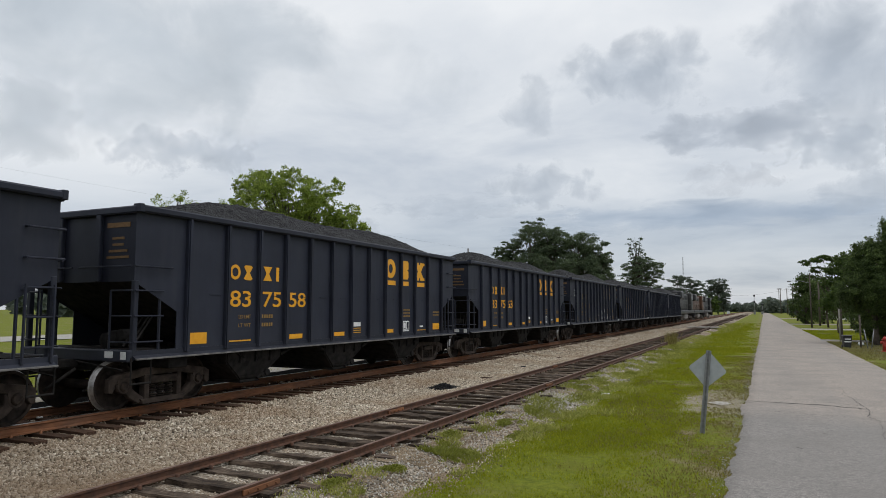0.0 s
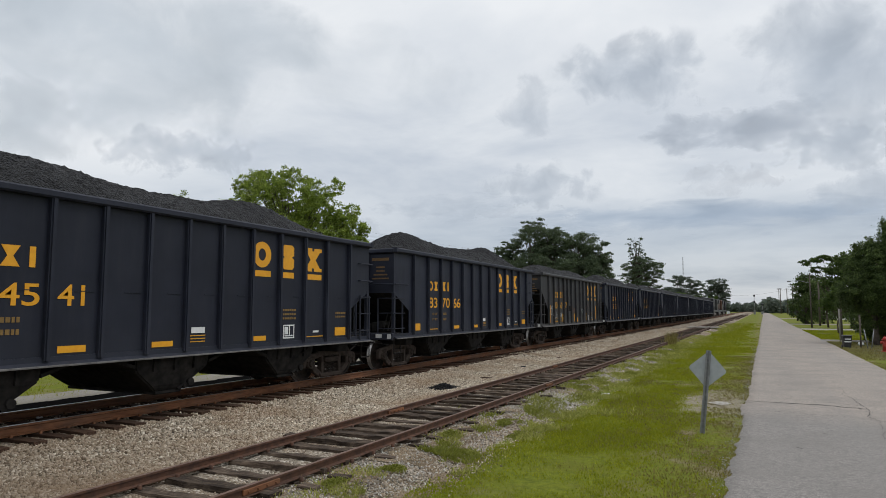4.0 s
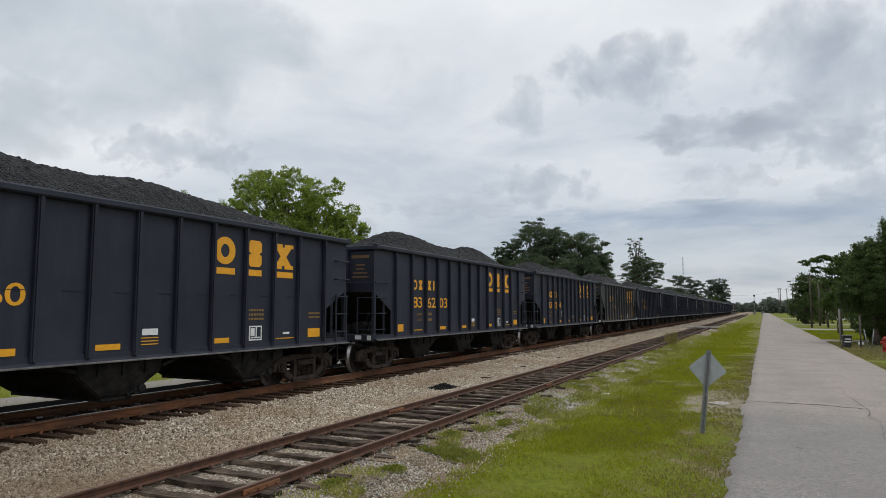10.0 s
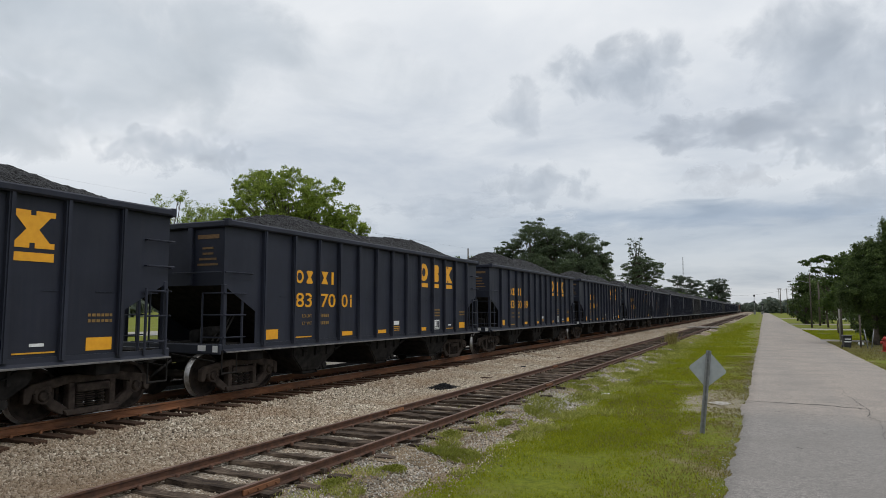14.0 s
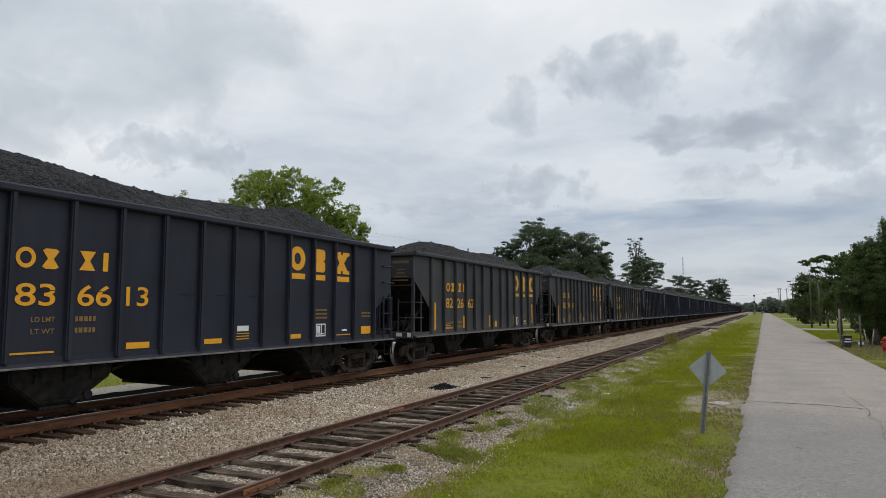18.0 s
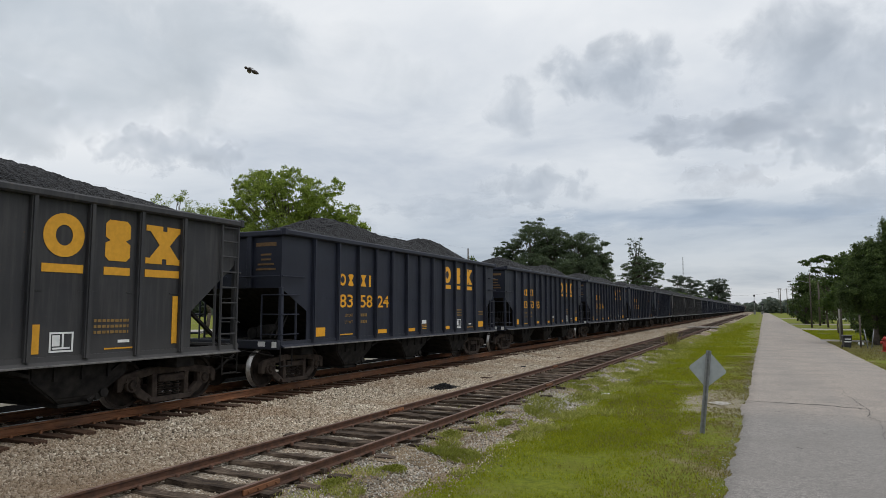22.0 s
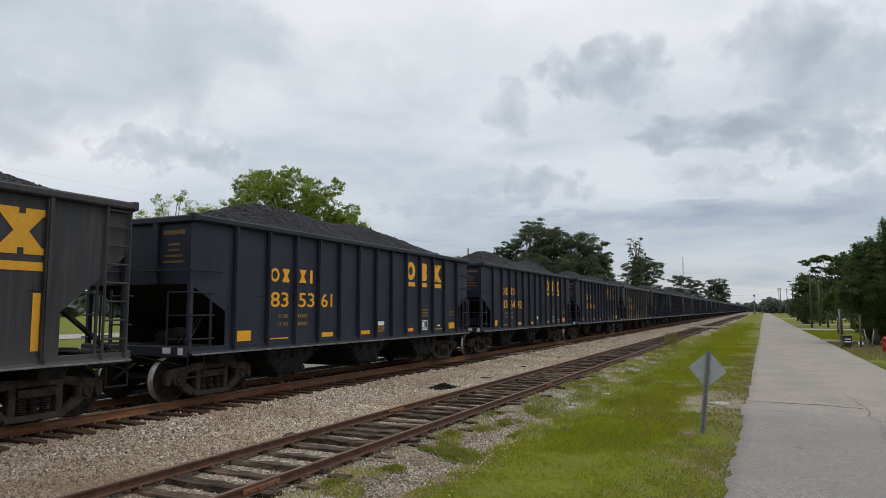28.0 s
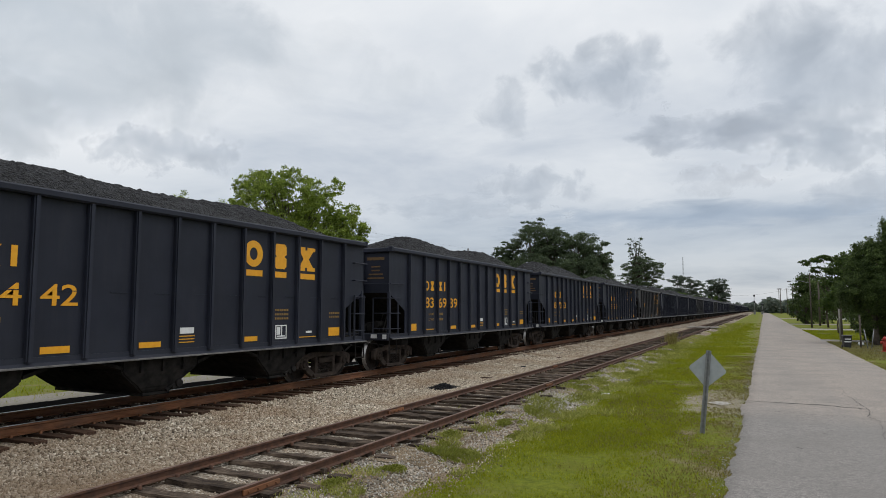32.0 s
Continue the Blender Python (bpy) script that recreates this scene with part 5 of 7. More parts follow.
s = Shade("pale_gravel_stone", 0.9, 0.0, 0.3)
s.color(s.ramp(s.island(), [(0.0, (0.10, 0.085, 0.068)), (0.3, (0.27, 0.245, 0.205)), (0.7, (0.38, 0.355, 0.31)), (1.0, (0.52, 0.50, 0.46))]))
s.bump(s.noise(60.0, 3), 0.4, 0.004)
M["pale_stone"] = s.mat
stones("ballast_stones", 17000, lambda n, y: -5.4 + 1.5 * rng.random(n) ** 0.9, 4.0, 34.0, (0.008, 0.026), OCTA, OCTA_F, "pale stones strewn along the siding", M["pale_stone"], 1.5)
for cy, ry, cx, n in ((16.2, 0.9, -4.55, 2600), (29.0, 2.2, -4.4, 1500), (22.6, 0.5, -4.6, 700)):
    stones("pale_gravel", n, lambda k, y: rng.normal(cx, 0.24, k), cy - ry * 1.4, cy + ry * 1.4, (0.016, 0.034), OCTA, OCTA_F, "pale gravel spilled beside the siding", M["pale_stone"], 1.0, lambda v: soil_z(v) + 0.012)


def blob(name, cx, cy, rx, ry, material, label, lift, seed, zf=None, category="ground"):
    """A flat patch of ground with a ragged outline."""
    bm = bmesh.new()
    zf = zf or (lambda x, y: ground_z(x))
    n = 40
    mid = bm.verts.new((cx, cy, zf(cx, cy) + lift))
    rings = []
    for k in (0.5, 1.0):
        row = []
        for i in range(n):
            a = 2 * math.pi * i / n
            r = k * (1 + 0.35 * smooth_noise((math.cos(a), math.sin(a), 0), 1.3, seed) + 0.25 * smooth_noise((math.cos(a), math.sin(a), 0), 4.0, seed + 2))
            x, y = cx + rx * r * math.cos(a), cy + ry * r * math.sin(a)
            row.append(bm.verts.new((x, y, zf(x, y) + (lift if k < 1 else lift - 0.03))))
        rings.append(row)
    for i in range(n):
        j = (i + 1) % n
        bm.faces.new((mid, rings[0][i], rings[0][j]))
        bm.faces.new((rings[0][i], rings[1][i], rings[1][j], rings[0][j]))
    ob = new(name, mesh_of(name, bm, material))
    for f in ob.data.polygons:
        f.use_smooth = True
    return tagged(ob, label, category, "", "structure")


M["sand"] = simple("sandy_soil", (0.24, 0.20, 0.145), (0.40, 0.36, 0.29), 14.0, 0.95, 0.0, 0.6, 0.02)
M["silt"] = simple("pale_dry_silt", (0.25, 0.23, 0.20), (0.42, 0.40, 0.365), 10.0, 0.9, 0.0, 0.4, 0.02)
blob("silt_patch", -1.0, 17.75, 0.24, 0.22, M["silt"], "pale dried puddle of silt", 0.042, 3)
stones("gravel_stones", 14000, lambda n, y: rng.normal(-4.6, 0.26, n) + np.array([0.35 * (1 - fade(14.0, 24.0, v)) for v in y]), 4.5, 34.0, (0.010, 0.026), OCTA, OCTA_F, "pale gravel stones", power=1.2, zf=lambda v: soil_z(v) + 0.006)


def blades(name, n, xf, y0, y1, high, material, label, power, keep, lean=0.35, zf=ground_z):
    y = y0 + (y1 - y0) * rng.random(n) ** power
    x = xf(n, y)
    ok = np.array([keep(a, b) for a, b in zip(x, y)])
    x, y = x[ok], y[ok]
    n = len(x)
    z = np.array([zf(v) for v in x])
    h = rng.uniform(high[0], high[1], n)
    w = np.minimum(h * rng.uniform(0.14, 0.26, n), 0.012) + 0.0016 * (y / 10)
    a = rng.uniform(0, 2 * math.pi, n)
    d = np.stack([np.cos(a) * w, np.sin(a) * w, np.zeros(n)], 1)
    t = np.stack([rng.normal(0, lean, n) * h, rng.normal(0, lean, n) * h, h], 1)
    p = np.stack([x, y, z], 1)
    v = np.stack([p - d, p + d, p + t], 1).reshape(-1, 3)
    f = np.arange(3 * n).reshape(-1, 3)
    return tagged(new(name, mesh_arrays(name, v, f, material)), label, "grass", "", "stuff")


def weed_z(x):
    """Weeds root in the ballast where it lies over the soil."""
    return max(ground_z(x), bed_z(x) - 0.02) if x < -4.0 else ground_z(x)


def lawn(x, y):
    k = smooth_noise((x, y, 0), 0.45, 21) + 0.6 * smooth_noise((x, y, 0), 1.5, 25)
    near_road = fade(-2.0, -0.5, x)
    k -= (0.85 + 0.9 * smooth_noise((x, y, 0), 1.1, 27)) * near_road + 0.35 * fade(-3.0, -1.2, x) * math.exp(-((y - 12.0) / 3.0) ** 2) + (1.0 + 0.8 * smooth_noise((x * 0.6, y, 0), 1.6, 29)) * math.exp(-((y - 18.3) / 3.4) ** 2) * fade(-2.9, -1.1, x)
    return k + 0.95 > rng.random() * 0.9


def lawn_edge(y):
    """Where the mown grass gives way to stones and weeds."""
    return float(np.interp(y, (7.0, 8.0, 10.3, 11.3, 12.7, 16.7, 20.0, 26.0), (-4.2, -4.15, -4.15, -3.85, -3.85, -3.72, -3.85, -4.2))) + 0.16 * smooth_noise((0, y, 0), 0.8, 31) + 0.16 * smooth_noise((0, y, 0), 2.3, 33)


def lawn_x(n, y):
    return np.array([rng.uniform(lawn_edge(v), road_left(v) + 0.05 * smooth_noise((0, v, 0), 3.5, 35)) for v in y])


blades("mown_grass", 230000, lawn_x, 4.5, 42.0, (0.016, 0.042), M["blade"], "short bright yellow-green mown grass", 1.7, lawn)
blades("mown_grass", 30000, lawn_x, 40.0, 120.0, (0.05, 0.11), M["blade"], "short bright yellow-green mown grass", 1.5, lawn)
blades("dry_grass", 46000, lambda n, y: np.array([road_left(v) for v in y]) - 2.3 * rng.random(n) ** 1.4 + 0.04, 4.5, 36.0, (0.014, 0.04), M["dry"], "dry olive and straw-coloured grass toward the lane", 1.6, lambda x, y: smooth_noise((x, y, 0), 0.8, 61) + 0.4 * smooth_noise((x, y, 0), 2.4, 63) + 0.7 * fade(-2.4, -0.9, x) > 0.2)
blades("verge_grass", 30000, lambda n, y: np.array([road_right(v) for v in y]) + 0.02 + 9.0 * rng.random(n) ** 1.5, 57.5, 90.0, (0.03, 0.08), M["blade"], "mown grass on the verge beyond the lane", 1.2, lambda x, y: smooth_noise((x, y, 0), 0.5, 91) > -0.25)
# dull olive blades carry the trees' shade in their colour
blades("verge_grass", 30000, lambda n, y: np.array([road_right(v) for v in y]) + 0.02 + 8.0 * rng.random(n) ** 1.3, 22.0, 55.5, (0.025, 0.06), M["dry"], "thin olive grass in the shade beyond the lane", 1.0, lambda x, y: smooth_noise((x, y, 0), 0.6, 93) > -0.3)
blades("edge_weeds", 70000, lambda n, y: np.array([lawn_edge(v) for v in y]) + rng.normal(-0.30, 0.34, n), 4.0, 60.0, (0.025, 0.105), M["weed"], "straggling dusty weeds along the siding", 1.4,
       lambda x, y: smooth_noise((x, y * 0.7, 0), 1.5, 41) + 0.6 * smooth_noise((x, y, 0), 3.6, 45) > 0.18, 0.9, weed_z)
blades("edge_weeds", 9000, lambda n, y: rng.normal(-5.0, 0.28, n), 4.0, 45.0, (0.02, 0.07), M["weed"], "small weeds among the stones", 1.3,
       lambda x, y: smooth_noise((x, y, 0), 1.3, 51) > 0.22, 0.5, weed_z)
blades("edge_weeds", 13000, lambda n, y: np.array([lawn_edge(v) for v in y]) + rng.normal(0.0, 0.55, n), 15.0, 62.0, (0.03, 0.12), M["weed"], "ragged dull-green weeds between the siding and the lawn", 1.3,
       lambda x, y: smooth_noise((x, y * 0.6, 0), 1.1, 55) + 0.5 * smooth_noise((x, y, 0), 3.1, 57) > 0.12, 0.7, weed_z)
blades("dry_grass", 11000, lambda n, y: np.array([lawn_edge(v) for v in y]) + 0.3 + 1.6 * rng.random(n) ** 1.3, 12.0, 34.0, (0.02, 0.055), M["dry"], "dull straw-coloured grass in the lawn", 1.5,
       lambda x, y: smooth_noise((x, y * 0.6, 0), 1.0, 65) + 0.4 * smooth_noise((x, y, 0), 2.7, 67) > 0.08)
blades("dry_weeds", 320, lambda n, y: rng.normal(-5.3, 0.16, n), 44.0, 46.6, (0.3, 0.95), M["dry"], "tall dry grass tuft by the siding", 1.0, lambda x, y: True, 0.25, weed_z)
for cx, cy in ((-3.3, 72.0), (-3.0, 78.0), (-3.4, 84.0), (-2.7, 92.0), (-2.4, 104.0), (-2.2, 112.0)):
    blades("verge_weeds", 45, lambda n, y: rng.normal(cx, 0.3, n), cy - 0.8, cy + 0.8, (0.15, 0.7), M["weed"], "tall weeds on the verge", 1.0, lambda x, y: True, 0.3)

blades("edge_weeds", 12000, lambda n, y: rng.normal(-4.2, 0.4, n), 28.0, 120.0, (0.04, 0.16), M["weed"], "long weeds between the siding and the lawn", 1.3, lambda x, y: smooth_noise((x * 0.5, y * 0.3, 0), 1.0, 71) > 0.1, 0.5, weed_z)
# low cushions of weed and bare soil along the siding
M["moss"] = leaf_shade("low_yellow_green_weeds", (0.10, 0.12, 0.014), (0.19, 0.215, 0.028), (0.33, 0.34, 0.07), 0.5)
blades("edge_weeds", 30000, lambda n, y: rng.normal(-4.65, 0.36, n), 9.5, 46.0, (0.03, 0.12), M["moss"], "clumps of yellow-green weeds among the stones", 1.4,
       lambda x, y: smooth_noise((x, y * 0.7, 0), 1.3, 73) + 0.5 * smooth_noise((x, y, 0), 3.3, 75) > 0.2, 0.8, weed_z)
M["dirt"] = simple("brown_bare_soil", (0.15, 0.108, 0.066), (0.33, 0.255, 0.17), 12.0, 0.95, 0.0, 0.7, 0.03)
M["dirt_light"] = simple("sandy_trodden_soil", (0.165, 0.132, 0.062), (0.30, 0.250, 0.14), 10.0, 0.95, 0.0, 0.6, 0.02)


def cushion(cx, cy, r, n, high=0.09):
    d = rng.normal(0, 0.42, (n, 2))
    rr = np.hypot(d[:, 0], d[:, 1])
    lump = np.array([smooth_noise((cx + a * r, cy + b * r, 0), 5.0, 3) for a, b in d])
    ok = lump > -0.12
    d, rr, lump = d[ok], rr[ok], lump[ok]
    z = soil_z(cx) + 0.012 + high * np.maximum(0, 1 - rr * rr) * (0.5 + lump) * rng.random(len(d))
    p = np.stack([cx + d[:, 0] * r, cy + d[:, 1] * r * 1.7, z], 1)
    return tagged(new("weed_patch", scatter("weed_patch", LEAF, LEAF_F, p, rng.uniform(0.018, 0.045, len(p)), M["moss"], rng)), "low yellow-green weeds in the gravel by the siding", "weeds", "", "stuff")


for cx, cy, r, n in ((-4.62, 12.6, 0.34, 2600), (-4.25, 12.0, 0.24, 1500), (-4.45, 9.8, 0.34, 2400), (-5.25, 13.1, 0.18, 500), (-5.1, 20.2, 0.34, 2200), (-4.7, 19.0, 0.30, 1800), (-5.2, 26.2, 0.36, 2000), (-4.4, 24.8, 0.34, 1800),
                     (-5.2, 14.6, 0.16, 400), (-4.75, 8.4, 0.26, 1500), (-4.2, 14.8, 0.22, 900), (-5.0, 10.8, 0.20, 700), (-4.6, 31.0, 0.4, 1500), (-5.2, 36.0, 0.4, 1400), (-4.5, 41.0, 0.4, 1200), (-4.9, 7.2, 0.22, 900), (-4.35, 17.4, 0.3, 1300)):
    cushion(cx, cy, r, n)
def crumbs(cx, cy, rx, ry, n, material, label, lift):
    """Bare soil as a strewing of crumbs, thinning out at the rim."""
    d = rng.normal(0, 0.5, (n, 2))
    ok = np.array([smooth_noise((cx + a * rx, cy + b * ry, 0), 3.0, 13) > -0.16 for a, b in d])
    d = d[ok]
    x, y = cx + d[:, 0] * rx, cy + d[:, 1] * ry
    p = np.stack([x, y, np.array([soil_z(v) for v in x]) + lift], 1)
    size = rng.uniform(0.006, 0.024, (len(p), 1)) * np.array((1.0, 1.3, 0.5)) * rng.uniform(0.6, 1.2, (len(p), 3))
    flat_turn = turns(rng, len(p)) * 0.0 + np.eye(3)
    return tagged(new("bare_soil", scatter("bare_soil", OCTA, OCTA_F, p, size, material, rng, flat_turn)), label, "soil", "", "stuff")


for cx, cy, rx, ry, n in ((-4.35, 9.2, 0.34, 1.0, 2600), (-4.15, 7.8, 0.3, 0.9, 2000), (-4.95, 10.6, 0.34, 2.2, 6500), (-5.05, 8.0, 0.38, 1.8, 6500), (-4.75, 17.9, 0.25, 1.6, 2600), (-5.05, 13.6, 0.28, 1.8, 4200), (-4.85, 23.4, 0.3, 2.0, 2200), (-5.15, 20.0, 0.2, 2.4, 2200)):
    crumbs(cx, cy, rx, ry, n, M["dirt"], "brown bare soil along the edge of the ballast", 0.004)
for cx, cy, rx, ry, n in ((-1.32, 13.3, 0.16, 0.22, 420), (-1.15, 12.6, 0.30, 0.4, 200), (-0.85, 11.3, 0.30, 1.2, 260), (-1.05, 18.3, 0.40, 1.6, 700), (-1.9, 19.3, 0.8, 1.0, 400), (-0.8, 14.6, 0.26, 1.6, 420), (-0.8, 22.5, 0.3, 2.2, 300), (-0.85, 8.6, 0.22, 1.0, 200)):
    crumbs(cx, cy, rx, ry, n, M["dirt_light"], "sandy trodden soil in the lawn beside the lane", 0.008)
blades("mown_grass", 5200, lambda n, y: rng.uniform(-2.6, -0.5, n), 8.4, 24.0, (0.014, 0.035), M["blade"], "thin grass on the trodden soil", 1.3, lambda x, y: smooth_noise((x, y, 0), 2.2, 77) > 0.0)
# rough grass and shade weeds beyond the tracks
blades("rough_grass", 16000, lambda n, y: -16.7 - 14 * rng.random(n) ** 1.6, 4.0, 60.0, (0.04, 0.12), M["blade"], "rough grass beyond the tracks", 1.2, lambda x, y: True)

# cracks in the lane
CRACKS = [((-0.35, 18.45), (0.5, 18.2), 0.035, 0.22, 1), ((0.5, 18.2), (1.35, 17.95), 0.085, 0.16, 1), ((1.35, 17.95), (2.05, 17.75), 0.04, 0.2, 1), ((-0.40, 16.75), (4.0, 15.55), 0.014, 0.16, 2),
          ((1.95, 22.5), (1.95, 20.0), 0.009, 0.25, 3), ((1.95, 20.0), (1.98, 16.2), 0.015, 0.3, 3), ((1.98, 16.2), (1.9, 13.5), 0.008, 0.3, 4), ((0.2, 19.0), (2.0, 18.3), 0.012, 0.16, 5), ((-0.4, 8.9), (0.5, 8.7), 0.02, 0.1, 7), ((0.3, 22.3), (1.1, 22.2), 0.012, 0.1, 8)]
for a, b, w, amp, seed in CRACKS:
    ribbon("crack", wander(a, b, 60, amp, seed), w, lane_z, M["crack"], lane, "dark ragged crack")
for cx, cy in ((0.42, 12.45), (0.90, 14.0)):
    ribbon("chip", wander((cx, cy), (cx + 0.08, cy - 0.10), 6, 0.05, cx), 0.022, lane_z, M["crack"], lane, "small chip in the asphalt")
# sand and pebbles along the ragged edge of the lane
n = 1300
ey = 5.0 + 40 * rng.random(n) ** 1.5
ex = np.array([road_left(v) for v in ey]) + rng.normal(-0.03, 0.07, n)
tagged(new("edge_gravel", scatter("edge_gravel", OCTA, OCTA_F, np.stack([ex, ey, np.full(n, 0.012)], 1), rng.uniform(0.004, 0.013, n), M["silt"], rng)), "loose grit along the edge of the lane", "gravel", "", "stuff")

# ground beyond the train
sheet("gravel_strip", list(np.linspace(0, 1, 12)), spread((-40, 60, 120), (60, 300, 60)), lambda u, y: 0.0, M["gravel"], "structure", "pale gravel service strip behind the tracks", "road")
for v in bpy.data.objects["gravel_strip"].data.vertices:
    u, y = v.co.x, v.co.y
    a, b = -18.0 + 0.3 * smooth_noise((0, y, 0), 0.3, 5) + 0.25 * smooth_noise((0, y, 0), 1.2, 6), -16.35
    x = a + u * (b - a)
    v.co = (x, y, ground_z(x) + 0.05 - (0.09 if u in (0.0, 1.0) else 0))
sheet("far_road", list(np.linspace(-58, -49, 5)), spread((-80, 300, 60)), lambda x, y: ground_z(x) + 0.05, M["concrete"], "structure", "pale concrete road beyond the field", "road")


def driveway(name, y, x1, w, material, label):
    sheet(name, spread((3.95, x1, 16)), [y - w, y - w / 2, y, y + w / 2, y + w], lambda x, yy: ground_z(x) + (0.055 if abs(yy - y) < w * 0.9 else -0.02), material, "structure", label, "road")


driveway("driveway_1", 56.5, 26, 1.9, M["gravel"], "grey gravel driveway leaving the lane")
driveway("driveway_2", 88.0, 30, 3.2, M["concrete"], "pale concrete driveway leaving the lane")
driveway("driveway_3", 118.0, 30, 4.0, M["gravel"], "pale gravel driveway leaving the lane")
driveway("driveway_4", 190.0, 40, 5.0, M["gravel"], "pale side road leaving the lane")

# ---- trees ----
def tree(name, x, y, top, blobs, leaf, size, count, material, label, seed, trunk=0.22, bare=0.0, category="tree", group="trees", flat=0.8, limbs=True, spray=34, droop=0.7, clump=0.19, twig=1.0):
    """Trunk and limbs, and a crown of single leaves gathered in clumps. blobs: x, y, z offsets of the foliage masses and their radius."""
    g = np.random.default_rng(seed)
    root = thing(name, label, category, group, "", pose(x, y, ground_z(x)))
    bm = bmesh.new()
    pts = [Vector((0, 0, -0.1))]
    steps = 5
    for k in range(1, steps + 1):
        pts.append(Vector((g.normal(0, 0.02 * top), g.normal(0, 0.02 * top), top * 0.86 * k / steps)))
    for k, (a, b) in enumerate(zip(pts, pts[1:])):
        rod(bm, a, b, trunk * (1 - 0.17 * k), 10, trunk * (1 - 0.17 * (k + 1)))
    if limbs:
        for bx, by, bz, r in blobs:
            c = Vector((bx, by, bz))
            h = min(max(bz * 0.62, top * 0.12), top * 0.8)
            k = min(steps - 1, int(h / (top * 0.86) * steps))
            start = pts[k].lerp(pts[k + 1], h / (top * 0.86) * steps - k)
            midp = start.lerp(c, 0.5) + Vector((g.normal(0, 0.1) * r, g.normal(0, 0.1) * r, 0.12 * r))
            rod(bm, start, midp, trunk * 0.36 * twig, 6, trunk * 0.24 * twig)
            rod(bm, midp, c, trunk * 0.24 * twig, 6, trunk * 0.09 * twig)
            for _ in range(4):
                d = Vector(g.normal(size=3)).normalized() * r * 0.8
                rod(bm, midp.lerp(c, 0.6), c + d, trunk * 0.09 * twig, 5, trunk * 0.025 * twig)
    part("trunk", bm, M["bark"], root, "grey-brown trunk with limbs")
    vol = np.array([b[3] ** 2.2 for b in blobs])
    n_each = (count * vol / vol.sum()).astype(int)
    places = []
    for (bx, by, bz, r), n in zip(blobs, n_each):
        # twigs inside the mass, each with its own small clump
        m = max(5, n // spray)
        d = g.normal(size=(m, 3))
        d /= np.linalg.norm(d, axis=1)[:, None]
        rad = r * g.uniform(0.35, 1.12, m) ** 0.6
        tips = np.array((bx, by, bz)) + d * rad[:, None] * np.array((1, 1, flat))
        tips = tips[g.random(m) > bare]
        if not len(tips):
            continue
        own = tips[g.integers(0, len(tips), n)]
        places.append(own + g.normal(0, r * clump, (n, 3)) * np.array((1, 1, droop)))
    p = np.concatenate(places)
    p[:, 2] = np.maximum(p[:, 2], 0.1)
    sz = g.uniform(leaf[0], leaf[1], len(p))
    me = scatter("crown", LEAF, LEAF_F, p, sz, material, g)
    ob = new("crown", me)
    ob.parent = root
    return root


def masses(seed, n, w, z0, z1, r, shape=1.0):
    """Foliage masses spread through an egg-shaped crown."""
    g = np.random.default_rng(seed)
    out = []
    for i in range(n):
        k = (i + 0.5) / n
        z = z0 + (z1 - z0) * k
        half = w * math.sin(math.pi * min(0.97, max(0.06, (0.18 + 0.82 * k) ** shape))) ** 0.7
        a = i * 2.399 + g.normal(0, 0.3)
        d = half * g.uniform(0.45, 1.0)
        out.append((d * math.cos(a), d * math.sin(a), z, r * g.uniform(0.75, 1.2)))
    return out


# the spring-green tree behind the train
g5 = np.random.default_rng(55)
B = []
for lx, lz, r, n in ((-3.6, 11.0, 2.5, 10), (-1.0, 11.3, 2.35, 10), (0.7, 10.8, 2.0, 7), (3.8, 9.9, 2.2, 9), (5.5, 8.0, 1.9, 8), (-5.5, 9.4, 1.9, 8), (5.7, 6.4, 1.7, 7), (4.7, 7.3, 2.3, 11), (2.2, 8.2, 2.2, 6), (-2.6, 8.2, 2.4, 7), (0.4, 7.4, 3.0, 9), (5.4, 5.2, 1.7, 5), (-4.4, 5.8, 2.2, 6), (2.6, 5.0, 2.4, 6)):
    # each bough: a rounded lobe of small masses
    for k in range(n):
        a, h = k * 2.399 + g5.normal(0, 0.3), -0.5 + 1.5 * (k + 0.5) / n
        q = math.sqrt(max(0.05, 1 - h * h * 0.9)) * g5.uniform(0.6, 1.0)
        B.append((0.97 * lx - 0.05 + r * 0.80 * q * math.cos(a), r * 1.2 * q * math.sin(a), lz - 0.08 + r * 0.86 * h, r * g5.uniform(0.32, 0.46)))
tree("broadleaf_tree", -33.2, 42.0, 12.2, B, (0.09, 0.19), 0.2, 98000, M["leaf_bright"], "round spring-green broadleaf tree behind the railway", 21, 0.26, 0.15, spray=30, clump=0.13, twig=0.45)
tree("broadleaf_tree", -49.7, 45.0, 13.2, [(1.5 * p, q, z, r) for p, q, z, r in ((-2.6, 0, 11.2, 0.9), (-0.9, 0, 12.6, 0.8), (0.6, 0, 12.9, 0.7), (1.9, 0, 11.6, 1.0), (-0.4, 0, 10.6, 1.3), (2.0, 0, 9.8, 1.4), (-3.0, 0, 9.6, 1.2), (0.2, 0, 8.4, 1.7), (2.6, 0, 11.0, 0.6), (-1.7, 0.5, 12.0, 0.6), (1.2, -0.5, 12.3, 0.6))], (0.09, 0.17), 0.2, 7600, M["leaf_bright"],
     "thin half-bare tree with sparse twigs behind the railway", 22, 0.2, 0.4)
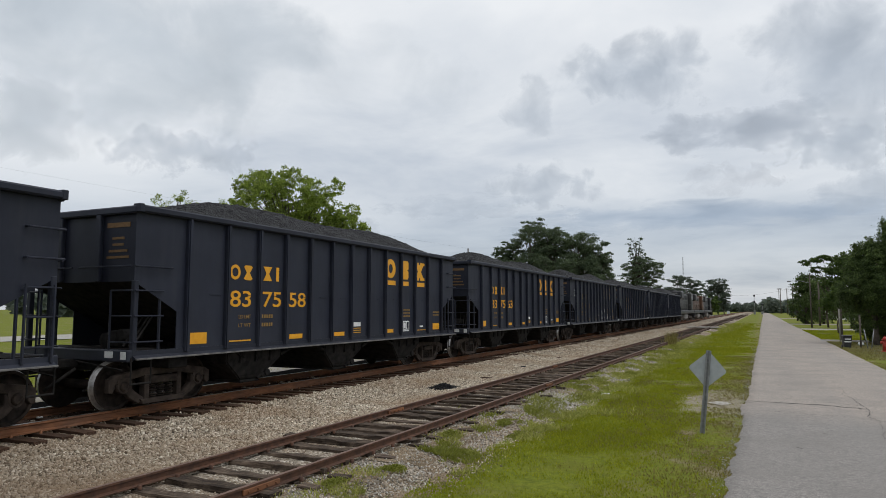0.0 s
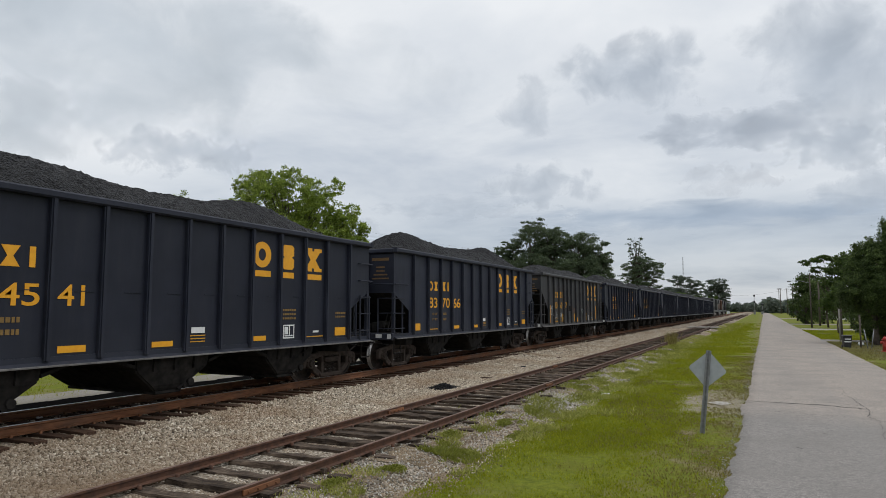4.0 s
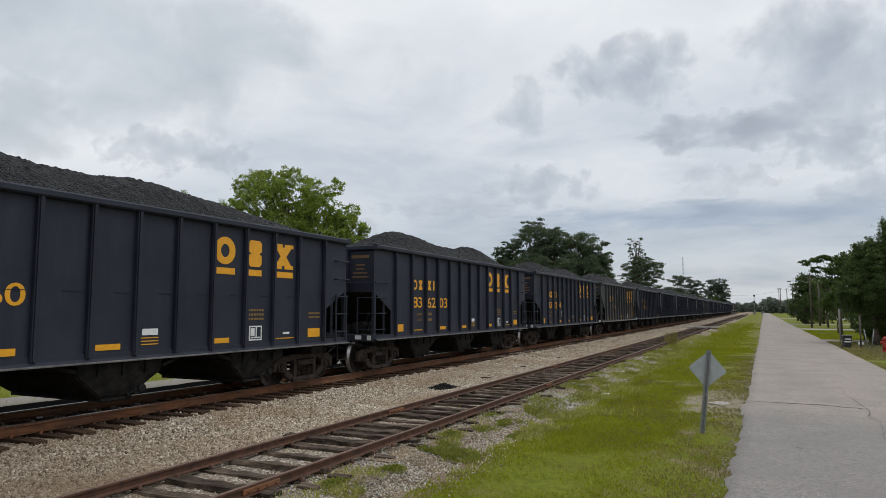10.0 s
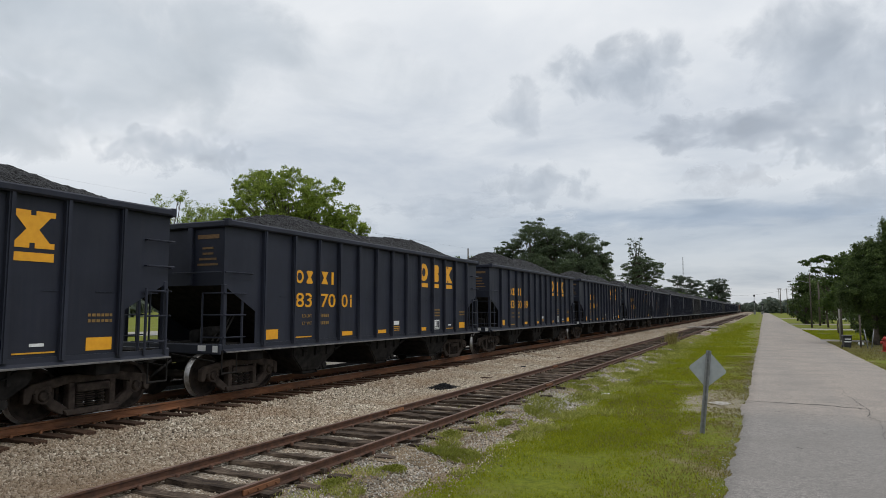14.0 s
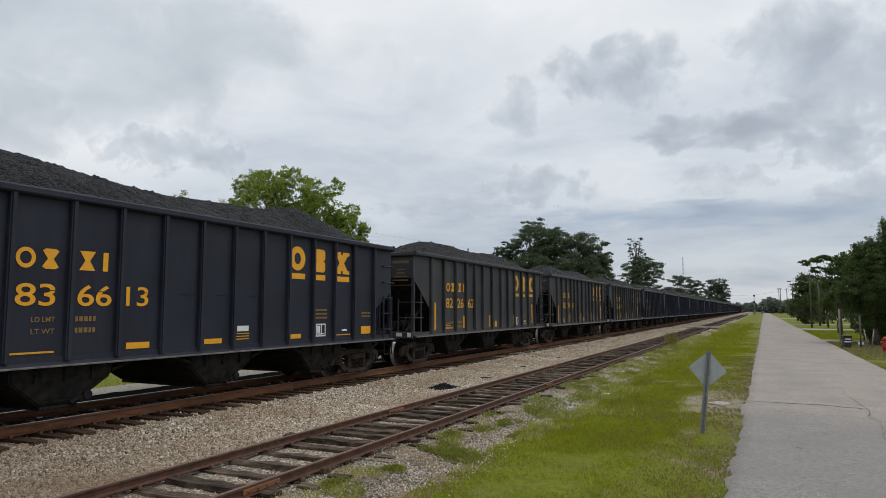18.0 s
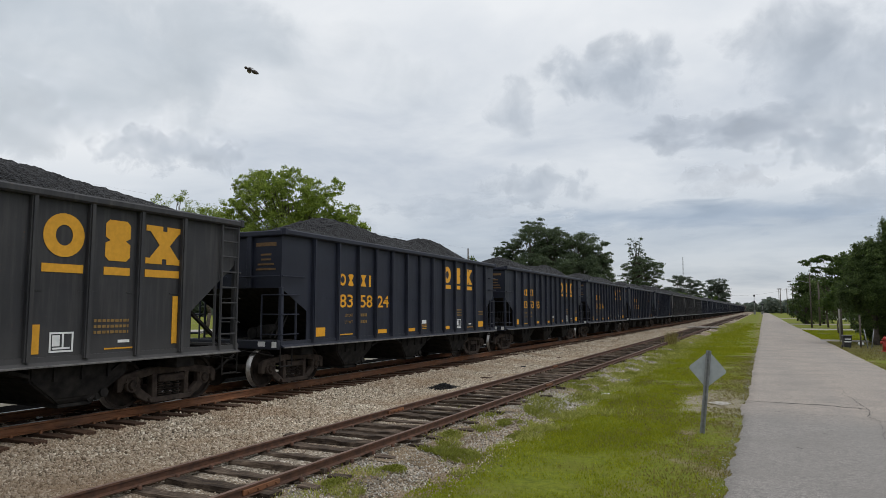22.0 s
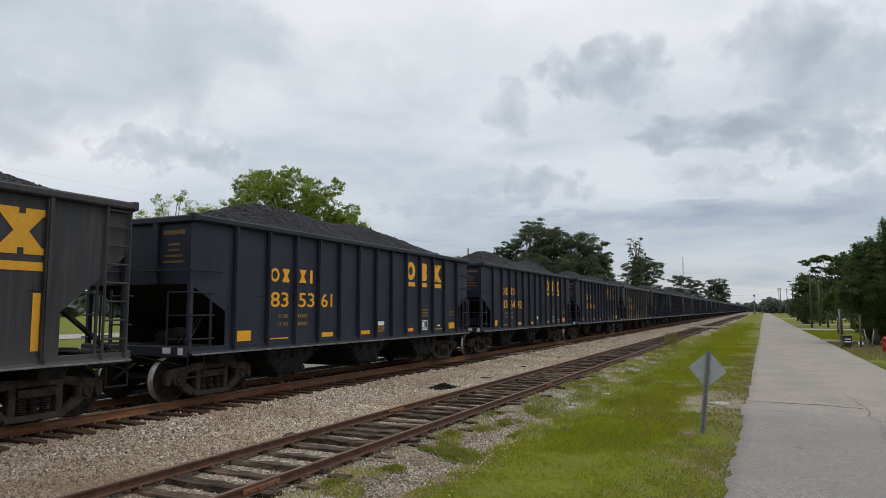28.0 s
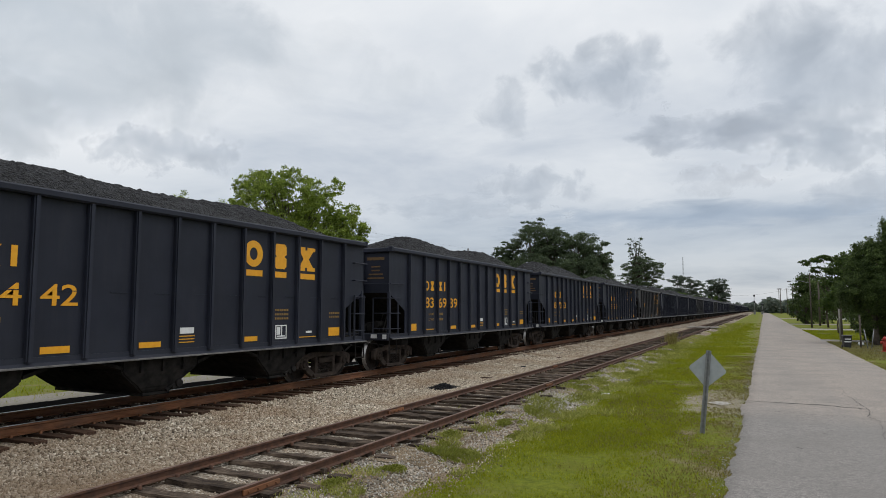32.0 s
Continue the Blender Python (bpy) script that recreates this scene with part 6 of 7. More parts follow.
tree("broadleaf_tree", -46.8, 47.0, 11.8, [(-1.8, 0, 10.6, 1.3), (0.0, 0, 10.9, 1.4), (1.8, 0, 10.4, 1.4), (-0.8, 0, 9.2, 1.8), (1.2, 0, 8.8, 1.8), (-2.4, 0, 8.8, 1.5), (2.8, 0, 9.0, 1.4), (0, 0, 7.0, 2.2)], (0.10, 0.22), 0.2, 14000, M["leaf_bright"], "green broadleaf tree standing behind its brighter neighbour", 24, 0.2, 0.15)
tree("broadleaf_tree", -60.0, 133.0, 14.0, masses(9, 10, 4.0, 5, 13, 2.2), (0.35, 0.6), 0.3, 3500, M["leaf_mid"], "mid-green tree far behind the railway", 23, 0.3, 0.1)

# the pines
def pine(x, y, top, width, low, seed, label, count=4200, material="needle", n=22, bare=0.16, leaf=(0.17, 0.40), wide=0.43):
    g = np.random.default_rng(seed)
    b = []
    for i in range(n):
        k = (i + 0.5) / n
        z = top * (low + (0.97 - low) * k)
        reach = width * (0.35 + 0.65 * math.sin(math.pi * min(0.95, 0.25 + 0.75 * (1 - k)))) * g.uniform(0.5, 1.0)
        a = i * 2.399 + g.normal(0, 0.4)
        b.append((reach * math.cos(a), reach * math.sin(a), z, width * wide * g.uniform(0.7, 1.35)))
    return tree("pine_tree", x, y, top, b, leaf, 0.4, count, M[material], label, seed, 0.012 * top + 0.06, bare, "tree", "pines behind the railway", 0.5, droop=0.45, spray=45, clump=0.19)


P = "tall dark pine with a broad flat-clumped crown"
for k, (x, y, top, w, low) in enumerate(((-56.0, 152, 16.8, 2.6, 0.45), (-53.2, 150, 19.2, 2.8, 0.45), (-48.3, 150, 23.6, 4.0, 0.42), (-45.6, 153, 22.6, 3.8, 0.35), (-43.0, 150, 20.8, 3.5, 0.3), (-40.0, 152, 19.9, 3.8, 0.25),
                                         (-37.2, 150, 19.4, 3.8, 0.22), (-34.2, 152, 18.2, 3.8, 0.22), (-32.2, 149, 15.2, 3.2, 0.2), (-47.0, 147, 15.5, 4.0, 0.2), (-41.0, 146, 14.5, 4.2, 0.2), (-36.0, 147, 13.8, 4.2, 0.2), (-33.4, 147, 10.0, 2.6, 0.2))):
    pine(x, y, top, w, low, 100 + k, P, 17000)
pine(-27.8, 170, 20.6, 2.2, 0.66, 131, "thin half-dead pine with a sparse top", 1300, bare=0.4)
pine(-27.2, 170, 15.6, 3.4, 0.3, 132, P, 13000)
pine(-25.2, 171, 14.0, 3.5, 0.3, 133, P, 13000)
pine(-28.6, 169, 13.0, 3.0, 0.3, 134, P, 3200)
# needle colour tinted toward haze for the distance
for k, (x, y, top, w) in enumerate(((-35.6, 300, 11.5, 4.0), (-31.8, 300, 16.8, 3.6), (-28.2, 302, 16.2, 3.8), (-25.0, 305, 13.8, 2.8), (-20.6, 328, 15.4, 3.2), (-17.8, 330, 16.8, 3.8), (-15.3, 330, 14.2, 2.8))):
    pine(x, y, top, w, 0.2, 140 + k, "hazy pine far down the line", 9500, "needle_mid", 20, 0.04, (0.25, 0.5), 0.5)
for k, (x, y, top, w) in enumerate(((-33.0, 250, 9.0, 4.0), (-27.5, 255, 8.6, 4.0), (-22.0, 262, 8.4, 4.0), (-24.8, 240, 9.2, 4.0), (-18.0, 290, 8.0, 4.2))):
    tree("broadleaf_tree", x, y, top, masses(60 + k, 9, w * 0.8, 1.6, top * 0.85, w * 0.42), (0.5, 0.9), 0.4, 1500, M["leaf_mid"], "low mid-green tree behind the railway", 160 + k, 0.2, 0.05)

# trees along the lane
dark = "dense dark-green broadleaf tree beside the lane"
tree("broadleaf_tree", 6.75, 52.0, 6.8, masses(71, 30, 1.55, 2.3, 6.1, 0.80, 0.9) + [(-1.3, 0, 3.2, 0.8), (-1.2, 0, 5.0, 0.7), (-0.5, 0, 6.3, 0.6), (0.3, 0, 6.2, 0.7)], (0.06, 0.14), 0.2, 76000, M["leaf_dark"], dark, 71, 0.2, 0.14, spray=90, droop=0.6, clump=0.21)
tree("broadleaf_tree", 8.5, 52.5, 8.3, masses(72, 34, 2.1, 0.9, 7.5, 1.05, 0.9) + [(-1.7, 0, 5.0, 0.9), (-1.3, 0, 6.9, 0.7), (-0.6, 0, 7.7, 0.7), (0.4, 0, 7.9, 0.7), (-1.8, 0, 3.2, 0.9)], (0.06, 0.14), 0.2, 110000, M["leaf_dark"], dark, 72, 0.24, 0.04, spray=90, droop=0.6, clump=0.21)
tree("broadleaf_tree", 12.2, 55.0, 8.6, masses(73, 26, 3.0, 0.8, 8.0, 1.3, 0.9), (0.08, 0.17), 0.2, 40000, M["leaf_dark"], dark, 73, 0.24, 0.05, spray=150, droop=0.45)
tree("broadleaf_tree", 16.0, 68.0, 9.0, masses(74, 24, 3.6, 0.8, 8.2, 1.5, 0.9), (0.2, 0.4), 0.2, 9000, M["leaf_dark"], dark, 74, 0.24, 0.05)
tree("broadleaf_tree", 6.6, 74.0, 4.4, [(-1.0, 0, 2.9, 0.6), (-0.4, 0, 3.2, 0.7), (0.4, 0, 3.0, 0.7), (1.0, 0, 3.4, 0.8), (0.2, 0, 3.9, 0.7), (1.3, 0, 2.6, 0.6), (-0.8, 0.3, 2.5, 0.5)], (0.14, 0.28), 0.2, 4200, M["leaf_mid"], "small lighter green tree with low drooping boughs beside the lane", 75, 0.09, 0.1)
tree("broadleaf_tree", 8.0, 55.5, 3.4, masses(76, 26, 1.9, 0.3, 3.1, 0.8, 0.9), (0.10, 0.22), 0.2, 14000, M["leaf_dark"], "low dark shrubby tree beside the driveway", 76, 0.08, 0.03)
tree("broadleaf_tree", 10.2, 60.0, 5.2, masses(84, 22, 2.2, 0.5, 4.6, 1.0, 0.9), (0.15, 0.3), 0.2, 9000, M["leaf_dark"], dark, 84, 0.14, 0.04)
tree("broadleaf_tree", 10.0, 96.0, 9.6, masses(77, 26, 2.6, 1.6, 8.8, 1.2, 0.9), (0.2, 0.4), 0.2, 11000, M["leaf_mid"], "tall airy tree with gaps in its crown beside the lane", 77, 0.2, 0.3)
tree("broadleaf_tree", 7.7, 99.0, 9.4, [(-2.0, 0, 8.4, 0.8), (-1.2, 0, 8.7, 0.8), (-0.2, 0, 8.9, 0.9), (0.9, 0, 8.8, 0.8), (1.8, 0, 8.5, 0.8), (-0.9, 0, 7.5, 0.8), (0.4, 0, 7.2, 0.8), (1.7, 0, 7.2, 0.9), (-1.4, 0, 6.4, 0.6), (1.2, 0, 5.8, 0.7)], (0.12, 0.26), 0.2, 9000, M["leaf_mid"], "leggy tree with a flat-topped crown beside the lane", 78, 0.12, 0.2, flat=0.5, droop=0.4, spray=90)
tree("broadleaf_tree", 6.2, 118.0, 7.9, masses(79, 22, 1.7, 0.6, 7.2, 1.1, 0.9), (0.16, 0.32), 0.2, 13000, M["leaf_dark"], dark, 79, 0.22, 0.05)
tree("broadleaf_tree", 9.0, 124.0, 7.8, masses(80, 18, 2.6, 0.6, 7.0, 1.3, 0.9), (0.16, 0.32), 0.2, 9000, M["leaf_dark"], dark, 80, 0.22, 0.05)
tree("broadleaf_tree", 10.5, 165.0, 4.6, masses(81, 14, 2.2, 0.5, 4.2, 1.0, 0.9), (0.3, 0.5), 0.2, 3200, M["leaf_dark"], dark, 81, 0.2, 0.05)
tree("broadleaf_tree", 13.5, 82.0, 9.0, masses(82, 22, 3.2, 0.8, 8.2, 1.5, 0.9), (0.22, 0.42), 0.2, 8600, M["leaf_dark"], dark, 82, 0.24, 0.05)
tree("broadleaf_tree", 20.0, 78.0, 10.0, masses(83, 20, 4.0, 1.0, 9.2, 1.7, 0.9), (0.25, 0.45), 0.2, 7000, M["leaf_dark"], dark, 83, 0.24, 0.06)


def wood(name, x0, x1, y0, y1, high, n, size, material, label, seed):
    """A far belt of trees, too far to count."""
    g = np.random.default_rng(seed)
    xs = np.linspace(x0, x1, max(3, int(n / 120)))
    places, sizes = [], []
    for cx in xs:
        cx += g.normal(0, (x1 - x0) / len(xs) * 0.4)
        cy, h = g.uniform(y0, y1), high * g.uniform(0.6, 1.1)
        m = 120
        d = g.normal(size=(m, 3))
        d /= np.linalg.norm(d, axis=1)[:, None]
        places.append(np.array((cx, cy, h * 0.5)) + d * np.array((h * 0.5, h * 0.35, h * 0.5)) * g.uniform(0.6, 1.08, (m, 1)))
        sizes.append(np.full(m, size) * g.uniform(0.6, 1.3, m))
    return tagged(new(name, scatter(name, LEAF, LEAF_F, np.concatenate(places), np.concatenate(sizes), material, g)), label, "trees", "", "stuff")


# far belts wear the needle colour with haze painted in
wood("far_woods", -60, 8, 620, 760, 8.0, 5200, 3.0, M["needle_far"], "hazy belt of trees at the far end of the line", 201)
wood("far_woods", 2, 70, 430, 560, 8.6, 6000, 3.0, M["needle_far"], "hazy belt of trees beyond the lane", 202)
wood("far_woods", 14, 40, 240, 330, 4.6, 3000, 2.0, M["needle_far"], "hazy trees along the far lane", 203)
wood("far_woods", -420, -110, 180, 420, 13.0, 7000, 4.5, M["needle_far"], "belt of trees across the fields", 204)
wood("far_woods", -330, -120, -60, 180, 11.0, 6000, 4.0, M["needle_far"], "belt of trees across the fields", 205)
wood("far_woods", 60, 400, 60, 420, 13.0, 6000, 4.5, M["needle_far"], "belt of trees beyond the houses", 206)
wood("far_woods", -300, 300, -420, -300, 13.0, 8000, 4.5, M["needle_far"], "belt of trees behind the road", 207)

# ---- roadside things ----
def sign():
    root = thing("road_sign", "back of a bare metal diamond sign on a leaning steel post", "sign", "", "", pose(-1.07, 13.37, ground_z(-1.07) + 0.01, 0, 6.2, 0))
    bm = bmesh.new()
    # U-channel post with punched holes suggested by studs
    prism_pts = [(-0.035, -0.02), (-0.012, -0.02), (-0.012, 0.012), (0.012, 0.012), (0.012, -0.02), (0.035, -0.02), (0.035, -0.014), (0.018, -0.014), (0.018, 0.018), (-0.018, 0.018), (-0.018, -0.014), (-0.035, -0.014)]
    prism_pts = [(1.3 * x, y) for x, y in prism_pts]
    a = [bm.verts.new((x, y, -0.25)) for x, y in prism_pts]
    b = [bm.verts.new((x, y, 1.52)) for x, y in prism_pts]
    for i in range(len(a)):
        bm.faces.new((a[i], a[(i + 1) % len(a)], b[(i + 1) % len(b)], b[i]))
    bm.faces.new(b), bm.faces.new(a[::-1])
    bmesh.ops.recalc_face_normals(bm, faces=bm.faces[:])
    part("post", bm, M["galv"], root, "galvanised channel post")
    bm = bmesh.new()
    r = 0.325
    pts = []
    for k in range(4):
        for o in (-0.09, 0.0, 0.09):
            ang = math.pi / 2 * k + o
            pts.append((r * (0.965 if o else 0.975) * math.cos(ang), r * (0.965 if o else 0.975) * math.sin(ang)))
    f0 = [bm.verts.new((x, 0.024, 1.17 + z)) for x, z in pts]
    f1 = [bm.verts.new((x, 0.027, 1.17 + z)) for x, z in pts]
    bm.faces.new(f0), bm.faces.new(f1[::-1])
    for i in range(len(pts)):
        bm.faces.new((f0[i], f1[i], f1[(i + 1) % len(pts)], f0[(i + 1) % len(pts)]))
    bmesh.ops.recalc_face_normals(bm, faces=bm.faces[:])
    plate = part("plate", bm, M["sign_back"], root, "unpainted aluminium back")
    for z in (1.04, 1.30):
        bm = bmesh.new()
        rod(bm, (0, -0.03, z), (0, 0.03, z), 0.011, 8)
        part("bolt", bm, M["galv"], plate)


sign()


def utility_pole(x, y, high, r, arms, label, lamp=0.0, can=False):
    root = thing("utility_pole", label, "pole", "utility poles", "", pose(x, y, ground_z(x)))
    bm = bmesh.new()
    rod(bm, (0, 0, -0.3), (0, 0, high), r, 12, r * 0.7)
    part("shaft", bm, M["pole"], root)
    for k in range(arms):
        bm = bmesh.new()
        box(bm, -1.1, 1.1, -0.06, 0.06, high - 0.35 - 0.6 * k, high - 0.22 - 0.6 * k, 0.01)
        for s in (-1.0, -0.5, 0.5, 1.0):
            rod(bm, (s, 0, high - 0.22 - 0.6 * k), (s, 0, high - 0.08 - 0.6 * k), 0.05, 8)
        part("crossarm", bm, M["pole"], root)
    if lamp:
        bm = bmesh.new()
        rod(bm, (0, 0, high - 1.3), (-lamp * 0.5, 0, high - 1.0), 0.035, 8)
        rod(bm, (-lamp * 0.5, 0, high - 1.0), (-lamp, 0, high - 1.0), 0.03, 8)
        part("lamp_arm", bm, M["galv"], root)
        bm = bmesh.new()
        box(bm, -lamp - 0.35, -lamp + 0.1, -0.12, 0.12, high - 1.12, high - 0.96, 0.05)
        part("lamp_head", bm, M["galv"], root)
    if can:
        bm = bmesh.new()
        rod(bm, (-0.35, 0, high - 1.7), (-0.35, 0, high - 0.8), 0.26, 14)
        rod(bm, (-0.35, 0, high - 0.8), (-0.35, 0, high - 0.72), 0.27, 14, 0.2)
        part("transformer", bm, M["concrete"], root, "pale grey transformer can")
    return root


POLE = "weathered wooden utility pole beside the lane"
utility_pole(5.65, 95.9, 6.9, 0.10, 0, "weathered wooden pole with a street lamp arm", 2.2)
utility_pole(6.5, 152.0, 7.6, 0.17, 1, "weathered wooden pole with a transformer can", 0, True)
utility_pole(8.2, 215.0, 9.0, 0.17, 1, POLE)
utility_pole(10.4, 330.0, 11.5, 0.18, 1, POLE)
utility_pole(9.5, 400.0, 13.5, 0.22, 1, POLE)
utility_pole(9.9, 450.0, 15.0, 0.22, 2, POLE)
utility_pole(5.35, 57.9, 3.3, 0.085, 0, "short thick wooden post under the trees")
utility_pole(-34.4, 80.0, 10.3, 0.12, 0, "thin wooden pole behind the railway")
utility_pole(7.4, 108.0, 6.2, 0.14, 0, POLE)


def wire(a, b, sag, r=0.012):
    bm = bmesh.new()
    a, b = Vector(a), Vector(b)
    prev = a
    for k in range(1, 13):
        u = k / 12
        p = a.lerp(b, u) - Vector((0, 0, sag * 4 * u * (1 - u)))
        rod(bm, prev, p, r, 5)
        prev = p
    return tagged(new("wire", mesh_of("wire", bm, M["black_plastic"])), "thin dark overhead wire between poles", "wire", "overhead wires")


wire((5.65, 95.9, 7.2), (6.5, 152, 7.3), 0.7, 0.02)
wire((6.5, 152, 7.3), (8.2, 215, 8.6), 0.8, 0.025)
wire((8.2, 215, 8.6), (10.4, 330, 11.0), 1.0, 0.03)
wire((5.65, 95.9, 6.6), (20, 92, 5.0), 0.5, 0.02)
wire((-84.5, 20.0, 19.8), (-34.4, 80.0, 10.2), 0.3, 0.004)
wire((10.4, 330, 11.0), (-22, 342, 9.6), 1.6, 0.025)
utility_pole(-84.5, 20.0, 20.0, 0.16, 1, "tall wooden pole across the field")


def bin_():
    root = thing("rubbish_bin", "black wheeled rubbish bin standing on the verge", "bin", "", "", pose(4.52, 46.5, ground_z(4.5), 0, 0, 8))
    k = 0.76
    bm = bmesh.new()
    rings = [[bm.verts.new((sx * a * k, sy * b * k, z * k)) for sx, sy in ((-1, -1), (1, -1), (1, 1), (-1, 1))] for a, b, z in ((0.23, 0.26, 0.06), (0.31, 0.34, 0.92))]
    for i in range(4):
        bm.faces.new((rings[0][i], rings[0][(i + 1) % 4], rings[1][(i + 1) % 4], rings[1][i]))
    bm.faces.new(rings[0][::-1]), bm.faces.new(rings[1])
    bmesh.ops.bevel(bm, geom=bm.edges[:], offset=0.025, segments=2, affect="EDGES")
    part("body", bm, M["black_plastic"], root)
    bm = bmesh.new()
    box(bm, -0.34 * k, 0.34 * k, -0.38 * k, 0.36 * k, 0.92 * k, 0.99 * k, 0.025)
    part("lid", bm, M["black_plastic"], root)
    bm = bmesh.new()
    for z, w in ((0.66, 0.20), (0.45, 0.24)):
        box(bm, -w * k, w * k, (-0.345 + (0.66 - z) * 0.08) * k, (-0.335 + (0.66 - z) * 0.08) * k, z * k, (z + 0.08) * k)
    part("stencil", bm, M["white"], root, "white lettering on the bin")
    for s in (-1, 1):
        bm = bmesh.new()
        rod(bm, (s * 0.18, 0.21, 0.09), (s * 0.23, 0.21, 0.09), 0.09, 14)
        part("wheel", bm, M["black_plastic"], root)


bin_()


def hydrant():
    root = thing("fire_hydrant", "red fire hydrant in the grass beside the lane", "hydrant", "", "", pose(6.0, 43.3, ground_z(6.0)))
    bm = bmesh.new()
    rod(bm, (0, 0, -0.05), (0, 0, 0.06), 0.19, 16)
    rod(bm, (0, 0, 0.06), (0, 0, 0.62), 0.125, 16, 0.12)
    rod(bm, (0, 0, 0.62), (0, 0, 0.66), 0.17, 16)
    part("barrel", bm, M["red"], root)
    bm = bmesh.new()
    rod(bm, (0, 0, 0.66), (0, 0, 0.80), 0.14, 16, 0.06)
    rod(bm, (0, 0, 0.80), (0, 0, 0.87), 0.03, 6)
    part("bonnet", bm, M["red"], root)
    for d in ((1, 0), (-1, 0), (0, -1)):
        bm = bmesh.new()
        rod(bm, (0, 0, 0.5), (d[0] * 0.22, d[1] * 0.22, 0.5), 0.07, 12)
        part("nozzle", bm, M["red"], root)


hydrant()


def post(x, y, high, r, material, label, tilt=0.0):
    root = thing("post", label, "post", "", "", pose(x, y, ground_z(x), 0, tilt, 0))
    bm = bmesh.new()
    rod(bm, (0, 0, -0.2), (0, 0, high), r, 10)
    part("shaft", bm, material, root)
    bm = bmesh.new()
    rod(bm, (0, 0, high), (0, 0, high + 0.04), r * 1.15, 10, r * 0.6)
    part("cap", bm, material, root)


post(5.35, 47.5, 1.9, 0.05, M["pole"], "grey weathered timber post beside the bin")
post(4.95, 54.8, 2.3, 0.045, M["concrete"], "pale marker post by the driveway")
post(5.55, 46.2, 1.1, 0.03, M["galv"], "thin leaning metal post", -8)
post(5.75, 46.4, 1.1, 0.03, M["galv"], "thin leaning metal post", 8)
stone = tagged(new("white_rock", scatter("white_rock", STONE, STONE_F, np.array([(5.75, 51.0, 0.03)]), np.array([(0.2, 0.17, 0.14)]), M["white"], np.random.default_rng(2), np.eye(3)[None])), "pale painted rock at the edge of the driveway", "rock")

# scraps on the ballast
def scrap(x, y, sx, sy, sz, material, label, seed, z=None, name="scrap_timber", swing=40):
    g = np.random.default_rng(seed)
    bm = bmesh.new()
    box(bm, -sx, sx, -sy, sy, 0, sz, min(sx, sy, sz) * 0.25)
    for v in bm.verts:
        v.co += Vector(g.normal(0, 0.12, 3)) * min(sx, sy, sz)
    ob = new(name, mesh_of(name, bm, material))
    ob.matrix_basis = pose(x, y, (bed_z(x) if z is None else z) - 0.01, 0, 0, g.uniform(-swing, swing))
    return tagged(ob, label, "debris", "scraps beside the tracks")


def heap(x, y, r, material, label):
    g = np.random.default_rng(4)
    n = 900
    d = g.normal(0, 0.42, (n, 2))
    h = 0.14 * np.maximum(0, 1 - np.hypot(d[:, 0], d[:, 1])) * g.random(n)
    p = np.stack([x + d[:, 0] * r, y + d[:, 1] * r * 1.3, bed_z(x) + 0.01 + h], 1)
    return tagged(new("coal_spill", scatter("coal_spill", STONE, STONE_F, p, g.uniform(0.012, 0.034, n), material, g)), label, "coal", "", "stuff")


heap(-8.44, 17.8, 0.36, M["coal"], "small heap of spilled black coal on the ballast")
scrap(-8.34, 20.9, 0.20, 0.06, 0.05, M["sleeper"], "dark timber scrap on the ballast", 1)
scrap(-8.6, 25.5, 0.10, 0.07, 0.06, M["coal"], "black lump on the ballast", 2, name="coal_lump")
scrap(-8.7, 31.0, 0.16, 0.05, 0.05, M["sleeper"], "dark timber scrap on the ballast", 3)
scrap(-3.93, 18.6, 0.02, 0.14, 0.03, M["white"], "white stick lying in the grass", 4, ground_z(-3.9) + 0.03, "stick")
scrap(-2.3, 34.0, 0.06, 0.06, 0.08, M["white"], "white litter in the grass", 5, ground_z(-2.3) + 0.03, "litter")
scrap(-12.6, 8.45, 0.05, 0.05, 0.03, M["white"], "white chip on the sleeper end", 6, RAIL - 0.17, "chip")
for k, (x, y) in enumerate(((-5.18, 8.78), (-5.12, 9.70), (-5.0, 11.35), (-5.16, 6.9), (-5.2, 13.5), (-5.05, 16.55), (-5.22, 12.1), (-5.12, 7.5), (-5.15, 10.4), (-5.2, 18.4), (-5.15, 22.0), (-5.3, 14.9))):
    scrap(x + 0.06, y, 0.15, 0.075, 0.05, M["sleeper_grey"], "rotten sleeper end sticking out of the dirt", 10 + k, soil_z(x) + 0.004, "sleeper_stub", 12)

def panel(x, y):
    root = thing("crossing_panel", "pale plank panel laid across the siding rails", "crossing", "", "", pose(x, y, SRAIL - 0.10))
    for k in range(5):
        bm = bmesh.new()
        box(bm, -0.62, 0.62, k * 0.9 - 2.2, k * 0.9 - 1.34, 0.0, 0.10, 0.01)
        part("plank", bm, M["gravel"], root)
    for s in (-1, 1):
        bm = bmesh.new()
        box(bm, s * 1.25 - 0.38, s * 1.25 + 0.38, -2.2, 2.2, 0, 0.10, 0.01)
        part("plank", bm, M["gravel"], root)


panel(SX, 84.0)


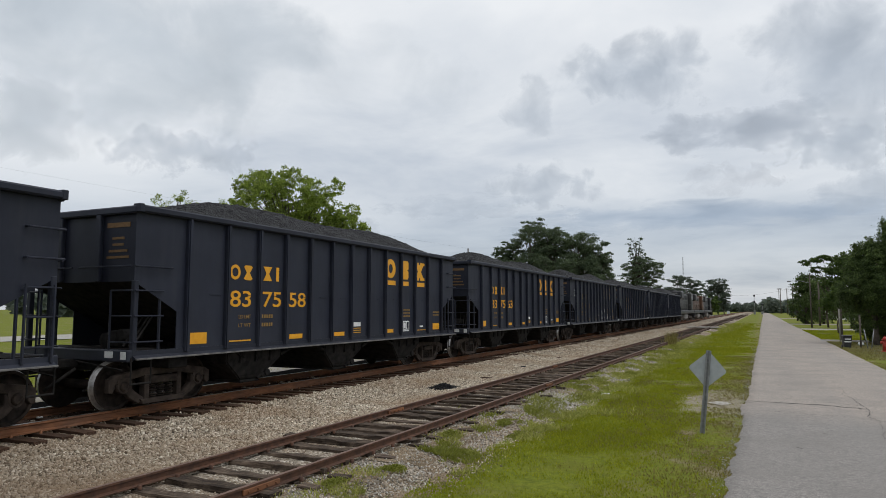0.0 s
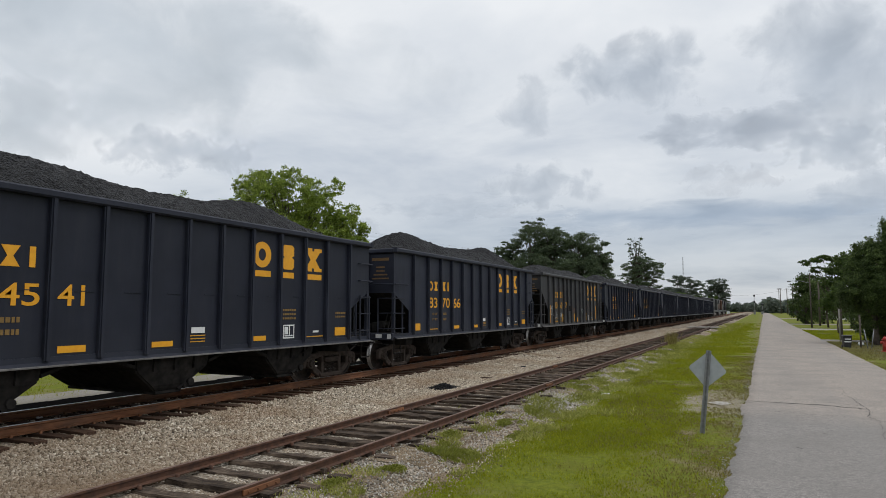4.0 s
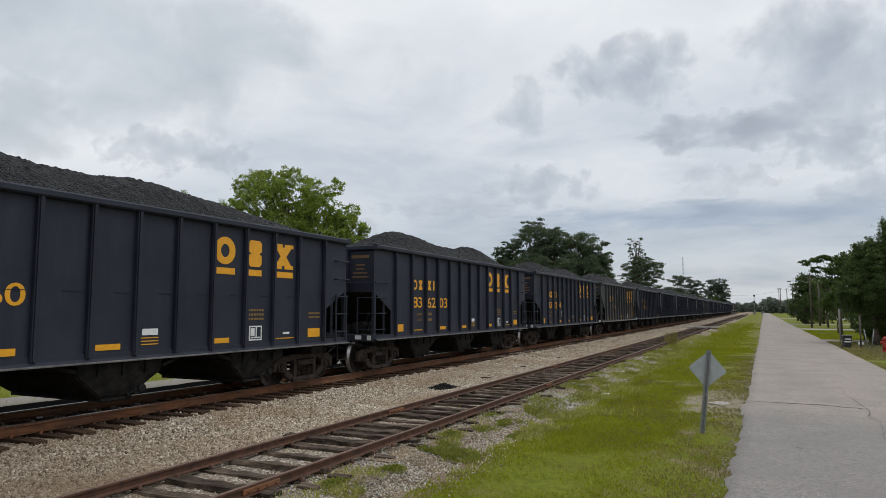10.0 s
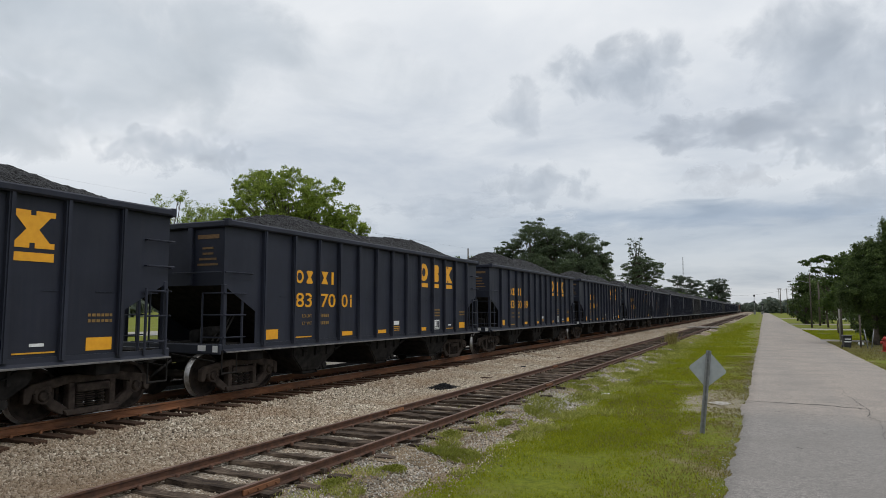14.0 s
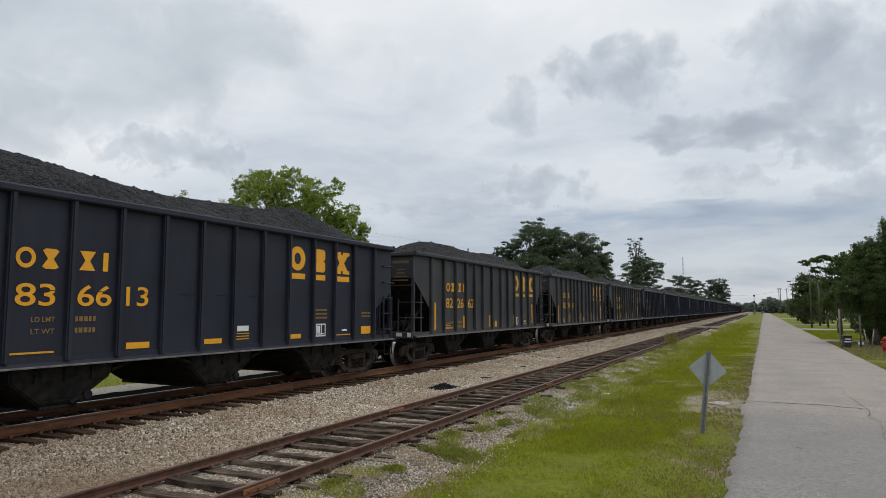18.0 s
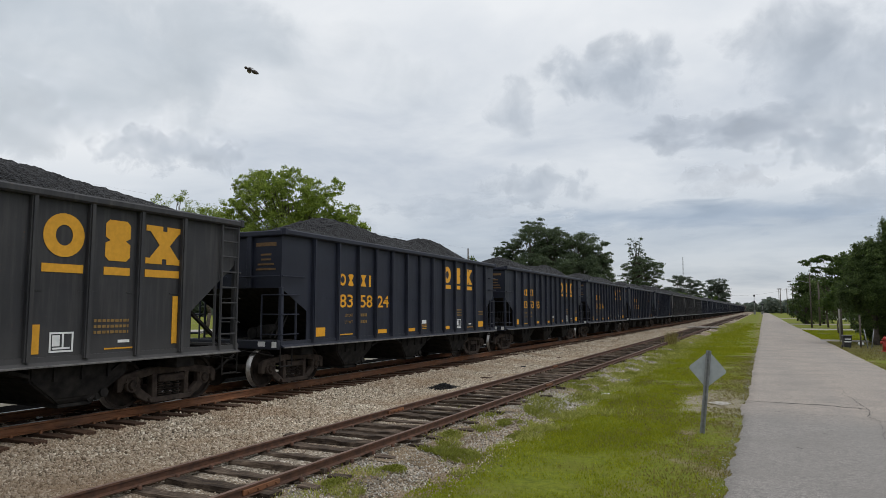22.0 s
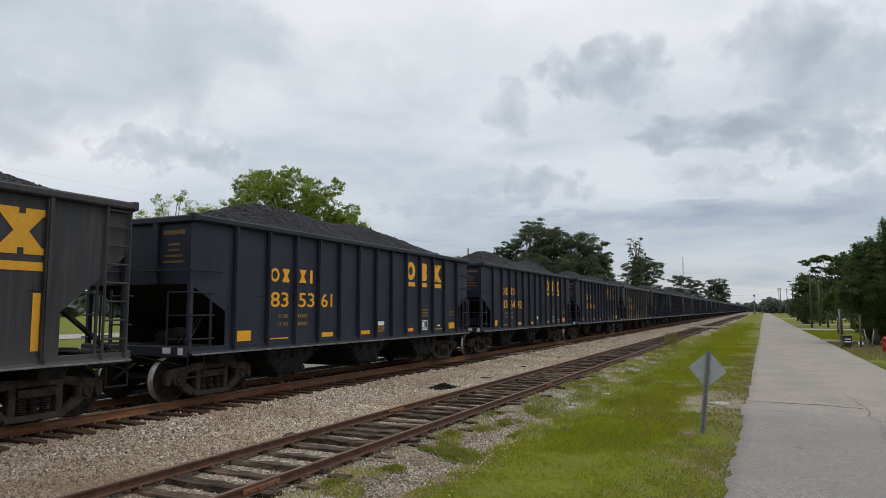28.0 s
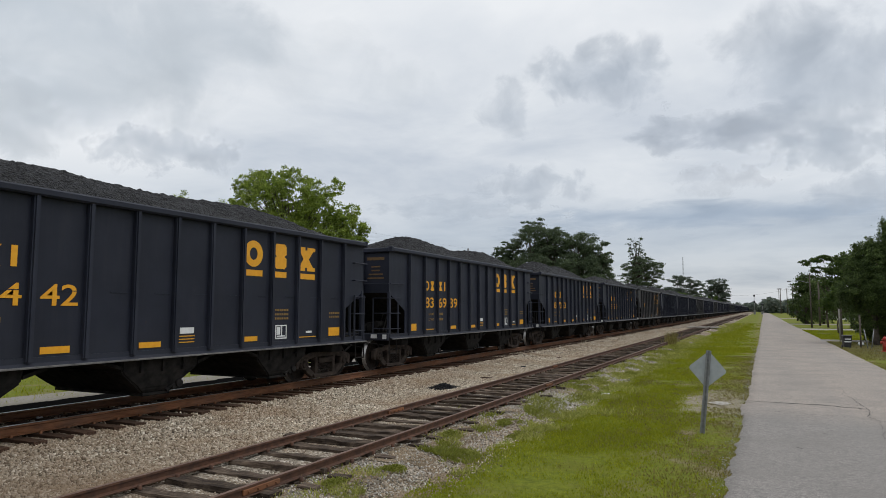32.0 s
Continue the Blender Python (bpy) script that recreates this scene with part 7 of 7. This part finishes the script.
def signal(x, y, high):
    root = thing("railway_signal", "tall black railway signal mast with two lamp heads", "signal", "", "", pose(x, y, ground_z(x)))
    bm = bmesh.new()
    rod(bm, (0, 0, -0.2), (0, 0, high), 0.12, 10)
    part("mast", bm, M["galv"], root)
    for z in (high - 0.6, high - 3.4):
        bm = bmesh.new()
        rod(bm, (0, -0.3, z), (0, -0.34, z), 0.45, 20)
        part("target", bm, M["black_plastic"], root, "round black backing plate")
    bm = bmesh.new()
    box(bm, -0.45, 0.45, -0.3, 0.3, 0, 1.9, 0.03)
    part("cabinet", bm, M["galv"], root, "grey equipment cabinet")


signal(-2.8, 340.0, 9.2)
signal(0.4, 352.0, 5.2)


def cabinet(x, y, w, d, h, label):
    root = thing("equipment_cabinet", label, "cabinet", "", "", pose(x, y, ground_z(x)))
    bm = bmesh.new()
    box(bm, -w, w, -d, d, 0, h, 0.04)
    part("body", bm, M["white"], root)
    bm = bmesh.new()
    box(bm, -w - 0.08, w + 0.08, -d - 0.08, d + 0.08, h, h + 0.12, 0.03)
    part("roof", bm, M["galv"], root)


cabinet(-14.5, 352.0, 0.6, 0.5, 1.6, "pale relay cabinet beside the far tracks")


def house(x, y, w, d, h, rz, label):
    root = thing("house", label, "house", "houses along the lane", "", pose(x, y, ground_z(x), 0, 0, rz))
    bm = bmesh.new()
    box(bm, -w / 2, w / 2, -d / 2, d / 2, 0, h)
    part("wall", bm, M["siding_white"], root, "white clapboard wall")
    bm = bmesh.new()
    pts = [(-d / 2 - 0.5, h), (d / 2 + 0.5, h), (0, h + d * 0.26)]
    slab(bm, pts, -w / 2 - 0.4, w / 2 + 0.4)
    part("roof", bm, M["roof"], root, "grey shingle roof")
    for k in range(int(w / 3)):
        for s in (-1, 1):
            wx = -w / 2 + 1.6 + k * 3
            bm = bmesh.new()
            box(bm, wx - 0.55, wx + 0.55, s * (d / 2 + 0.03) - 0.04, s * (d / 2 + 0.03) + 0.04, 0.95, 2.2, 0.01)
            win = part("window", bm, M["white"], root)
            bm = bmesh.new()
            box(bm, wx - 0.46, wx + 0.46, s * (d / 2 + 0.08) - 0.02, s * (d / 2 + 0.08) + 0.02, 1.03, 2.12)
            part("pane", bm, M["glass"], win)
    bm = bmesh.new()
    box(bm, w / 2 - 0.02, w / 2 + 0.05, -0.5, 0.5, 0.05, 2.1, 0.01)
    part("door", bm, M["roof"], root)


house(19.0, 175.0, 13, 8, 3.0, 4, "low white clapboard house behind the trees")
house(34.0, 200.0, 12, 8, 3.0, 0, "low white clapboard house behind the trees")
house(27.0, 66.0, 12, 8, 2.9, 90, "low white clapboard house behind the trees")


def tower(x, y, h):
    root = thing("radio_mast", "thin lattice radio mast far beyond the trees", "mast", "", "", pose(x, y, 0))
    bm = bmesh.new()
    for a in range(3):
        c, s = math.cos(a * 2.094) * 0.3, math.sin(a * 2.094) * 0.3
        rod(bm, (c, s, 0), (c, s, h), 0.07, 5)
        for k in range(int(h / 3)):
            c2, s2 = math.cos((a + 1) * 2.094) * 0.3, math.sin((a + 1) * 2.094) * 0.3
            rod(bm, (c, s, k * 3), (c2, s2, k * 3 + 1.5), 0.03, 4)
    part("lattice", bm, M["galv"], root)


tower(-49.1, 500.0, 39.4)



def insect():
    """A small flying insect, its head toward +y."""
    root = thing("flying_insect", "small dark brown insect in fast flight", "insect")
    bm = bmesh.new()
    rings = []
    for y, r in ((0.0135, 0.0008), (0.012, 0.0026), (0.0095, 0.0028), (0.008, 0.0018), (0.006, 0.0038), (0.002, 0.0042), (0.0, 0.0022), (-0.004, 0.0040), (-0.009, 0.0036), (-0.0135, 0.001)):
        rings.append([bm.verts.new((r * math.cos(a * math.pi / 5), y, 0.9 * r * math.sin(a * math.pi / 5))) for a in range(10)])
    for a, b in zip(rings, rings[1:]):
        for i in range(10):
            bm.faces.new((a[i], a[(i + 1) % 10], b[(i + 1) % 10], b[i])).smooth = True
    bm.faces.new(rings[0]), bm.faces.new(rings[-1][::-1])
    bmesh.ops.recalc_face_normals(bm, faces=bm.faces[:])
    part("body", bm, M["chitin"], root)
    wings = []
    for s in (-1, 1):
        bm = bmesh.new()
        line = [(0.0, 0.001), (0.004, 0.003), (0.010, 0.002), (0.013, -0.003), (0.009, -0.006), (0.002, -0.002)]
        top = [bm.verts.new((s * x, y, 0.0002)) for x, y in line]
        low = [bm.verts.new((s * x, y, -0.0002)) for x, y in line]
        bm.faces.new(top), bm.faces.new(low[::-1])
        for i in range(len(line)):
            bm.faces.new((top[i], low[i], low[(i + 1) % len(line)], top[(i + 1) % len(line)]))
        bmesh.ops.recalc_face_normals(bm, faces=bm.faces[:])
        wings.append((s, part("wing", bm, M["membrane"], root, "pale thin wing", pose(s * 0.003, 0.004, 0.003))))
    return root, wings


M["chitin"] = simple("dark_brown_shell", (0.018, 0.012, 0.010), (0.06, 0.040, 0.030), 300.0, 0.5)
M["membrane"] = simple("pale_brown_wing", (0.22, 0.19, 0.16), (0.36, 0.32, 0.28), 300.0, 0.5)
INSECT, WINGS = insect()
# ---- low dark clouds under the veil ----
def cloud_shade(name, seed, tint, depth, aspect):
    s = Shade(name)
    t = s.tree
    n = t.nodes.new("ShaderNodeMapping")
    n.inputs["Location"].default_value = (seed * 3.1, seed * 1.7, seed * 0.9)
    n.inputs["Scale"].default_value = (aspect, 1.0, 1.0)
    t.links.new(s.where, n.inputs["Vector"])
    puff = s.noise(1.5, 8, 0.52, n.outputs[0], 0.3)
    soft = s.noise(0.7, 3, 0.5, n.outputs[0])
    g = t.nodes.new("ShaderNodeTexGradient")
    g.gradient_type = "SPHERICAL"
    t.links.new(s.where, g.inputs["Vector"])
    thick = s.math("ADD", s.math("MULTIPLY", g.outputs["Fac"], 0.95), s.math("ADD", s.math("MULTIPLY", s.math("SUBTRACT", puff, 0.5), 1.7), s.math("MULTIPLY", s.math("SUBTRACT", soft, 0.5), 1.3)))
    cover = s.ramp(thick, [(0.26, 0.0), (0.50, depth * 0.55), (0.95, depth)])
    cover = s.math("MULTIPLY", cover, s.ramp(g.outputs["Fac"], [(0.0, 0.0), (0.22, 1.0)]))
    glow = t.nodes.new("ShaderNodeEmission")
    s.put(glow.inputs["Color"], s.ramp(puff, [(0.3, tuple(c * 1.12 for c in tint)), (0.75, tuple(c * 0.92 for c in tint))]))
    clear = t.nodes.new("ShaderNodeBsdfTransparent")
    mix = t.nodes.new("ShaderNodeMixShader")
    s.put(mix.inputs[0], cover)
    t.links.new(clear.outputs[0], mix.inputs[1])
    t.links.new(glow.outputs[0], mix.inputs[2])
    t.links.new(mix.outputs[0], t.nodes["Material Output"].inputs["Surface"])
    return s.mat


CLOUDS = []


def cloud(az, el, wide, high, seed, depth=0.75, tint=(0.405, 0.46, 0.535), roll=0.0, dist=3800.0):
    """A bank of grey cloud seen at that bearing (degrees from the railway, to the right) and height."""
    a, e = radians(az), radians(el)
    p = Vector((math.sin(a) * math.cos(e), math.cos(a) * math.cos(e), math.sin(e))) * dist
    sx, sy = dist * math.tan(radians(wide / 2)), dist * math.tan(radians(high / 2))
    nx, ny = 17, 9
    v = []
    for j in range(ny):
        for i in range(nx):
            x, y = -1 + 2 * i / (nx - 1), -1 + 2 * j / (ny - 1)
            v.append((x, y, -0.12 * (x * x + y * y)))
    f = [(j * nx + i, j * nx + i + 1, (j + 1) * nx + i + 1, (j + 1) * nx + i) for j in range(ny - 1) for i in range(nx - 1)]
    ob = new("cloud", mesh_arrays("cloud", v, f, cloud_shade("grey_cloud", seed, tint, depth * 0.85, min(wide / high, 2.6)), True))
    ob.scale = (sx, sy, sx * 0.5)
    m = look(p, EYE, roll) @ pose(0, 0, 0, 0, 180, 0)
    ob.matrix_basis = Matrix.LocRotScale(p, m.to_quaternion(), ob.scale)
    tagged(ob, "soft grey cloud drifting below a pale overcast", "cloud", "clouds", "structure")
    CLOUDS.append((ob, p, m.to_quaternion(), el))


cloud(-18.9, 16.6, 6.6, 7.6, 1, 0.72)
cloud(-9.9, 19.0, 16.0, 8.2, 2, 1.0)
cloud(3.9, 17.4, 18.5, 13.5, 3, 1.05)
cloud(-0.6, 14.0, 23.0, 6.0, 4, 0.98, (0.36, 0.41, 0.485))
cloud(5.8, 12.2, 14.0, 5.0, 5, 0.9)
cloud(-17.0, 10.5, 12.0, 5.6, 6, 0.85)
cloud(-48.0, 12.7, 14.0, 5.6, 7, 0.9)
cloud(-5.0, 7.4, 40.0, 4.0, 8, 0.95, (0.34, 0.42, 0.53))
cloud(8.0, 8.8, 12.0, 4.6, 9, 0.7)
cloud(-58.5, 13.4, 10.0, 9.0, 10, 0.68, (0.44, 0.49, 0.545))
cloud(-55.0, 21.5, 40.0, 22.0, 11, 1.0, (0.455, 0.515, 0.58))
cloud(-44.0, 21.0, 44.0, 18.0, 15, 0.5, (0.50, 0.555, 0.615))
cloud(-24.0, 8.8, 20.0, 3.2, 12, 0.7, (0.42, 0.48, 0.56))
cloud(-36.0, 6.8, 18.0, 3.0, 13, 0.6, (0.46, 0.51, 0.58))
cloud(-2.0, 10.3, 10.0, 3.4, 14, 0.6, (0.46, 0.50, 0.56))

# ---- what moves ----
def motions():
    times = [k for k in range(33)]
    for i, car in TRAIN:
        y0 = STATION[i]
        walk(car, [(t, pose(TX, y0 + run(t), RAIL)) for t in times])
    for lo, y0 in LOCOS:
        walk(lo, [(t, pose(TX, y0 + run(t), RAIL)) for t in times])
    # Wheels in the same place on their trucks roll alike, and share their keys.
    rolled = {}
    for _, root in TRAIN + [(0, lo) for lo, _ in LOCOS]:
        for w in root.children_recursive:
            if not w.name.startswith("wheelset"):
                continue
            spot = round(w.location.y, 3)
            if spot not in rolled:
                walk(w, [(k / FPS, pose(0, spot, WHEEL_R, math.degrees(-run(k / FPS) / WHEEL_R) % 360.0)) for k in range(32 * FPS + 1)])
                rolled[spot] = w.animation_data
            else:
                w.rotation_mode = "QUATERNION"
                keys = w.animation_data_create()
                keys.action = rolled[spot].action
                keys.action_slot = rolled[spot].action_slot

    # Clouds drift to the left, the higher ones faster across the view.
    for ob, p, q, el in CLOUDS:
        drift = radians(1.7 * (el / 20.0) ** 2.4)
        walk(ob, [(t, Matrix.LocRotScale(Matrix.Rotation(a, 3, "Z") @ p, Matrix.Rotation(a, 3, "Z").to_quaternion() @ q, None)) for t, a in ((0, -drift), (32, drift))])

    # An insect flies in from beside the lane, crosses close before the eye and leaves upward.
    flight = [(0.0, (9.0, 30.0, 3.2)), (20.4, (9.0, 30.0, 3.2)), (21.3, (2.2, 6.5, 2.9)), (21.6, (-0.240, 1.469, 2.444)), (21.7, (-0.419, 1.351, 2.386)), (21.8, (-0.622, 1.195, 2.449)), (21.9, (-0.704, 1.068, 2.586)), (22.0, (-0.819, 0.913, 2.692)), (22.1, (-0.952, 0.752, 2.726)), (22.2, (-1.061, 0.578, 2.739)), (22.6, (-5.2, -0.6, 5.2)), (24.0, (-22.0, -14.0, 8.0)), (32.0, (-60.0, -60.0, 12.0))]
    rows = []
    for k, (t, p) in enumerate(flight):
        a, b = Vector(flight[max(0, k - 1)][1]), Vector(flight[min(len(flight) - 1, k + 1)][1])
        rows.append((t, Matrix.Translation(p) @ (b - a).to_track_quat("Y", "Z").to_matrix().to_4x4()))
    walk(INSECT, rows)
    for s, wing in WINGS:
        walk(wing, [(0.0, pose(s * 0.003, 0.004, 0.003))] + [(21.0 + 0.1 * k, pose(s * 0.003, 0.004, 0.003, 0, -s * (35 if k % 2 else -20))) for k in range(16)] + [(32.0, pose(s * 0.003, 0.004, 0.003))])


motions()
